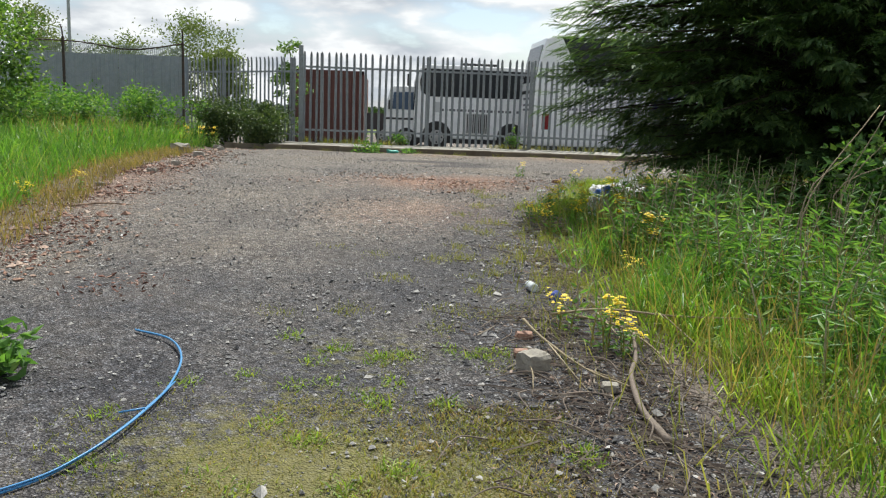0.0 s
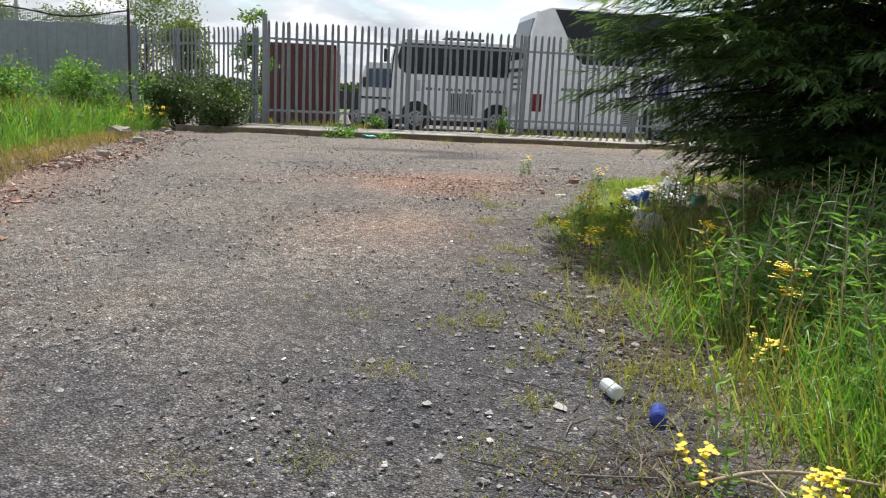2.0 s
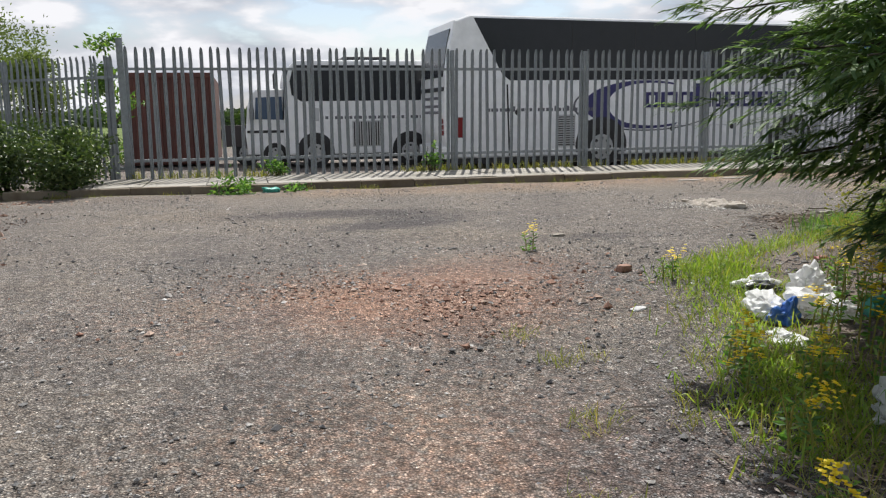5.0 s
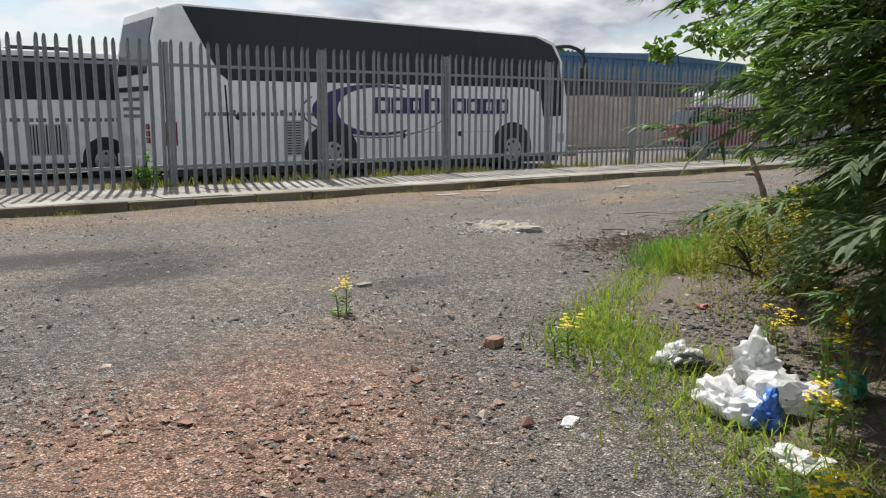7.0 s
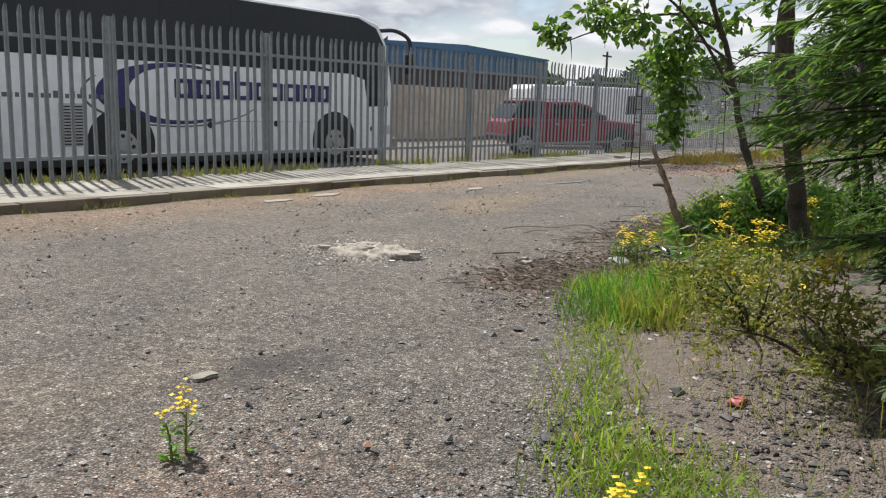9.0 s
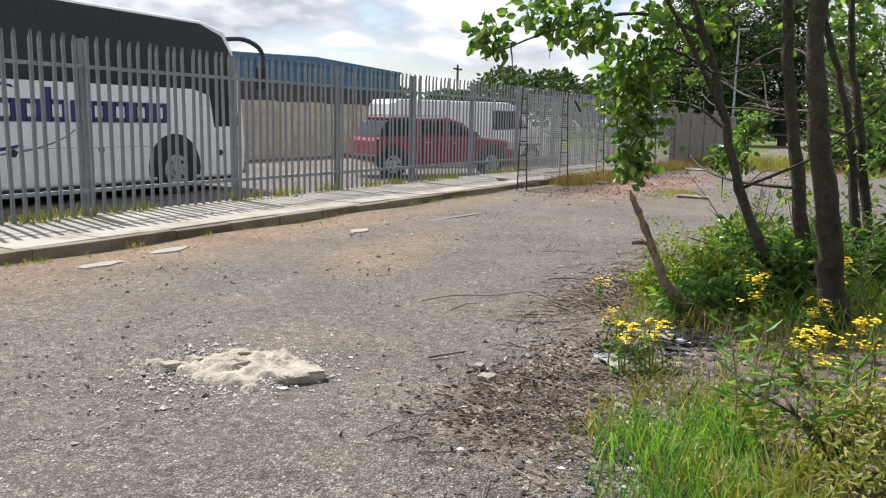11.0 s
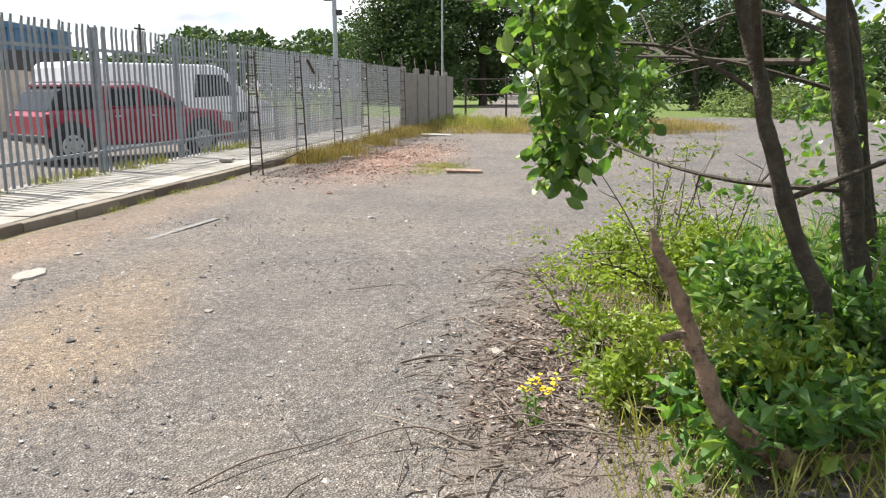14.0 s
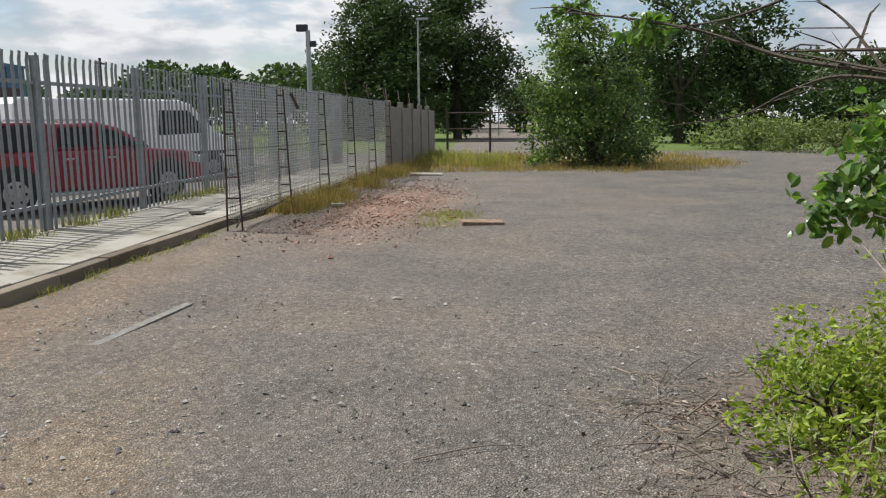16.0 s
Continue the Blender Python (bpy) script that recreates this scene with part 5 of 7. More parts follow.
for pts, r in STEMS:
    bm = bmesh.new()
    sp = [p + Vector((RNG.normal() * 0.008, RNG.normal() * 0.008, 0)) for p in spline(pts, 5)]
    r *= 0.72
    tube(bm, sp, [r * (1.0 - 0.6 * i / (len(sp) - 1)) * (1 + 0.08 * math.sin(i * 2.3)) for i in range(len(sp))], 10)
    part("stem", bm, M_BARK, SALLOW, smooth=True, world=True)
for pts, r in [
    ([(8.5, 13.1, 1.85), (8.6, 13.5, 2.05), (8.65, 13.9, 1.9), (8.7, 13.85, 1.2)], 0.016),
    ([(8.5, 13.2, 2.15), (8.4, 13.7, 2.3), (8.0, 14.2, 2.15), (7.4, 14.5, 1.9)], 0.018),
    ([(8.52, 12.95, 1.4), (8.75, 13.3, 1.62), (9.1, 13.75, 1.66), (9.6, 14.1, 1.7)], 0.014),
    ([(8.5, 13.0, 1.5), (7.9, 13.2, 2.1), (7.2, 13.3, 2.35), (6.4, 13.4, 2.15)], 0.02),
    ([(8.87, 12.5, 1.0), (9.0, 12.95, 1.02), (9.4, 13.3, 1.08), (10.1, 13.6, 1.18)], 0.016),
    ([(9.73, 12.2, 1.4), (9.8, 12.9, 1.6), (10.2, 13.4, 1.65), (10.9, 13.7, 1.8)], 0.014),
    ([(8.9, 12.6, 1.9), (9.2, 13.1, 1.95), (9.6, 13.6, 1.75)], 0.014),
    ([(9.93, 12.2, 1.7), (10.8, 12.6, 1.95), (11.8, 13.0, 1.75)], 0.018),
    ([(9.93, 12.2, 1.75), (11.0, 12.9, 2.25), (12.3, 13.6, 2.1), (13.2, 14.0, 2.15)], 0.016),
    ([(8.53, 12.85, 1.0), (8.4, 12.3, 1.3), (8.2, 11.8, 1.8)], 0.014),
]:
    bm = bmesh.new()
    sp = spline(pts, 5)
    tube(bm, sp, [r * (1 - 0.75 * i / (len(sp) - 1)) for i in range(len(sp))], 6)
    for i in range(4, len(sp), 3):
        e = sp[i] + Vector((RNG.normal() * 0.16, RNG.normal() * 0.16, RNG.uniform(-0.2, 0.2)))
        tube(bm, [sp[i], sp[i].lerp(e, 0.5) + Vector((0, 0, 0.03)), e], [r * 0.4, r * 0.3, r * 0.1], 4)
    part("branch", bm, M_BARK, SALLOW, world=True)
HANG = [((8.78, 13.76, 1.1), 0.08), ((8.75, 13.76, 1.24), 0.12), ((8.72, 13.76, 1.4), 0.15), ((8.68, 13.77, 1.56), 0.17), ((8.66, 13.78, 1.72), 0.19), ((8.62, 13.78, 1.9), 0.22), ((8.5, 13.7, 2.12), 0.27), ((8.2, 13.98, 2.2), 0.22), ((7.85, 14.2, 2.24), 0.18), ((7.45, 14.45, 2.05), 0.12), ((8.7, 13.42, 2.2), 0.27)]
me = join_np("crown", [crown_data([bl], int(24 + 640 * bl[1]), 0.085, 0.7, 0.2, 0.62, True) for bl in HANG])
part("hanging_branch_leaves", me, M_SALLOW, SALLOW, "drooping spray of broad green leaves", world=True)
HIGH = [((8.0, 13.6, 3.0), 0.7), ((7.0, 13.4, 2.6), 0.4), ((6.35, 13.4, 2.25), 0.28), ((8.7, 12.9, 3.4), 0.9), ((9.4, 12.6, 3.8), 0.9), ((10.0, 12.4, 3.4), 0.8), ((9.5, 13.2, 3.0), 0.5), ((10.6, 12.2, 3.0), 0.8), ((8.0, 12.2, 2.6), 0.6), ((7.2, 12.6, 2.6), 0.5), ((9.0, 11.6, 3.0), 0.9)]
part("crown", crown_mesh("crown", HIGH, 4200, 0.095, 0.3, 0.3, 0.6, True), M_SALLOW, SALLOW, world=True)
LOWB = [((9.5, 12.0, 1.4), 0.3), ((9.9, 11.8, 0.9), 0.4), ((10.3, 12.1, 1.6), 0.4), ((10.7, 12.3, 0.8), 0.4), ((9.4, 11.6, 1.9), 0.4)]
END = [((10.95, 13.3, 1.4), 0.16), ((10.95, 13.36, 1.2), 0.16), ((11.05, 13.2, 1.55), 0.15), ((10.93, 13.3, 1.04), 0.1), ((12.4, 14.1, 2.12), 0.12), ((12.75, 14.55, 2.2), 0.1)]
part("end_leaves", crown_mesh("crown", END, 620, 0.07, 0.5, 0.2, 0.6, True), M_SALLOW, SALLOW, world=True)
part("low_leaves", crown_mesh("crown", LOWB, 900, 0.07, 0.2, 0.3, 0.58, True), M_SALLOW, SALLOW, world=True)

for pts, r in [
    ([(10.1, 12.35, 1.6), (10.6, 12.7, 1.62), (11.03, 13.04, 1.65), (11.28, 13.11, 1.72), (11.7, 13.42, 1.82), (12.1, 13.77, 2.0), (12.47, 14.14, 2.13), (12.81, 14.62, 2.23)], 0.024),
    ([(11.03, 13.04, 1.65), (11.34, 13.29, 1.71), (11.61, 13.44, 1.65), (11.86, 13.62, 1.53), (12.13, 13.91, 1.48)], 0.012),
    ([(11.28, 13.11, 1.72), (11.6, 13.2, 2.0), (12.0, 13.35, 2.25)], 0.011),
    ([(10.6, 12.7, 1.62), (10.8, 13.1, 1.5), (10.93, 13.32, 1.2)], 0.009),
]:
    bm = bmesh.new()
    sp = spline(pts, 6)
    tube(bm, sp, [r * (1 - 0.8 * i / (len(sp) - 1)) for i in range(len(sp))], 6)
    for i in range(5, len(sp), 2):
        e = sp[i] + Vector((RNG.normal() * 0.12, RNG.normal() * 0.25, RNG.uniform(-0.12, 0.22)))
        tube(bm, [sp[i], sp[i].lerp(e, 0.5) + Vector((0, 0, 0.03)), e], [r * 0.35, r * 0.22, r * 0.08], 4)
    part("branch", bm, M_BARK, SALLOW, world=True)

RNG = np.random.default_rng(22)
# broken limb curving up out of the undergrowth
stump = thing("broken_limb", "torn pale-brown tree limb curving up from the undergrowth", "log", (8.0, 12.8, 0))
bm = bmesh.new()
sp = spline([(8.15, 12.45, 0.02), (7.98, 12.82, 0.09), (7.88, 13.06, 0.2), (7.84, 13.2, 0.34), (7.82, 13.3, 0.58), (7.79, 13.38, 0.78), (7.78, 13.46, 0.95)], 5)
tube(bm, sp, [0.058 - 0.036 * (i / (len(sp) - 1)) ** 0.7 + 0.005 * math.sin(i * 1.9) for i in range(len(sp))], 12)
for v in bm.verts:
    v.co += Vector(noise.noise_vector(v.co * 14)) * 0.008
part("limb", bm, M_DEADWOOD, stump, smooth=True, world=True)
bm = bmesh.new()
tube(bm, [(7.815, 13.31, 0.62), (7.78, 13.37, 0.63), (7.74, 13.43, 0.625)], [0.02, 0.016, 0.012], 7)
part("snag", bm, M_DEADWOOD, stump, world=True)
bm = bmesh.new()
tube(bm, [(7.77, 13.45, 0.93), (7.76, 13.475, 1.0)], [0.022, 0.005], 6)
part("snag", bm, M_DEADWOOD, stump, world=True)

# ivy-clad bush by the lane, trees beyond
ivy = thing("ivy_bush", "tall ragged ivy-covered bush at the far end of the lot", "bush", (33.2, 12.75, 0))
bm = bmesh.new()
limbs(bm, (0, 0, -0.1), [(0.4, 1.0, 2.4), (-0.2, -1.2, 2.0), (0.3, 0.2, 4.2), (0, -0.4, 3.4), (0.5, 0.9, 5.2)], 0.12)
part("trunk", bm, M_BARK, ivy)
blobs = [((0, 0.1, 1.1), 1.25), ((0.2, -1.1, 0.9), 0.95), ((0, 0.9, 1.5), 1.0), ((0.1, 0.6, 2.7), 1.0), ((0, -0.5, 2.2), 0.95), ((0.2, 0.3, 3.7), 0.85), ((0.1, 1.0, 3.5), 0.6), ((0.2, 0.4, 4.7), 0.5), ((0.1, 1.6, 2.3), 0.55), ((0, -1.35, 0.5), 0.55), ((0.1, 0.7, 5.3), 0.35), ((0.1, 1.2, 4.4), 0.4), ((0, 1.5, 0.6), 0.7)]
part("crown", crown_mesh("crown", blobs, 17000, 0.13, 0.1, 0.55, 0.6), M_IVY, ivy)

far_tree("large dark broadleaf tree beyond the lane", (72, 27.5, 0), 13.5, 9.0, M_FARLEAF, 17000, 0.36, 0.4, 0.0)
far_tree("large dark broadleaf tree beyond the lane", (74, 20.5, 0), 12.6, 8.5, M_FARLEAF, 17000, 0.36, 0.4, 0.0)
far_tree("large dark broadleaf tree beyond the lane", (69, 23.8, 0), 12.0, 7.5, M_FARLEAF, 15000, 0.36, 0.4, 0.0)
for x, y, h, w in ((58, 5.6, 9.2, 7), (61, 0.5, 8.6, 7.5), (57, -5.0, 4.4, 6.5), (52, -12, 4.2, 7), (50, -20, 4, 7), (105, 15, 6.5, 6), (98, 10, 7, 7), (84, 6, 8, 7)):
    far_tree("dark broadleaf tree on the far side of the lawn", (x, y, gz1(x, y)), h, w, M_FARLEAF, 5500, 0.4, 0.3, 0.0)
for x, y, h, w in ((-20.5, 48, 5.9, 5), (-16.5, 50, 5.0, 5.0), (-12.6, 50, 6.0, 6.5), (-9.4, 46, 4.2, 3.0), (-25, 44, 6, 6)):
    far_tree("pale green airy tree beyond the corner fence", (x, y, gz1(x, y)), h, w, M_PALELEAF, 5200, 0.2, 0.12, 0.2)
far_tree("ivy-clad elder against the corner of the fence", (-3.0, 23.2, -0.1), 3.2, 1.1, M_SALLOW, 1500, 0.12, 0.08, 0.0)
far_tree("leafy bush at the edge of the drive", (-7.4, 14.6, gz1(-7.4, 14.6)), 3.0, 2.6, M_SALLOW, 3500, 0.12, 0.08, 0.0)

# woods on the rise beyond the yard
n = 64000
ang = RNG.uniform(-15, 130, n)
rad = RNG.uniform(105, 150, n)
topz = 6.8 + 1.6 * np.sin(ang * 0.21) + 1.2 * np.sin(ang * 0.63 + 1) + 0.8 * np.sin(ang * 1.7)
topz = topz * np.clip((ang - 8) / 22, 0.22, 1.0)
pp = np.stack([rad * np.sin(np.radians(ang)), rad * np.cos(np.radians(ang)), topz * RNG.uniform(0, 1, n) ** 0.5 * (rad / 120)], 1)
keep = ~((pp[:, 0] > 44) & (pp[:, 1] > 13) & (pp[:, 1] < 21))
pp = pp[keep]
Lw = RNG.uniform(0.5, 1.2, len(pp))
me = np_mesh("far_woods", *leaves(pp, rand_dirs(len(pp), 0.2), Lw, Lw * 0.75))
tagged(link("far_woods", me, M_FARLEAF), "dark wooded rise on the horizon beyond the yard", "woods", "", "stuff")

# ---- verge plants ----
RNG = np.random.default_rng(23)


def herb(label, name, height, n_leaf, leaf, mat, stems=1, spread=0.05, ratio=0.22, stem_mat=None, category="plant"):
    """Upright leafy plant: stems with narrow leaves all the way up."""
    t = thing(name, label, category, (0, 0, 0))
    bm = bmesh.new()
    B, H, L = [], [], []
    for s in range(stems):
        x, y = RNG.normal(size=2) * spread
        lx, ly = RNG.normal(size=2) * 0.12 * height
        h = height * RNG.uniform(0.75, 1.05)
        pts = [(x, y, -0.03), (x + lx * 0.3, y + ly * 0.3, h * 0.5), (x + lx, y + ly, h)]
        tube(bm, pts, [0.006, 0.005, 0.002], 5)
        sp = spline(pts, 8)
        for k in range(n_leaf):
            u = (k + 0.5) / n_leaf
            p = sp[min(len(sp) - 1, int((0.08 + 0.92 * u) * (len(sp) - 1)))]
            a = k * 2.4 + RNG.uniform(-0.4, 0.4)
            B.append(p)
            H.append((math.cos(a), math.sin(a), RNG.uniform(-0.15, 0.75)))
            L.append(leaf * (1.1 - 0.55 * u) * RNG.uniform(0.75, 1.2))
    part("stem", bm, stem_mat or M_STRAW, t)
    L = np.array(L)
    part("foliage", np_mesh("foliage", *leaves(np.array(B, float), unit(np.array(H, float)), L, L * ratio, 0.15)), mat, t)
    return t


def ragwort(label, height, heads, stems):
    """Ragwort: ragged leaves and flat clusters of small yellow flowers."""
    t = herb(label, "ragwort", height * 0.85, 14, 0.07, M_HERB, stems, 0.05, 0.35, M_GRASS_OLIVE, "wildflower")
    V, F, o = [], [], 0
    for c in range(heads):
        a, r = RNG.uniform(0, 6.28), RNG.uniform(0, 0.11)
        cx, cy, cz = r * math.cos(a), r * math.sin(a), height * RNG.uniform(0.62, 1.04)
        for k in range(int(RNG.integers(4, 9))):
            x, y, z = cx + RNG.normal() * 0.017, cy + RNG.normal() * 0.017, cz + RNG.normal() * 0.012
            m, rr = 7, RNG.uniform(0.009, 0.014)
            V.append((x, y, z + 0.005))
            for q in range(m):
                V.append((x + rr * math.cos(6.283 * q / m), y + rr * math.sin(6.283 * q / m), z + 0.004 * (q % 2)))
            F += [[o, o + 1 + q, o + 1 + (q + 1) % m] for q in range(m)]
            o += m + 1
    me = np_mesh("flower_heads", np.array(V), [np.array(F)])
    tagged(part("flower_head", me, M_YELLOW, t, "clusters of yellow flowers"), kind="stuff")
    return t


RAG = [ragwort("yellow-flowered ragwort growing from the stony verge", 0.3, 11, 5), ragwort("yellow-flowered ragwort growing from the stony verge", 0.5, 12, 4), ragwort("small yellow-flowered ragwort on the gravel edge", 0.22, 5, 2)]
rag_spots = [(2, 2.07, 12.55), (0, 1.24, 4.0), (2, 1.3, 3.85), (2, 1.03, 4.3), (2, 1.75, 5.3), (1, 1.95, 5.6), (0, 1.5, 7.3), (0, 1.75, 8.4), (2, 1.45, 7.9), (0, 2.2, 8.9), (1, 2.55, 8.85), (1, 2.85, 9.3), (0, 2.75, 9.6), (1, 3.1, 9.75), (0, 3.45, 10.3), (1, 3.35, 9.9), (0, 2.0, 9.2), (2, 1.85, 9.0), (1, 5.0, 11.1), (0, 5.2, 11.6), (0, 6.65, 13.12), (0, 6.75, 12.98), (1, 6.0, 12.05), (1, 6.3, 11.9), (1, 5.8, 11.7), (0, 6.7, 12.2), (1, 7.2, 12.5), (0, 7.6, 12.2), (1, 8.2, 12.1), (0, 7.05, 13.3), (2, 8.4, 13.85), (2, 2.6, 11.0), (2, -3.6, 9.2), (2, -3.75, 8.2), (1, -4.3, 18.3), (1, -4.55, 18.0), (1, -4.1, 18.6), (0, -4.8, 18.5), (0, 1.9, 7.6), (1, 2.0, 6.6)]
used = set()
for k, x, y in rag_spots:
    m = pose(x, y, gz1(x, y), 0, 0, RNG.uniform(0, 360))
    if k in used:
        copy_thing(RAG[k], m)
    else:
        RAG[k].matrix_basis = m
        used.add(k)

FIRE = [herb("tall leafy willowherb among long grass", "willowherb", 0.92, 40, 0.16, M_HERB, 4, 0.16, 0.17), herb("leafy willowherb among long grass", "willowherb", 0.6, 34, 0.15, M_HERB, 4, 0.14, 0.18)]
spots = []
for i in range(125):
    y = RNG.uniform(3.3, 7.6)
    x = right_edge(y) + RNG.uniform(1.15, 3.4)
    spots.append((x, y))
spots += [(2.0 + RNG.uniform(-0.15, 0.25), 6.0 + RNG.uniform(-0.3, 0.3)) for i in range(7)]
spots += [(RNG.uniform(8.8, 11), RNG.uniform(11.2, 12.5)) for i in range(14)]
for i, (x, y) in enumerate(spots):
    k = i % 2
    m = pose(x, y, gz1(x, y) - RNG.uniform(0, 0.22), RNG.uniform(-20, 20), RNG.uniform(-24, 16), RNG.uniform(0, 360))
    if i > 1:
        copy_thing(FIRE[k], m)
    else:
        FIRE[k].matrix_basis = m

dock = herb("young broad-leaved weed standing alone in the verge", "weed", 0.72, 18, 0.1, M_HERB, 1, 0.0, 0.3)
dock.matrix_basis = pose(1.18, 4.5, gz1(1.18, 4.5), 0, 0, 40)
dock2 = herb("broad-leaved weed with drooping leaves", "weed", 0.5, 14, 0.2, M_GRASS, 2, 0.05, 0.2)
dock2.matrix_basis = pose(5.75, 12.3, gz1(5.75, 12.3))
copy_thing(dock2, pose(5.55, 11.95, gz1(5.55, 11.95), 0, 0, 120))
copy_thing(dock2, pose(6.2, 12.35, gz1(6.2, 12.35), 0, 0, 220))


def bush(label, place, r, h, n, leaf, mat, name="bush", ratio=0.5):
    t = thing(name, label, "bush", place)
    bm = bmesh.new()
    ends = [(RNG.normal() * r * 0.5, RNG.normal() * r * 0.5, h * RNG.uniform(0.5, 0.95)) for i in range(9)]
    limbs(bm, (0, 0, -0.05), ends, 0.014, 5)
    part("stem", bm, M_BARK, t)
    blobs = [((e[0], e[1], e[2] * 0.85), r * 0.42) for e in ends] + [((0, 0, h * 0.3), r * 0.6)]
    part("foliage", crown_mesh("foliage", blobs, n, leaf, 0.1, 0.3, ratio), mat, t)
    return t


for x, y, r, h, n, mt, lab in (
    (-1.92, 3.5, 0.17, 0.24, 320, M_HERB, "leafy green weed clump at the drive edge"),
    (-4.1, 19.9, 0.75, 1.1, 3800, M_BRAMBLE, "dark bramble bush beside the corner fence"),
    (-3.2, 20.4, 0.7, 1.0, 3200, M_BRAMBLE, "dark bramble bush beside the corner fence"),
    (-3.25, 19.7, 0.75, 0.95, 4200, M_BRAMBLE, "dark bramble bush beside the corner fence"),
    (-5.6, 19.4, 1.0, 1.1, 4200, M_HERB, "green nettle clump on the bank"),
    (-8.6, 19.0, 1.2, 1.2, 4200, M_HERB, "green nettle clump on the bank"),
    (-6.6, 17.6, 0.9, 1.0, 3000, M_HERB, "green nettle clump on the bank"),
    (-7.6, 16.0, 1.1, 1.1, 3000, M_HERB, "green nettle clump on the bank"),
    (8.3, 13.0, 0.45, 0.36, 1500, M_LIME, "low green shrub around the broken limb"),
    (8.15, 13.05, 0.36, 0.3, 800, M_HERB, "broad-leaved green weeds round the broken limb"),
    (8.5, 12.8, 0.4, 0.42, 900, M_HERB, "broad-leaved green weeds round the broken limb"),
    (8.9, 12.55, 0.5, 0.48, 1500, M_SALLOW, "low leafy undergrowth below the sallow"),
    (9.7, 12.2, 0.6, 0.5, 1500, M_SALLOW, "low leafy undergrowth below the sallow"),
    (8.5, 13.4, 0.4, 0.16, 1300, M_LIME, "low lime-green shrub at the lot edge"),
    (9.4, 13.5, 0.35, 0.2, 1000, M_LIME, "low lime-green shrub at the lot edge"),
    (11.0, 13.3, 0.4, 0.42, 1200, M_LIME, "lime-green shrub with thin bare twigs"),
    (11.7, 12.6, 0.45, 0.3, 1000, M_LIME, "lime-green shrub with thin bare twigs"),
    (10.3, 13.0, 0.5, 0.4, 1200, M_LIME, "lime-green shrub with thin bare twigs"),
    (4.7, 10.9, 0.5, 0.3, 1200, M_GRASS_OLIVE, "fine olive weed clump by the litter"),
    (5.1, 11.5, 0.55, 0.35, 1500, M_GRASS_OLIVE, "fine olive weed clump by the litter"),
    (5.6, 11.9, 0.45, 0.35, 1100, M_GRASS_OLIVE, "fine olive weed clump in the verge"),
    (4.0, 4.6, 1.0, 1.3, 3200, M_HERB, "tall green scrub in the verge"),
    (3.8, 3.2, 0.9, 1.0, 2600, M_HERB, "tall green scrub in the verge"),
    (5.0, 5.6, 1.1, 1.7, 3200, M_BRAMBLE, "dark green scrub below the conifer"),
    (-0.75, 18.95, 0.38, 0.12, 450, M_HERB, "green weed clump at the kerb"),
    (0.35, 19.0, 0.2, 0.1, 220, M_HERB, "green weed clump at the kerb"),
    (0.25, 21.05, 0.2, 0.5, 200, M_HERB, "green weed at the foot of the fence"),
    (3.15, 21.05, 0.14, 0.8, 130, M_HERB, "thin green weed at the foot of the fence"),
    (47, 4.5, 2.2, 1.0, 3000, M_PALELEAF, "low hedge bush across the lawn"),
    (43, 2.5, 2.0, 0.9, 3000, M_PALELEAF, "low hedge bush across the lawn"),
    (27.0, 2.0, 1.8, 1.6, 3500, M_SALLOW, "overgrown bush at the side of the lot"),
    (22, 1.5, 1.6, 1.5, 2600, M_SALLOW, "overgrown bush at the side of the lot"),
):
    if mt:
        big = r > 1.5
        bush(lab, (x, y, gz1(x, y)), r, h, n, 0.2 if big else 0.085 if mt not in (M_LIME, M_GRASS_OLIVE) else 0.055 if mt is M_LIME else 0.04, mt, "shrub")

# bare twiggy shrubs in front of the lot's far edge
for x, y, h in ((10.9, 13.1, 1.1), (11.1, 12.6, 1.0), (10.4, 13.1, 1.1), (9.9, 13.7, 0.5)):
    t = thing("sapling", "thin bare sapling with few lime leaves", "sapling", (x, y, gz1(x, y)))
    bm = bmesh.new()
    for k in range(4):
        e = Vector((RNG.normal() * 0.25, RNG.normal() * 0.3, h * RNG.uniform(0.6, 1)))
        sp = spline([(0, 0, -0.03), e * 0.5 + Vector((RNG.normal() * 0.05, RNG.normal() * 0.05, 0)), e], 5)
        tube(bm, sp, [0.009 * (1 - 0.8 * i / (len(sp) - 1)) for i in range(len(sp))], 5)
        for i in range(3, len(sp), 2):
            q = sp[i] + Vector((RNG.normal() * 0.14, RNG.normal() * 0.14, RNG.uniform(0, 0.15)))
            tube(bm, [sp[i], q], [0.004, 0.0015], 4)
    part("stem", bm, M_TWIG, t)
    part("foliage", crown_mesh("foliage", [((0, 0, h * 0.35), 0.3), ((0.1, 0.1, h * 0.75), 0.22)], 260, 0.045, 0, 0.3), M_LIME, t)

# ---- grass ----
RNG = np.random.default_rng(24)


def inside_right(n, y0, y1, d0, d1):
    y = RNG.uniform(y0, y1, n)
    x = right_edge(y) + RNG.uniform(d0, d1, n)
    return x, y


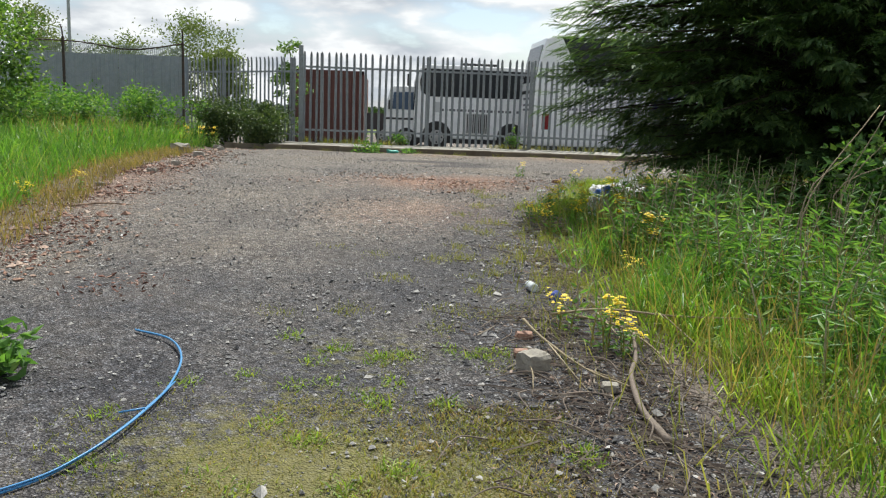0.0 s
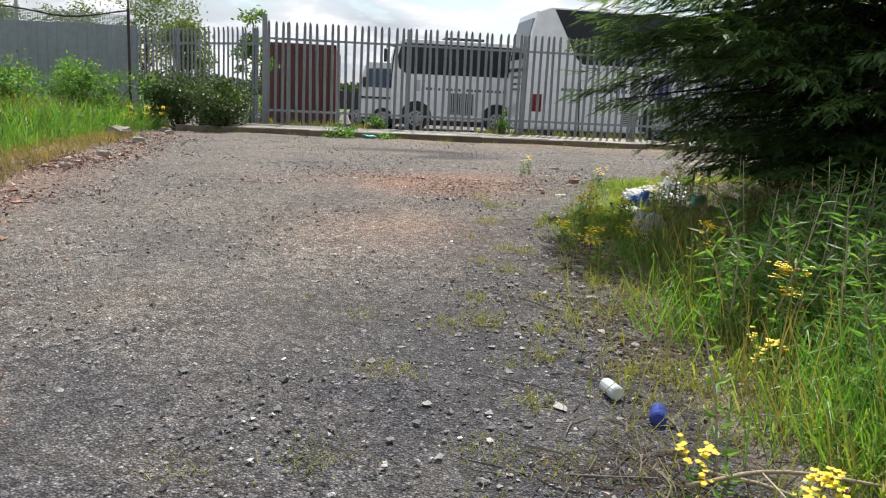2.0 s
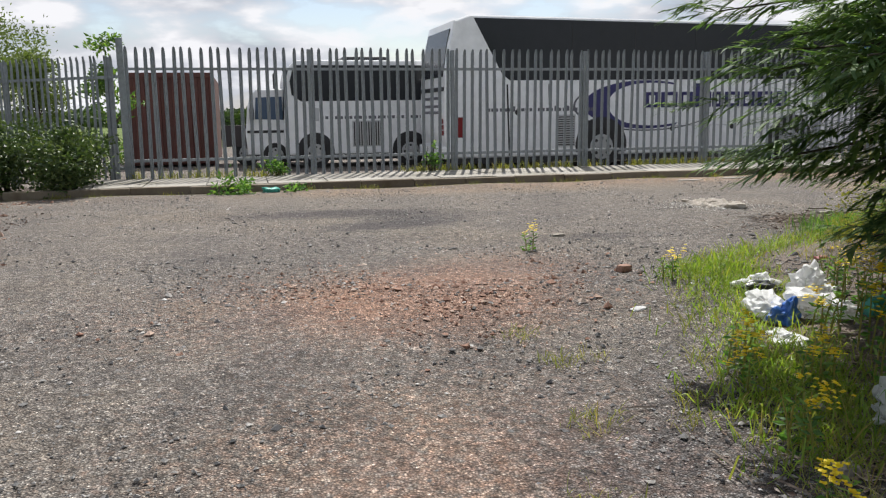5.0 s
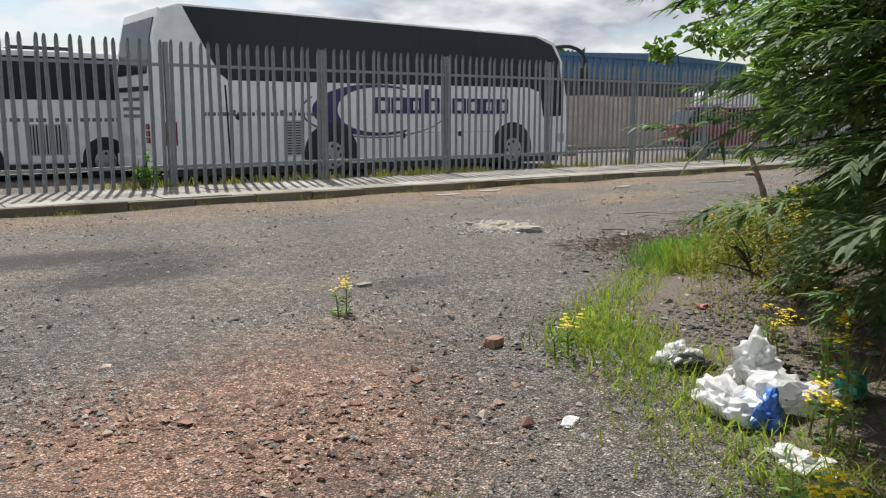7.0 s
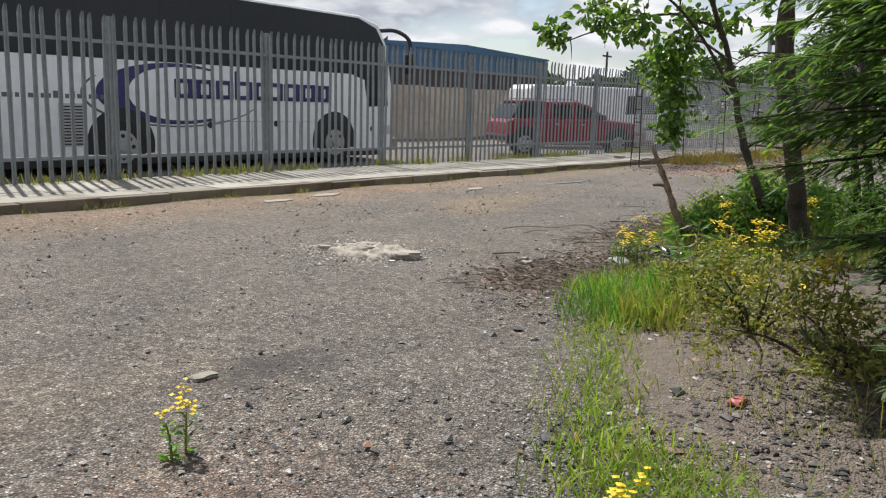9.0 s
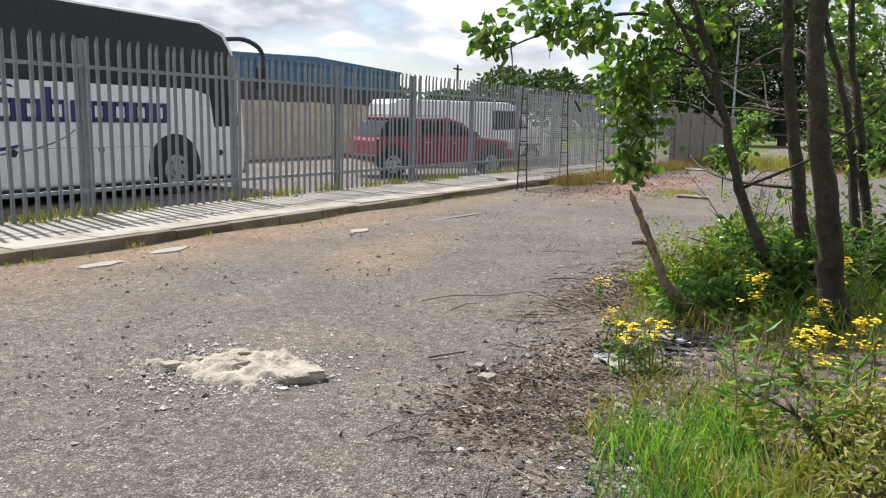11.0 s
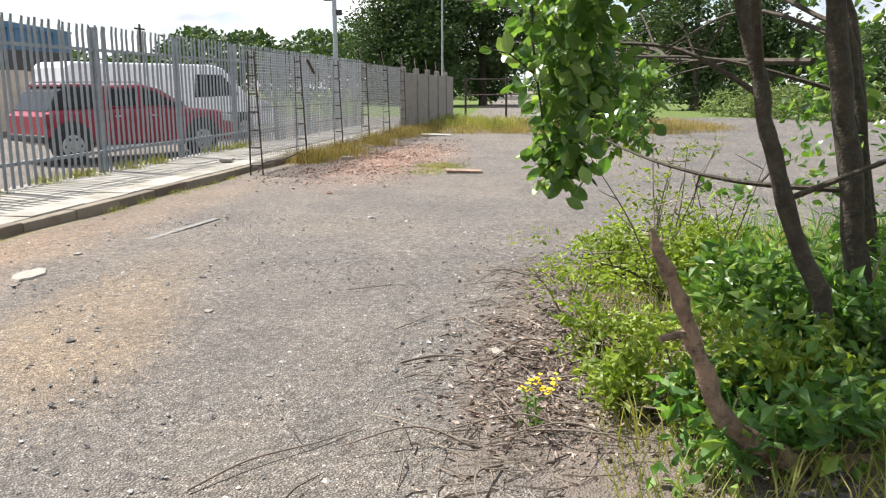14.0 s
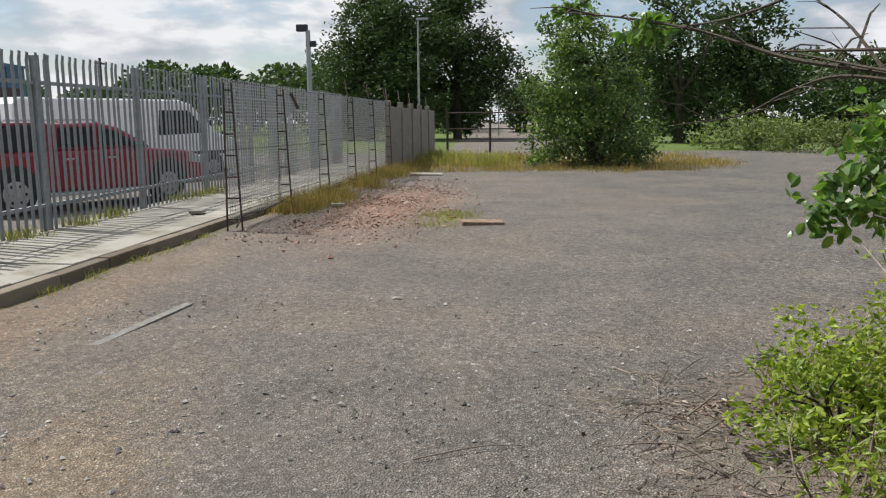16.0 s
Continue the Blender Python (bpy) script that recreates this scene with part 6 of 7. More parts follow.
x, y = inside_right(13000, 1.8, 8.6, 0.3, 3.6)
k = ((y > 4.7) & (x > right_edge(y) + 0.75)) | (x > 1.75)
x, y = x[k], y[k]
d = right_depth(x, y)
grass_patch("verge_grass", x, y, RNG.uniform(0.2, 0.5, len(x)) * (0.5 + 0.6 * np.clip(d, 0, 1.4)), M_GRASS, "long lush green grass on the verge", 0.0065, 0.25, 0.8)
x, y = inside_right(9000, 2.0, 8.6, -0.15, 1.6)
k = (x > right_edge(y) + 0.6) | (RNG.uniform(0, 1, len(x)) < 0.2)
x, y = x[k], y[k]
grass_patch("verge_grass", x, y, RNG.uniform(0.08, 0.34, len(x)), M_GRASS_OLIVE, "thin olive and reddish grass along the verge edge", 0.005, 0.3, 0.6)
x, y = inside_right(2800, 2.0, 8.6, 0.5, 3.0)
grass_patch("verge_grass", x, y, RNG.uniform(0.3, 0.75, len(x)), M_GRASS_DRY, "dry seed stalks above the verge grass", 0.004, 0.2, 0.35)
y = np.concatenate([RNG.uniform(8.2, 12.4, 3000), RNG.normal(8.9, 0.35, 1300), RNG.normal(10.9, 0.5, 1200)])
x = right_edge(y) + RNG.normal(0.2, 0.22, len(y))
grass_patch("verge_grass", x, y, RNG.uniform(0.04, 0.19, len(x)), M_GRASS_LIME, "lime-green grass fringe round the litter", 0.006, 0.4, 0.7)
x, y = inside_right(1300, 8.2, 12.6, -0.3, 0.7)
grass_patch("verge_grass", x, y, RNG.uniform(0.03, 0.2, len(x)), M_GRASS_OLIVE, "yellowing thin grass round the litter", 0.005, 0.45, 0.6)
x, y = tufted(2600, 1.6, 2.4, 2.2, 5.4, 40, 0.12)
grass_patch("verge_grass", x, y, RNG.uniform(0.08, 0.34, len(x)), M_GRASS_LIME, "bright lime grass in front of the scrub", 0.007, 0.35, 0.7)
x, y = tufted(3800, 1.7, 3.6, 4.4, 7.2, 40, 0.16)
grass_patch("verge_grass", x, y, RNG.uniform(0.25, 0.62, len(x)), M_GRASS, "tall bright grass in the verge", 0.006, 0.3, 0.8)
x, y = inside_right(2600, 8.8, 12.6, 1.0, 3.2)
grass_patch("verge_grass", x, y, RNG.uniform(0.05, 0.25, len(x)), M_GRASS_OLIVE, "thin olive grass in the stony verge", 0.004, 0.35, 0.5)
x, y = tufted(1500, 5.6, 7.4, 12.2, 13.0, 30, 0.07)
grass_patch("verge_grass", x, y, RNG.uniform(0.04, 0.2, len(x)), M_GRASS_OLIVE, "small weed tufts among the debris", 0.006, 0.5, 0.6)
x, y = tufted(600, 5.35, 5.9, 12.3, 12.75, 5, 0.11)
grass_patch("verge_grass", x, y, RNG.uniform(0.08, 0.3, len(x)), M_GRASS, "lush tuft of green grass at the verge corner", 0.007, 0.25, 0.6)
x, y = tufted(800, 5.0, 5.7, 12.1, 12.6, 6, 0.12)
grass_patch("verge_grass", x, y, RNG.uniform(0.08, 0.36, len(x)), M_GRASS, "lush tuft of green grass at the verge corner", 0.005, 0.25, 0.6)
x, y = tufted(500, 5.0, 5.6, 12.0, 12.5, 6, 0.1)
grass_patch("verge_grass", x, y, RNG.uniform(0.1, 0.34, len(x)), M_GRASS_OLIVE, "upright green grass beside the spoil", 0.008, 0.22, 0.6)
x = RNG.uniform(6.5, 13.5, 9000)
y = verge_top(x) - RNG.uniform(0.1, 2.6, len(x)) ** 1.0
k = (right_depth(x, y) > 0.5) & (x > 7.4)
grass_patch("verge_grass", x[k], y[k], RNG.uniform(0.08, 0.35, k.sum()), M_GRASS_OLIVE, "patchy grass under the trees", 0.006, 0.35, 0.7)
x = RNG.uniform(7.5, 16.5, 8000)
y = RNG.uniform(4, 12.6, len(x))
k = right_depth(x, y) > 0.6
grass_patch("verge_grass", x[k], y[k], RNG.uniform(0.2, 0.6, k.sum()), M_GRASS, "long green grass behind the trees", 0.01, 0.3, 0.7)

y = RNG.uniform(4, 19.4, 34000)
x = left_edge(y) - RNG.uniform(0.15, 1.0, len(y)) ** 1.4 * 6.5
d = left_edge(y) - x
grass_patch("bank_grass", x, y, RNG.uniform(0.15, 0.42, len(y)) * (0.35 + 0.6 * np.clip(d / 1.5, 0, 1)) * 1.75, M_GRASS, "long green grass on the bank", 0.009, 0.28, 0.7)
y = RNG.uniform(3, 17.0, 11000)
x = left_edge(y) - RNG.uniform(-0.15, 1.5, len(y))
grass_patch("bank_grass", x, y, RNG.uniform(0.06, 0.28, len(y)), M_GRASS_DRY, "dry orange grass at the foot of the bank", 0.006, 0.3, 0.6)
y = RNG.uniform(12, 20.4, 9000)
x = left_edge(y) - RNG.uniform(0.7, 5.5, len(y))
grass_patch("bank_grass", x, y, RNG.uniform(0.3, 0.85, len(y)), M_GRASS, "tall rank green weeds on the bank", 0.014, 0.3, 0.7)
y = RNG.uniform(13, 20, 1500)
x = left_edge(y) - RNG.uniform(1.0, 5, len(y))
grass_patch("bank_grass", x, y, RNG.uniform(0.5, 1.0, len(y)), M_GRASS_DRY, "tall dry stalks on the bank", 0.006, 0.25, 0.4)

x, y = tufted(6500, 20.5, 33, 18.3, 18.9, 22, 0.26)
grass_patch("dry_grass", x, y, RNG.uniform(0.12, 0.5, len(x)), M_GRASS_DRY, "dry orange grass along the foot of the mesh fence", 0.008, 0.25, 0.6)
x, y = tufted(9000, 32.5, 41, 8.5, 18.8, 60, 0.4)
grass_patch("dry_grass", x, y, RNG.uniform(0.1, 0.4, len(x)), M_GRASS_DRY, "dry orange grass across the end of the lot", 0.012, 0.3, 0.6)
x, y = tufted(8000, 30.8, 34.5, 10.2, 18.6, 90, 0.32)
grass_patch("dry_grass", x, y, RNG.uniform(0.06, 0.3, len(x)), M_GRASS_DRY, "dry yellow grass growing through the tarmac", 0.01, 0.3, 0.6)
x, y = tufted(2500, 33.5, 41, 15.5, 18.8, 14, 0.35)
grass_patch("dry_grass", x, y, RNG.uniform(0.2, 0.7, len(x)), M_GRASS_OLIVE, "green weeds at the end of the fence", 0.014, 0.3, 0.6)
x, y = tufted(1500, 18.6, 20.6, 15.6, 16.3, 12, 0.2)
grass_patch("dry_grass", x, y, RNG.uniform(0.03, 0.1, len(x)), M_GRASS_OLIVE, "low mossy grass on the tarmac", 0.006, 0.4, 0.4)
x, y = tufted(3200, -2.3, 23.5, 21.0, 21.2, 60, 0.12)
grass_patch("fence_weeds", x, y, RNG.uniform(0.06, 0.26, len(x)), M_GRASS_OLIVE, "weeds growing along the foot of the palisade", 0.008, 0.35, 0.6, -0.12)
x, y = tufted(1400, -3.5, 18.0, 19.05, 19.14, 45, 0.07)
grass_patch("kerb_weeds", x, y, RNG.uniform(0.03, 0.14, len(x)), M_GRASS_OLIVE, "sparse weeds along the kerb", 0.006, 0.4, 0.6)
x, y = tufted(9000, -1.3, 0.75, 1.9, 3.15, 60, 0.08)
grass_patch("moss_grass", x, y, RNG.uniform(0.012, 0.05, len(x)), M_GRASS_DRY, "short dry yellow grass on the drive", 0.004, 0.7, 0.6)
x, y = tufted(11000, -1.3, 0.75, 1.9, 3.15, 80, 0.09)
grass_patch("moss_grass", x, y, RNG.uniform(0.01, 0.06, len(x)), M_GRASS_OLIVE, "short yellowish grass and moss on the drive", 0.004, 0.6, 0.6)
x, y = tufted(2600, -1.2, 0.9, 2.0, 4.4, 34, 0.04)
grass_patch("moss_grass", x, y, RNG.uniform(0.02, 0.075, len(x)), M_GRASS_LIME, "small lime-green tufts in the gravel", 0.006, 0.8, 0.6)
x, y = tufted(1800, -0.8, 1.0, 3.0, 6.5, 22, 0.07)
grass_patch("moss_grass", x, y, RNG.uniform(0.02, 0.07, len(x)), M_GRASS_OLIVE, "small grass tufts in the gravel", 0.004, 0.6, 0.6)
x, y = tufted(1200, 0.6, 1.7, 5.5, 10.5, 22, 0.06)
grass_patch("moss_grass", x, y, RNG.uniform(0.03, 0.12, len(x)), M_GRASS_OLIVE, "small weed tufts at the gravel edge", 0.004, 0.5, 0.6)

# ---- stones, twigs and litter on the ground ----
RNG = np.random.default_rng(25)
x, y = RNG.uniform(2.9, 5.3, 1500), RNG.uniform(10.2, 12.4, 1500)
k = right_depth(x, y) > 0.2
pebbles("charred_debris", x[k], y[k], RNG.gamma(1.6, 0.008, k.sum()) + 0.006, M_LITTER, "burnt debris and stones in the bare verge")
x, y = RNG.normal(3.75, 0.55, 2600), RNG.normal(11.1, 0.55, 2600)
k = right_depth(x, y) > 0.3
pebbles("charred_debris", x[k], y[k], RNG.gamma(1.5, 0.009, k.sum()) + 0.006, M_CHAR, "dark charred debris in the bare verge", 0.4)
x, y = np.concatenate([RNG.normal(7.3, 0.35, 700), RNG.normal(6.3, 0.6, 2200)]), np.concatenate([RNG.normal(12.95, 0.25, 700), RNG.normal(12.7, 0.35, 2200)])
pebbles("charred_debris", x, y, RNG.gamma(1.6, 0.012, len(x)) + 0.008, M_CHAR, "dark debris among the weeds under the limb", 0.4)
y = RNG.uniform(1.4, 13, 17000)
x = left_edge(y) + (right_edge(y) - left_edge(y)) * RNG.uniform(0, 1, len(y))
pebbles("chippings", x, y, RNG.gamma(2.0, 0.0055, len(y)) + 0.006, M_PEBBLE, "loose grey stone chippings on the drive")
x, y = RNG.uniform(-3.5, 14, 14000), RNG.uniform(11, 18.9, 14000)
k = right_depth(x, y) < 0.1
pebbles("chippings", x[k], y[k], RNG.gamma(2.0, 0.006, k.sum()) + 0.006, M_PEBBLE, "loose grey stone chippings on the lot")
x, y = RNG.normal(0.8, 0.75, 1500), RNG.normal(11.2, 0.6, 1500)
pebbles("brick_bits", x, y, RNG.gamma(2.0, 0.008, 1500) + 0.008, M_BRICKBIT, "crushed red brick fragments")
y = RNG.uniform(2.0, 13.4, 3600)
x = right_edge(y) + RNG.normal(0.12, 0.38, len(y))
pebbles("verge_stones", x, y, RNG.gamma(1.8, 0.008, len(y)) + 0.008, M_PEBBLE, "stones and rubble along the verge")
y = RNG.uniform(5, 18.8, 1500)
x = left_edge(y) + RNG.normal(0.2, 0.4, len(y))
pebbles("verge_stones", x, y, RNG.gamma(1.8, 0.016, len(y)) + 0.01, M_BRICKBIT, "reddish rubble at the foot of the bank")
x, y = RNG.normal(22.5, 2.4, 1600), RNG.normal(17.3, 0.7, 1600)
k = y < 18.9
pebbles("brick_bits", x[k], y[k], RNG.gamma(2.0, 0.014, k.sum()) + 0.01, M_BRICKBIT, "reddish brick rubble by the mesh fence")

x, y = RNG.normal(1.1, 0.3, 1500), RNG.uniform(2.2, 4.7, 1500)
twigs("twigs", x, y, RNG.gamma(2.0, 0.05, 1500), RNG.uniform(0.001, 0.004, 1500), M_TWIG, "dead twigs and stalks matted at the verge edge")
b = np.stack([x + 0.05, y, gz(x + 0.05, y) + 0.004], 1)
L = RNG.uniform(0.015, 0.05, 1500)
tagged(link("leaf_litter", np_mesh("leaf_litter", *leaves(b, unit(RNG.normal(size=(1500, 3)) * np.array([1, 1, 0.15])), L, L * 0.5)), M_LITTER), "brown dead leaves at the verge edge", "leaf litter", "", "stuff")
y = RNG.uniform(4.6, 9.6, 3400)
x = right_edge(y) + RNG.normal(0.38, 0.25, 3400)
b = np.stack([x, y, gz(x, y) + 0.004], 1)
L = RNG.uniform(0.015, 0.05, 3400)
tagged(link("leaf_litter", np_mesh("leaf_litter", *leaves(b, unit(RNG.normal(size=(3400, 3)) * np.array([1, 1, 0.2])), L, L * 0.5)), M_LITTER), "brown dead leaves among the verge stones", "leaf litter", "", "stuff")
x, y = x[:2200] + 0.05, y[:2200]
twigs("twigs", x, y, RNG.gamma(2.0, 0.045, 2200), RNG.uniform(0.001, 0.003, 2200), M_STRAW, "straw and dry stalks among the verge stones")
k = RNG.integers(0, 60, 2600)
x = (right_edge(y[:60]) + RNG.normal(0.35, 0.3, 60))[k] + RNG.normal(0, 0.05, 2600)
y = y[:60][k] + RNG.normal(0, 0.05, 2600)
grass_patch("verge_grass", x, y, RNG.uniform(0.03, 0.16, 2600), M_GRASS_OLIVE, "small weed tufts among the verge stones", 0.005, 0.5, 0.6)
y = RNG.uniform(2.2, 9.5, 420)
x = right_edge(y) + RNG.normal(0.1, 0.3, len(y))
twigs("twigs", x, y, RNG.gamma(2.0, 0.07, len(y)), RNG.uniform(0.0015, 0.005, len(y)), M_TWIG, "dry twigs scattered along the verge")
x = np.concatenate([RNG.normal(5.95, 0.5, 900), RNG.uniform(7.2, 12, 1100)])
y = np.concatenate([RNG.normal(13.3, 0.28, 900), verge_top(x[900:]) + RNG.normal(-0.12, 0.26, 1100)])
twigs("twigs", x, y, RNG.gamma(2.0, 0.055, len(y)), RNG.uniform(0.001, 0.004, len(y)), M_TWIG, "brown dead twigs and bark along the lot edge")
n = 7200
x = np.concatenate([RNG.normal(5.95, 0.5, 2600), RNG.uniform(6.8, 11.5, 4600)])
y = np.concatenate([RNG.normal(13.3, 0.3, 2600), verge_top(x[2600:]) + RNG.normal(-0.3, 0.26, 4600)])
b = np.stack([x, y, gz(x, y) + 0.004], 1)
h = RNG.normal(size=(n, 3)) * np.array([1, 1, 0.15])
L = RNG.uniform(0.02, 0.055, n)
tagged(link("leaf_litter", np_mesh("leaf_litter", *leaves(b, unit(h), L, L * 0.5)), M_LITTER), "dead brown leaf litter under the trees", "leaf litter", "", "stuff")
x, y = RNG.uniform(17, 28, 3200), RNG.normal(17.6, 0.7, 3200)
k = (y < 18.85) & (y > 15.8)
b = np.stack([x[k], y[k], gz(x[k], y[k]) + 0.006], 1)
h = RNG.normal(size=(len(b), 3)) * np.array([1, 1, 0.25])
L = RNG.uniform(0.02, 0.065, len(b))
tagged(link("leaf_litter", np_mesh("leaf_litter", *leaves(b, unit(h), L, L * 0.5)), M_LITTER), "dead brown plant litter by the mesh fence", "leaf litter", "", "stuff")
n = 3600
y = RNG.uniform(5.5, 12.5, n)
x = left_edge(y) + RNG.normal(0.12, 0.32, n)
x[:350], y[:350] = RNG.normal(-1.75, 0.16, 350), RNG.normal(5.0, 0.22, 350)
b = np.stack([x, y, gz(x, y) + 0.004], 1)
L = RNG.uniform(0.02, 0.06, n)
tagged(link("leaf_litter", np_mesh("leaf_litter", *leaves(b, unit(RNG.normal(size=(n, 3)) * np.array([1, 1, 0.2])), L, L * 0.4)), M_REDLITTER), "red-brown dead plant litter along the drive", "leaf litter", "", "stuff")
y = RNG.uniform(8, 17.5, 2200)
x = left_edge(y) + RNG.normal(0.35, 0.45, 2200)
b = np.stack([x, y, gz(x, y) + 0.004], 1)
h = RNG.normal(size=(2200, 3)) * np.array([1, 1, 0.15])
L = RNG.uniform(0.02, 0.055, 2200)
tagged(link("leaf_litter", np_mesh("leaf_litter", *leaves(b, unit(h), L, L * 0.5)), M_LITTER), "reddish dead plant litter beside the bank", "leaf litter", "", "stuff")


def stick(label, pts, r, mat, name="branch", forks=()):
    """A fallen branch; heights in pts are above the ground."""
    P = [(a, b, gz1(a, b) + c) for a, b, c in pts]
    bm = bmesh.new()
    sp = spline(P, 5)
    tube(bm, sp, [r * (1 - 0.55 * i / (len(sp) - 1)) for i in range(len(sp))], 7)
    for i, e in forks:
        e = (e[0], e[1], gz1(e[0], e[1]) + e[2])
        tube(bm, [sp[i], e], [r * 0.5, r * 0.2], 5)
    for v in bm.verts:
        v.co += Vector(noise.noise_vector(v.co * 20)) * r * 0.25
    ob = link(name, to_mesh(name, bm), mat, True)
    return tagged(ob, label, "branch")


stick("crooked dead branch lying on the verge", [(1.17, 2.76, 0.03), (1.15, 3.08, 0.03), (1.2, 3.44, 0.05), (1.3, 3.7, 0.06), (1.36, 3.96, 0.1)], 0.019, M_TWIG)
stick("thin pale dead branch lying across the verge", [(0.78, 4.2, 0.1), (0.85, 4.02, 0.06), (1.0, 3.58, 0.04), (1.2, 3.33, 0.03)], 0.009, M_STRAW, "branch", ((6, (0.98, 3.2, 0.01)), (10, (1.25, 3.35, 0.02))))
stick("long straight dead stem in the grass", [(0.95, 4.25, 0.12), (1.3, 4.3, 0.14), (1.7, 4.15, 0.14), (2.3, 3.9, 0.16)], 0.009, M_STRAW, "branch", ((4, (1.35, 3.5, 0.02)), (9, (1.75, 3.35, 0.02))))
stick("thin twig bent on the gravel", [(0.68, 3.75, 0.01), (0.72, 3.55, 0.05), (0.7, 3.35, 0.01)], 0.006, M_STRAW)
stick("grey dead branch lying over the gravel edge", [(1.1, 4.45, 0.06), (1.35, 4.3, 0.05), (1.45, 3.9, 0.05), (1.47, 3.5, 0.02)], 0.009, M_STRAW, "branch", ((6, (1.7, 3.7, 0.02)),))
stick("thin grey twig on the gravel", [(0.55, 3.0, 0.01), (0.75, 2.95, 0.03), (0.95, 2.75, 0.01)], 0.005, M_TWIG, "twig")
stick("thin grey twig on the gravel", [(0.8, 3.3, 0.01), (0.98, 3.28, 0.03), (1.15, 3.2, 0.01)], 0.006, M_TWIG, "twig")
for k in range(22):
    a, b_, g = RNG.normal(1.05, 0.28), RNG.uniform(2.3, 4.6), RNG.uniform(0, 6.28)
    stick("thin dead twig in the verge litter", [(a, b_, 0.01), (a + 0.14 * math.cos(g), b_ + 0.14 * math.sin(g), 0.04), (a + 0.32 * math.cos(g + 0.4), b_ + 0.32 * math.sin(g + 0.4), 0.015)], 0.0045, M_TWIG, "twig")
stick("thin forked twig lying on the tarmac", [(7.62, 15.1, 0.01), (7.85, 14.95, 0.03), (8.05, 14.75, 0.02), (8.25, 14.6, 0.01)], 0.005, M_TWIG, "twig", ((9, (8.12, 14.95, 0.16)),))
stick("dark twig on the tarmac", [(6.3, 14.25, 0.01), (6.45, 14.15, 0.015), (6.55, 14.12, 0.01)], 0.009, M_TWIG, "twig")
stick("thin twig on the tarmac", [(9.7, 14.75, 0.01), (9.95, 14.6, 0.02), (10.2, 14.5, 0.01)], 0.004, M_TWIG, "twig")
stick("thin twig on the tarmac", [(9.1, 14.6, 0.01), (9.2, 14.45, 0.02), (9.25, 14.3, 0.01)], 0.008, M_TWIG, "twig")
stick("thin twig on the tarmac", [(10.6, 15.3, 0.01), (10.75, 15.0, 0.02), (10.8, 14.8, 0.01)], 0.004, M_TWIG, "twig")
stick("dead stick on the reddish litter", [(-3.3, 8.0, 0.02), (-3.0, 8.2, 0.03), (-2.7, 8.25, 0.01)], 0.012, M_DEADWOOD, "twig")
for k in range(28):
    a = RNG.uniform(7.9, 11.6)
    b_ = verge_top(a) + RNG.uniform(-0.6, 0.05)
    g = RNG.uniform(0, 6.28)
    stick("dead twiggy branch on the lot edge", [(a, b_, 0.02), (a + 0.25 * math.cos(g), b_ + 0.25 * math.sin(g), 0.09), (a + 0.55 * math.cos(g + 0.3), b_ + 0.55 * math.sin(g + 0.3), 0.05)], 0.006, M_TWIG, "branch", ((3, (a + 0.3 * math.cos(g + 1), b_ + 0.3 * math.sin(g + 1), 0.12)), (6, (a + 0.5 * math.cos(g - .6), b_ + 0.5 * math.sin(g - .6), 0.05))))
# dry stems over the right verge
for k in range(14):
    a, b_ = RNG.uniform(2.5, 3.3), RNG.uniform(3.6, 4.8)
    stick("tall dry bleached stem leaning in the scrub", [(a, b_, 0.0), (a + RNG.normal() * 0.15, b_ + RNG.normal() * 0.1, 0.7), (a + RNG.uniform(0.1, 0.6), b_ + RNG.normal() * 0.2, RNG.uniform(0.9, 1.35))], 0.006, M_STRAW, "dry_stem")


def lump(name, label, category, place, size, mat, seed, rough=0.25, cuts=3, rz=0.0, flat_base=True):
    bm = bmesh.new()
    bmesh.ops.create_cube(bm, size=1)
    bmesh.ops.subdivide_edges(bm, edges=bm.edges[:], cuts=cuts, use_grid_fill=True)
    for v in bm.verts:
        d = v.co.normalized() * 0.55
        v.co = v.co.lerp(d, 0.35 if rough < 0.3 else 0.15) + Vector(noise.noise_vector(v.co * 2.6 + Vector((seed, 0, 0)))) * rough + Vector(noise.noise_vector(v.co * 7 + Vector((0, seed, 0)))) * rough * (0.35 if rough < 0.3 else 0.5)
        v.co = Vector((v.co.x * size[0], v.co.y * size[1], (v.co.z + 0.42) * size[2]))
    ob = link(name, to_mesh(name, bm), mat, rough > 0.3)
    x, y = place
    ob.matrix_basis = pose(x, y, gz1(x, y) - 0.005, 0, 0, rz)
    return tagged(ob, label, category)


lump("concrete_block", "broken grey concrete block at the gravel edge", "block", (0.75, 3.64), (0.145, 0.125, 0.115), M_STONE, 3.1, 0.12, 3, 25)
lump("stone", "pale round stone beside the branches", "stone", (1.08, 3.38), (0.08, 0.07, 0.05), M_STONE, 1.1, 0.15)
lump("brick_fragment", "red brick fragment on the gravel", "brick", (0.78, 4.15), (0.1, 0.07, 0.05), M_BRICKBIT, 2.2, 0.12)
lump("brick_fragment", "red brick fragment on the gravel", "brick", (0.72, 3.85), (0.08, 0.06, 0.05), M_BRICKBIT, 5.2, 0.12)
lump("brick_fragment", "red brick fragment on the gravel", "brick", (2.41, 11.38), (0.11, 0.075, 0.06), M_BRICKBIT, 6.2, 0.12, 3, 20)
lump("stone", "dark flat stone on the tarmac", "stone", (2.6, 13.2), (0.13, 0.07, 0.03), M_STONE, 8.2, 0.15)
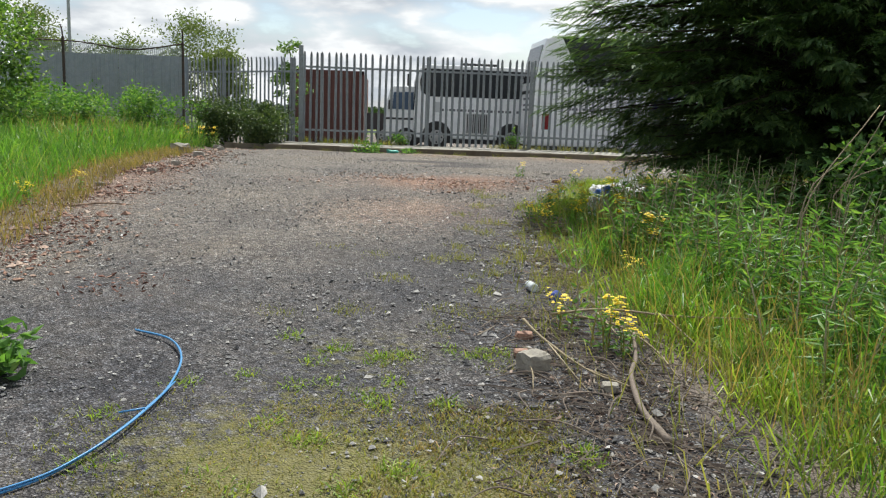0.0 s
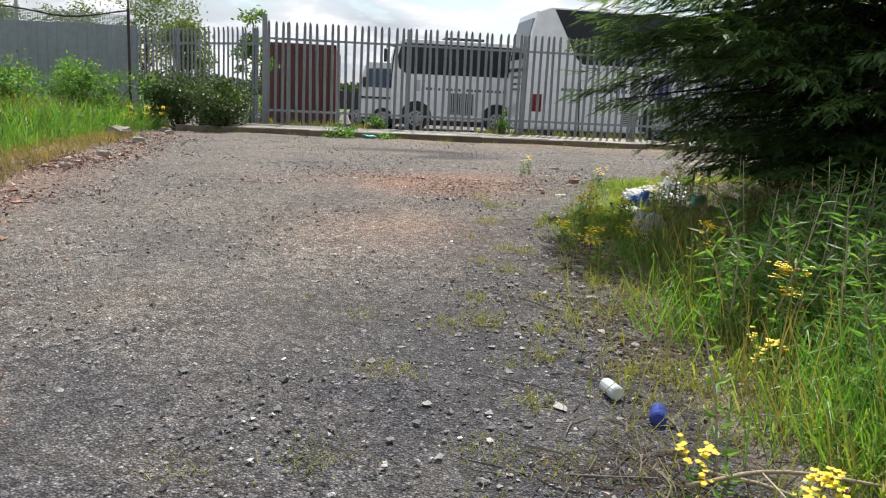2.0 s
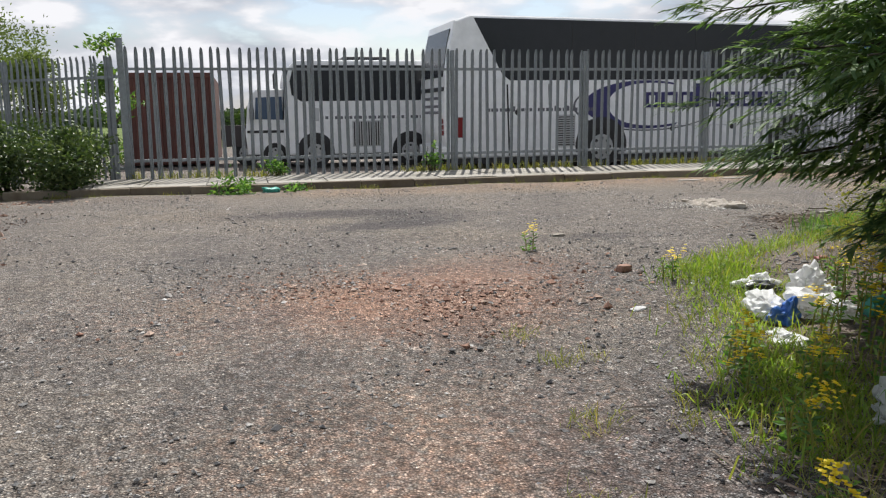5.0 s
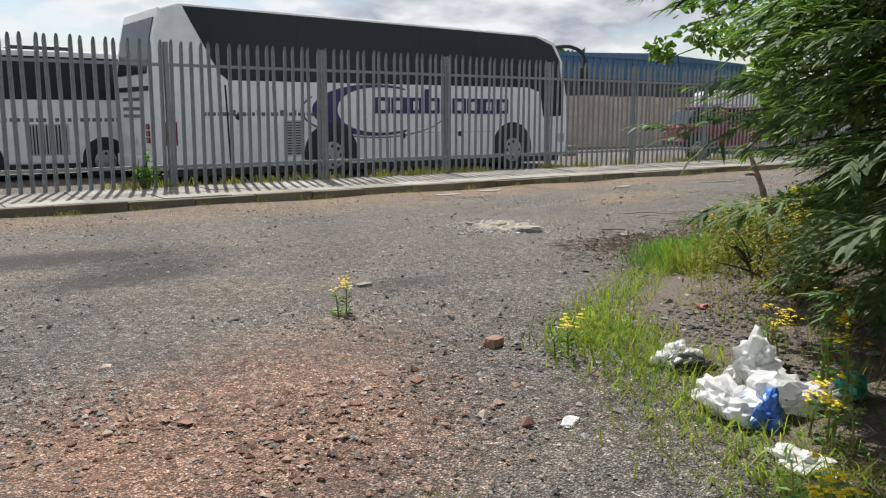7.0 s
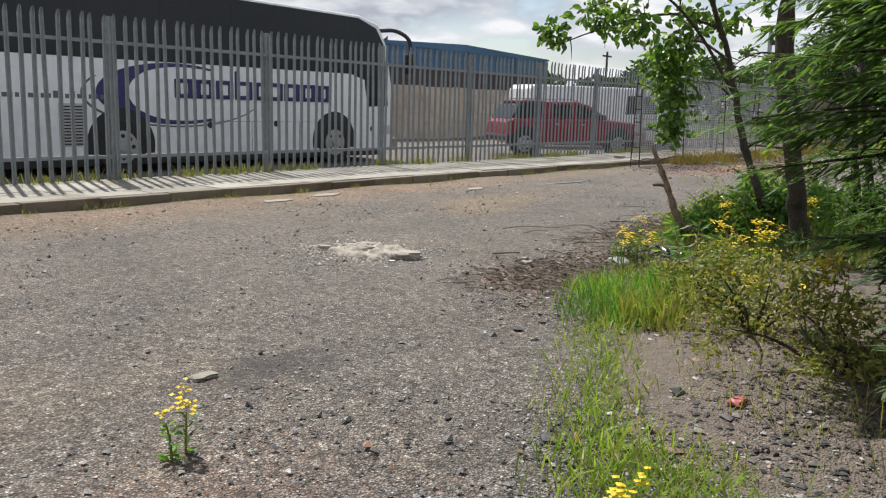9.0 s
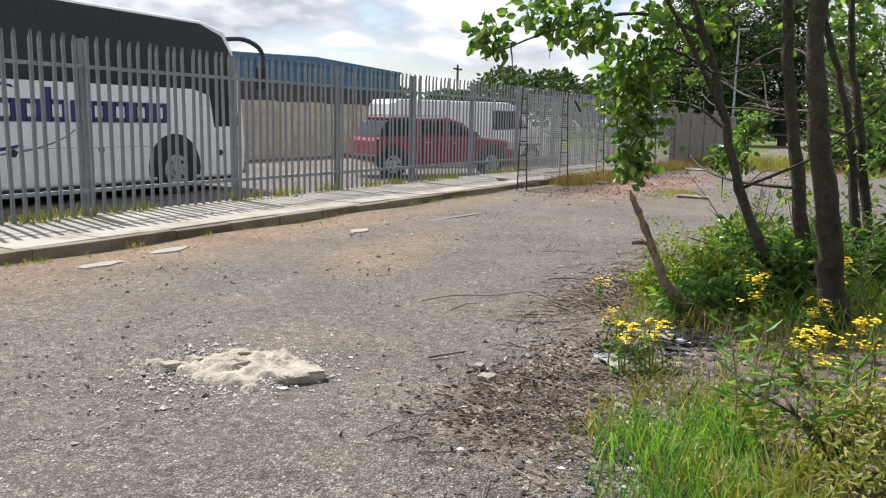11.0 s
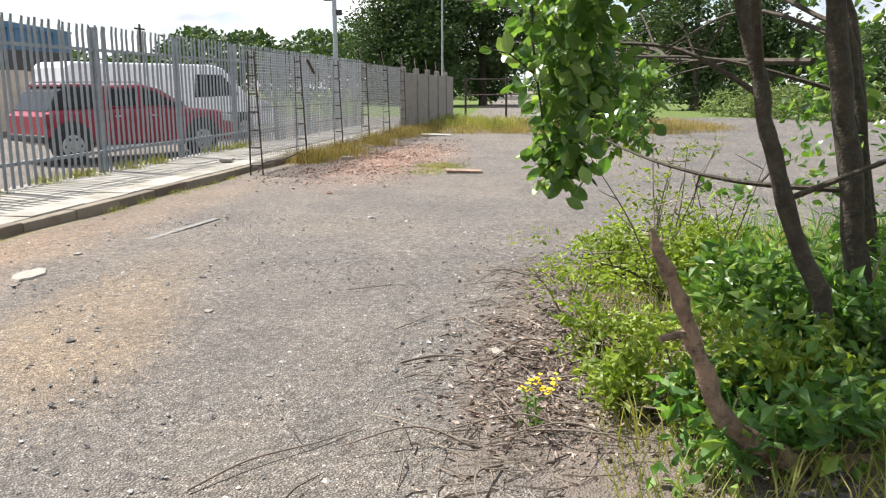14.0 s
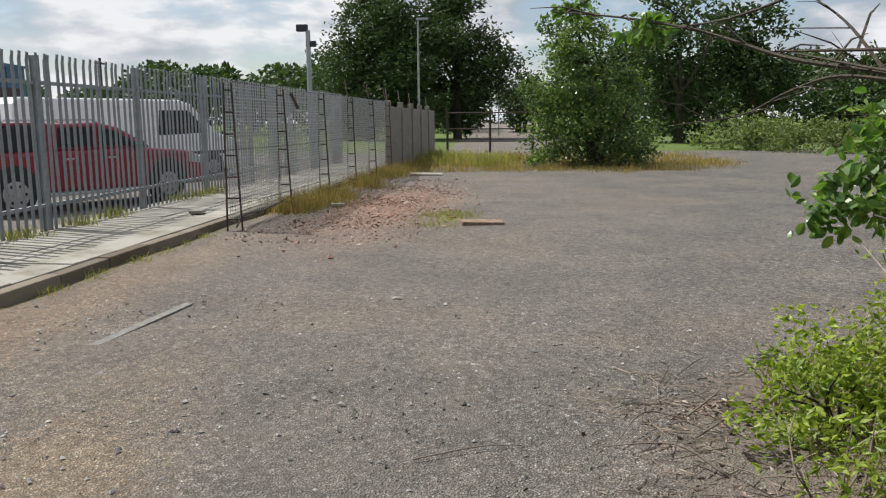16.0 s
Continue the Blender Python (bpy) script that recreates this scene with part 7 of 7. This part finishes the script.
lump("plaster_lump", "chunk of white plaster beside the spilt heap", "rubble", (5.55, 14.64), (0.25, 0.15, 0.075), M_PLASTER, 4.4, 0.12, 3, -30)
for i, (x, y, s) in enumerate(((6.1, 13.75, 0.1), (6.3, 13.9, 0.07), (1.3, 6.6, 0.07), (1.4, 7.3, 0.08), (1.75, 8.2, 0.09), (2.0, 8.7, 0.1), (9.9, 16.05, 0.06), (11.5, 18.0, 0.07))):
    lump("stone", "grey stone lying at the lot edge", "stone", (x, y), (s, s * 0.8, s * 0.5), M_STONE, 7 + i, 0.15, 2)
for i, (x, y, s) in enumerate(((-4.3, 16.4, 0.5), (-4.5, 16.9, 0.35), (-3.75, 17.6, 0.22), (-3.6, 15.0, 0.28), (-3.4, 12.6, 0.2), (-3.3, 11.0, 0.18), (-4.0, 18.4, 0.25), (-3.5, 9.6, 0.14))):
    lump("rubble_lump", "pale rubble lump at the foot of the bank", "rubble", (x, y), (s * 0.7, s * 0.45, s * 0.4), M_PALE, 17 + i, 0.2, 2)

# spilt plaster
cx, cy = RNG.normal(5.5, 0.32, 1900), RNG.normal(15.12, 0.3, 1900)
pebbles("plaster_crumbs", cx, cy, RNG.gamma(1.5, 0.0065, 1900) + 0.006, M_CRUMB, "white plaster crumbs scattered on the tarmac")
bm = bmesh.new()
N = 74
grid = {}
for i in range(N):
    for j in range(N):
        x, y = -0.75 + 1.5 * i / (N - 1), -0.6 + 1.2 * j / (N - 1)
        r = math.hypot(x / 0.34, y / 0.28) + 1.15 * noise.noise(Vector((x * 4, y * 4, 0.3))) + 0.55 * noise.noise(Vector((x * 12, y * 12, 1.3)))
        z = 0.05 * max(0.0, 1 - r) ** 0.6 * (0.8 + 1.1 * noise.noise(Vector((x * 9, y * 9, 4))) + 0.7 * noise.noise(Vector((x * 24, y * 24, 2)))) - (0.02 if r > 1 else -0.006) - 0.03 * max(0.0, noise.noise(Vector((x * 6, y * 6, 9))) - 0.12)
        grid[i, j] = bm.verts.new((x, y, z))
for i in range(N - 1):
    for j in range(N - 1):
        q = [grid[i, j], grid[i + 1, j], grid[i + 1, j + 1], grid[i, j + 1]]
        if max(v.co.z for v in q) > 0:
            bm.faces.new(q)
bmesh.ops.delete(bm, geom=[v for v in bm.verts if not v.link_faces], context="VERTS")
heap = thing("spilt_plaster", "flat heap of spilt white plaster on the tarmac", "rubble", (5.5, 15.15, gz1(5.42, 15.18) + 0.004), -40)
part("mound", bm, M_PLASTER, heap, smooth=True)
for k in range(16):
    g, d = RNG.uniform(0, 6.28), RNG.uniform(0.02, 0.3)
    w = RNG.uniform(0.025, 0.06)
    bm = boxm(-w, -w * 0.7, -0.01, w, w * 0.7, w * 0.45, bevel=w * 0.16)
    for v in bm.verts:
        v.co += Vector(noise.noise_vector(v.co * 22 + Vector((k, 0, 0)))) * w * 0.3
    chunk = part("chunk", bm, M_PLASTER, heap)
    chunk.matrix_basis = pose(d * math.cos(g) * 1.2, d * math.sin(g), 0.02, RNG.uniform(-15, 15), RNG.uniform(-15, 15), RNG.uniform(0, 360))


def flat_patch(name, label, category, x, y, rx, ry, mat, rz=0, h=0.006, seed=0.0, n=26):
    bm = bmesh.new()
    ring = []
    for i in range(n):
        a = 6.2832 * i / n
        k = 1 + 0.35 * noise.noise(Vector((math.cos(a) * 1.7 + seed, math.sin(a) * 1.7, seed)))
        ring.append((rx * k * math.cos(a), ry * k * math.sin(a)))
    lo = [bm.verts.new((a, b, -0.01)) for a, b in ring]
    hi = [bm.verts.new((a * 0.93, b * 0.93, h)) for a, b in ring]
    bm.faces.new(hi)
    for i in range(n):
        j = (i + 1) % n
        bm.faces.new((lo[i], lo[j], hi[j], hi[i]))
    ob = link(name, to_mesh(name, bm), mat)
    ob.matrix_basis = pose(x, y, gz1(x, y) + 0.004, 0, 0, rz)
    return tagged(ob, label, category)


flat_patch("mortar_patch", "pale mortar splash on the tarmac by the kerb", "mortar", 10.75, 17.95, 0.22, 0.11, M_PALE, 10, 0.008, 2.0)
flat_patch("mortar_patch", "pale mortar splash on the tarmac by the kerb", "mortar", 8.2, 18.65, 0.3, 0.1, M_PALE, 5, 0.008, 5.0)
flat_patch("mortar_patch", "pale mortar splash on the tarmac by the kerb", "mortar", 7.2, 18.5, 0.26, 0.1, M_PALE, 0, 0.008, 8.0)
part_line = boxm(-0.95, -0.04, -0.02, 0.95, 0.04, 0.004, bevel=0.002)
ob = link("road_marking", to_mesh("road_marking", part_line), M_PAINTLINE)
ob.matrix_basis = pose(12.7, 17.74, 0.0, 0, 0, -5.5)
tagged(ob, "faded white painted line on the tarmac", "marking", "", "structure")
for x, y, w, d_, rz, mt, lab in ((18.9, 15.45, 0.62, 0.3, -75, M_DEADWOOD, "loose reddish board lying on the tarmac"), (29.6, 17.6, 0.9, 0.55, -80, M_SLAB, "pale board lying by the dry grass"), (21.4, 18.2, 0.35, 0.22, 20, M_SLAB, "pale flat slab by the mesh fence"), (19.2, 19.9, 0.3, 0.2, 10, M_SLAB, "pale flat stone on the footway")):
    ob = link("board", to_mesh("board", boxm(-w / 2, -d_ / 2, 0, w / 2, d_ / 2, 0.05, bevel=0.008)), mt)
    ob.matrix_basis = pose(x, y, gz1(x, y) + (0.13 if y > 19.2 else 0.01), 1.5, 2, rz)
    tagged(ob, lab, "board")

# blue water pipe
P = [(-1.4, 4.12, 0.02), (-1.17, 3.96, 0.025), (-1.04, 3.69, 0.02), (-1.0, 3.32, 0.02), (-1.02, 3.04, 0.03), (-1.06, 2.77, 0.04), (-1.14, 2.56, 0.03), (-1.25, 2.4, 0.02), (-1.5, 2.2, 0.02), (-1.9, 2.0, 0.02)]
bm = bmesh.new()
tube(bm, spline([(a, b, gz1(a, b) + c) for a, b, c in P], 6), 0.006, 8)
tube(bm, spline([(a + 0.02, b + 0.02, gz1(a, b) + c + 0.012) for a, b, c in P[3:]], 6), 0.0042, 6)
tube(bm, [(-1.02, 3.02, gz1(-1, 3) + 0.04), (-1.12, 2.99, gz1(-1, 3) + 0.03)], 0.0045, 6)
tagged(link("water_pipe", to_mesh("water_pipe", bm), M_HOSE, True), "bright blue plastic water pipe curling over the gravel", "hose")

# litter


def bag(name, label, category, place, size, mat, seed, rz=0.0, peaks=3):
    """A slack crumpled bag: sharp folds between facets, with a few pulled-up corners."""
    rnd = random.Random(seed)
    tips = [Vector((rnd.uniform(-1, 1), rnd.uniform(-1, 1), rnd.uniform(-0.1, 0.9))).normalized() for _ in range(peaks)]
    bm = bmesh.new()
    bmesh.ops.create_icosphere(bm, subdivisions=4, radius=0.5)
    for v in bm.verts:
        d = v.co.normalized()
        near = noise.voronoi(d * 1.9 + Vector((seed, 0, 0)))[0]
        fine = noise.voronoi(d * 4.6 + Vector((0, seed, 0)))[0]
        k = 0.62 + 0.5 * (near[1] - near[0]) + 0.2 * (fine[1] - fine[0]) + 0.45 * noise.noise(d * 1.4 + Vector((0, 0, seed)))
        k += 0.5 * max(max(0.0, (d.dot(t) - 0.72) / 0.28) ** 1.6 for t in tips)
        p = v.co * k + Vector(noise.noise_vector(d * 9)) * 0.03
        v.co = Vector((p.x * size[0], p.y * size[1], max(0.0, p.z + 0.2) * size[2] * 1.1))
    ob = link(name, to_mesh(name, bm), mat, False)
    x, y = place
    ob.matrix_basis = pose(x, y, gz1(x, y) - 0.004, 0, 0, rz)
    return tagged(ob, label, category)


bag("plastic_bag", "crumpled white carrier bag on the verge", "bag", (3.05, 10.62), (0.36, 0.2, 0.16), M_BAG, 31, 20)
bag("plastic_bag", "crumpled white carrier bag on the verge", "bag", (2.72, 10.05), (0.45, 0.3, 0.2), M_BAG, 36, 60)
bag("plastic_bag", "scrap of white plastic on the verge", "bag", (3.3, 10.28), (0.34, 0.22, 0.14), M_BAG, 44, 35)
bag("plastic_bag", "upright crumpled white carrier bag", "bag", (3.12, 10.2), (0.3, 0.26, 0.3), M_BAG, 41, 10)
bag("plastic_bag", "crumpled white carrier bag on the verge", "bag", (3.0, 9.92), (0.45, 0.32, 0.2), M_BAG, 47, -30)
bag("plastic_bag", "torn white plastic on the verge", "bag", (2.5, 9.55), (0.3, 0.16, 0.09), M_BAG, 52, 100)
bag("blue_wrapper", "blue plastic wrapper among white bags", "litter", (2.72, 9.86), (0.2, 0.16, 0.2), M_BLUEBAG, 57, 15)
bag("black_bag", "scrap of black plastic among white bags", "bag", (3.0, 10.5), (0.34, 0.16, 0.1), M_BLACKBAG, 61, -20)
bag("rubbish_sack", "translucent grey rubbish sack in the weeds", "bag", (2.3, 8.45), (0.36, 0.34, 0.24), M_CLEARBAG, 66, 40)
bag("plastic_bag", "white plastic bag beside a grey sack", "bag", (2.15, 8.15), (0.22, 0.2, 0.12), M_BAG, 71, 70)
lump("green_wrapper", "green plastic wrapper among white bags", "litter", (3.3, 9.8), (0.12, 0.1, 0.12), M_TEAL, 74, 0.3, 3)
lump("red_wrapper", "faded red plastic scrap on the burnt ground", "litter", (4.0, 11.15), (0.09, 0.06, 0.03), M_REDSCRAP, 96, 0.4, 4)
lump("teal_wrapper", "teal plastic scrap lying at the kerb", "litter", (0.0, 19.0), (0.22, 0.16, 0.08), M_TEAL, 77, 0.4, 3)
bag("black_bag", "torn black plastic bag under the broken limb", "bag", (7.35, 13.05), (0.45, 0.2, 0.1), M_BLACKBAG, 81, 60)
bag("plastic_bag", "dirty white plastic sheet under the weeds", "bag", (6.85, 13.25), (0.3, 0.16, 0.06), M_CLEARBAG, 85, 40)
bag("plastic_bag", "white plastic bag caught in the fence bushes", "bag", (-5.9, 19.6), (0.3, 0.2, 0.3), M_BAG, 88)
lump("paper_scrap", "white paper scrap on the tarmac", "litter", (2.0, 10.35), (0.12, 0.06, 0.02), M_BAG, 91, 0.2, 3, 30)
lump("paper_scrap", "white paper scrap at the lot edge", "litter", (9.35, 14.1), (0.16, 0.05, 0.02), M_PALE, 93, 0.2, 3, 30)
for (x, y, rz, mt, lab, nm) in ((1.12, 4.95, 70, M_CAN, "crushed blue drinks can in the verge", "drinks_can"), (1.0, 5.2, 100, M_GLASSJAR, "pale glass jar lying in the verge", "glass_jar")):
    t = thing(nm, lab, "can" if nm == "drinks_can" else "jar", (x, y, gz1(x, y) + 0.035), rz)
    bm = bmesh.new()
    tube(bm, [(-0.062, 0, 0), (-0.055, 0, 0), (0.05, 0, 0), (0.058, 0, 0)], [0.026, 0.033, 0.033, 0.026], 14)
    part("body", bm, mt, t)
    bm = bmesh.new()
    tube(bm, [(0.056, 0, 0), (0.064, 0, 0)], 0.027, 14)
    part("lid", bm, M_RIM, t)

# ---- footway and kerb, piece by piece ----
pave = tagged(new("pavement"), "pale concrete footway with worn slabs along the palisade", "pavement", "", "structure")
part("bedding", boxm(-2.9, 19.36, -0.2, 35.0, 21.5, 0.085), M_CONCRETE, pave)
slabs = [to_mesh("slab", boxm(-0.489, -0.435, -0.06, 0.489, 0.435, 0.0, bevel=0.012)) for _ in range(1)]
slabs[0].materials.append(M_SLAB)
for i in range(1, 39):
    for j in range(2):
        ob = new("slab", slabs[0])
        ob.parent = pave
        ob.matrix_basis = pose(-3.5 + i * 0.99 + 0.2 * (j % 2) * 0, 19.81 + j * 0.885, 0.118 + RNG.uniform(-0.006, 0.006), RNG.uniform(-0.5, 0.5), RNG.uniform(-0.5, 0.5), 0)
kerb = tagged(new("kerb"), "low weathered concrete kerb along the footway", "kerb", "", "structure")
ks = to_mesh("kerb_stone", boxm(-0.453, 0, -0.2, 0.453, 0.15, 0.115, bevel=0.018))
ks.materials.append(M_KERB)
for i in range(43):
    ob = new("kerb_stone", ks)
    ob.parent = kerb
    ob.matrix_basis = pose(-3.55 + i * 0.915, 19.2 + RNG.uniform(-0.008, 0.008), RNG.uniform(-0.012, 0.006), 0, RNG.uniform(-0.4, 0.4), RNG.uniform(-0.4, 0.4))
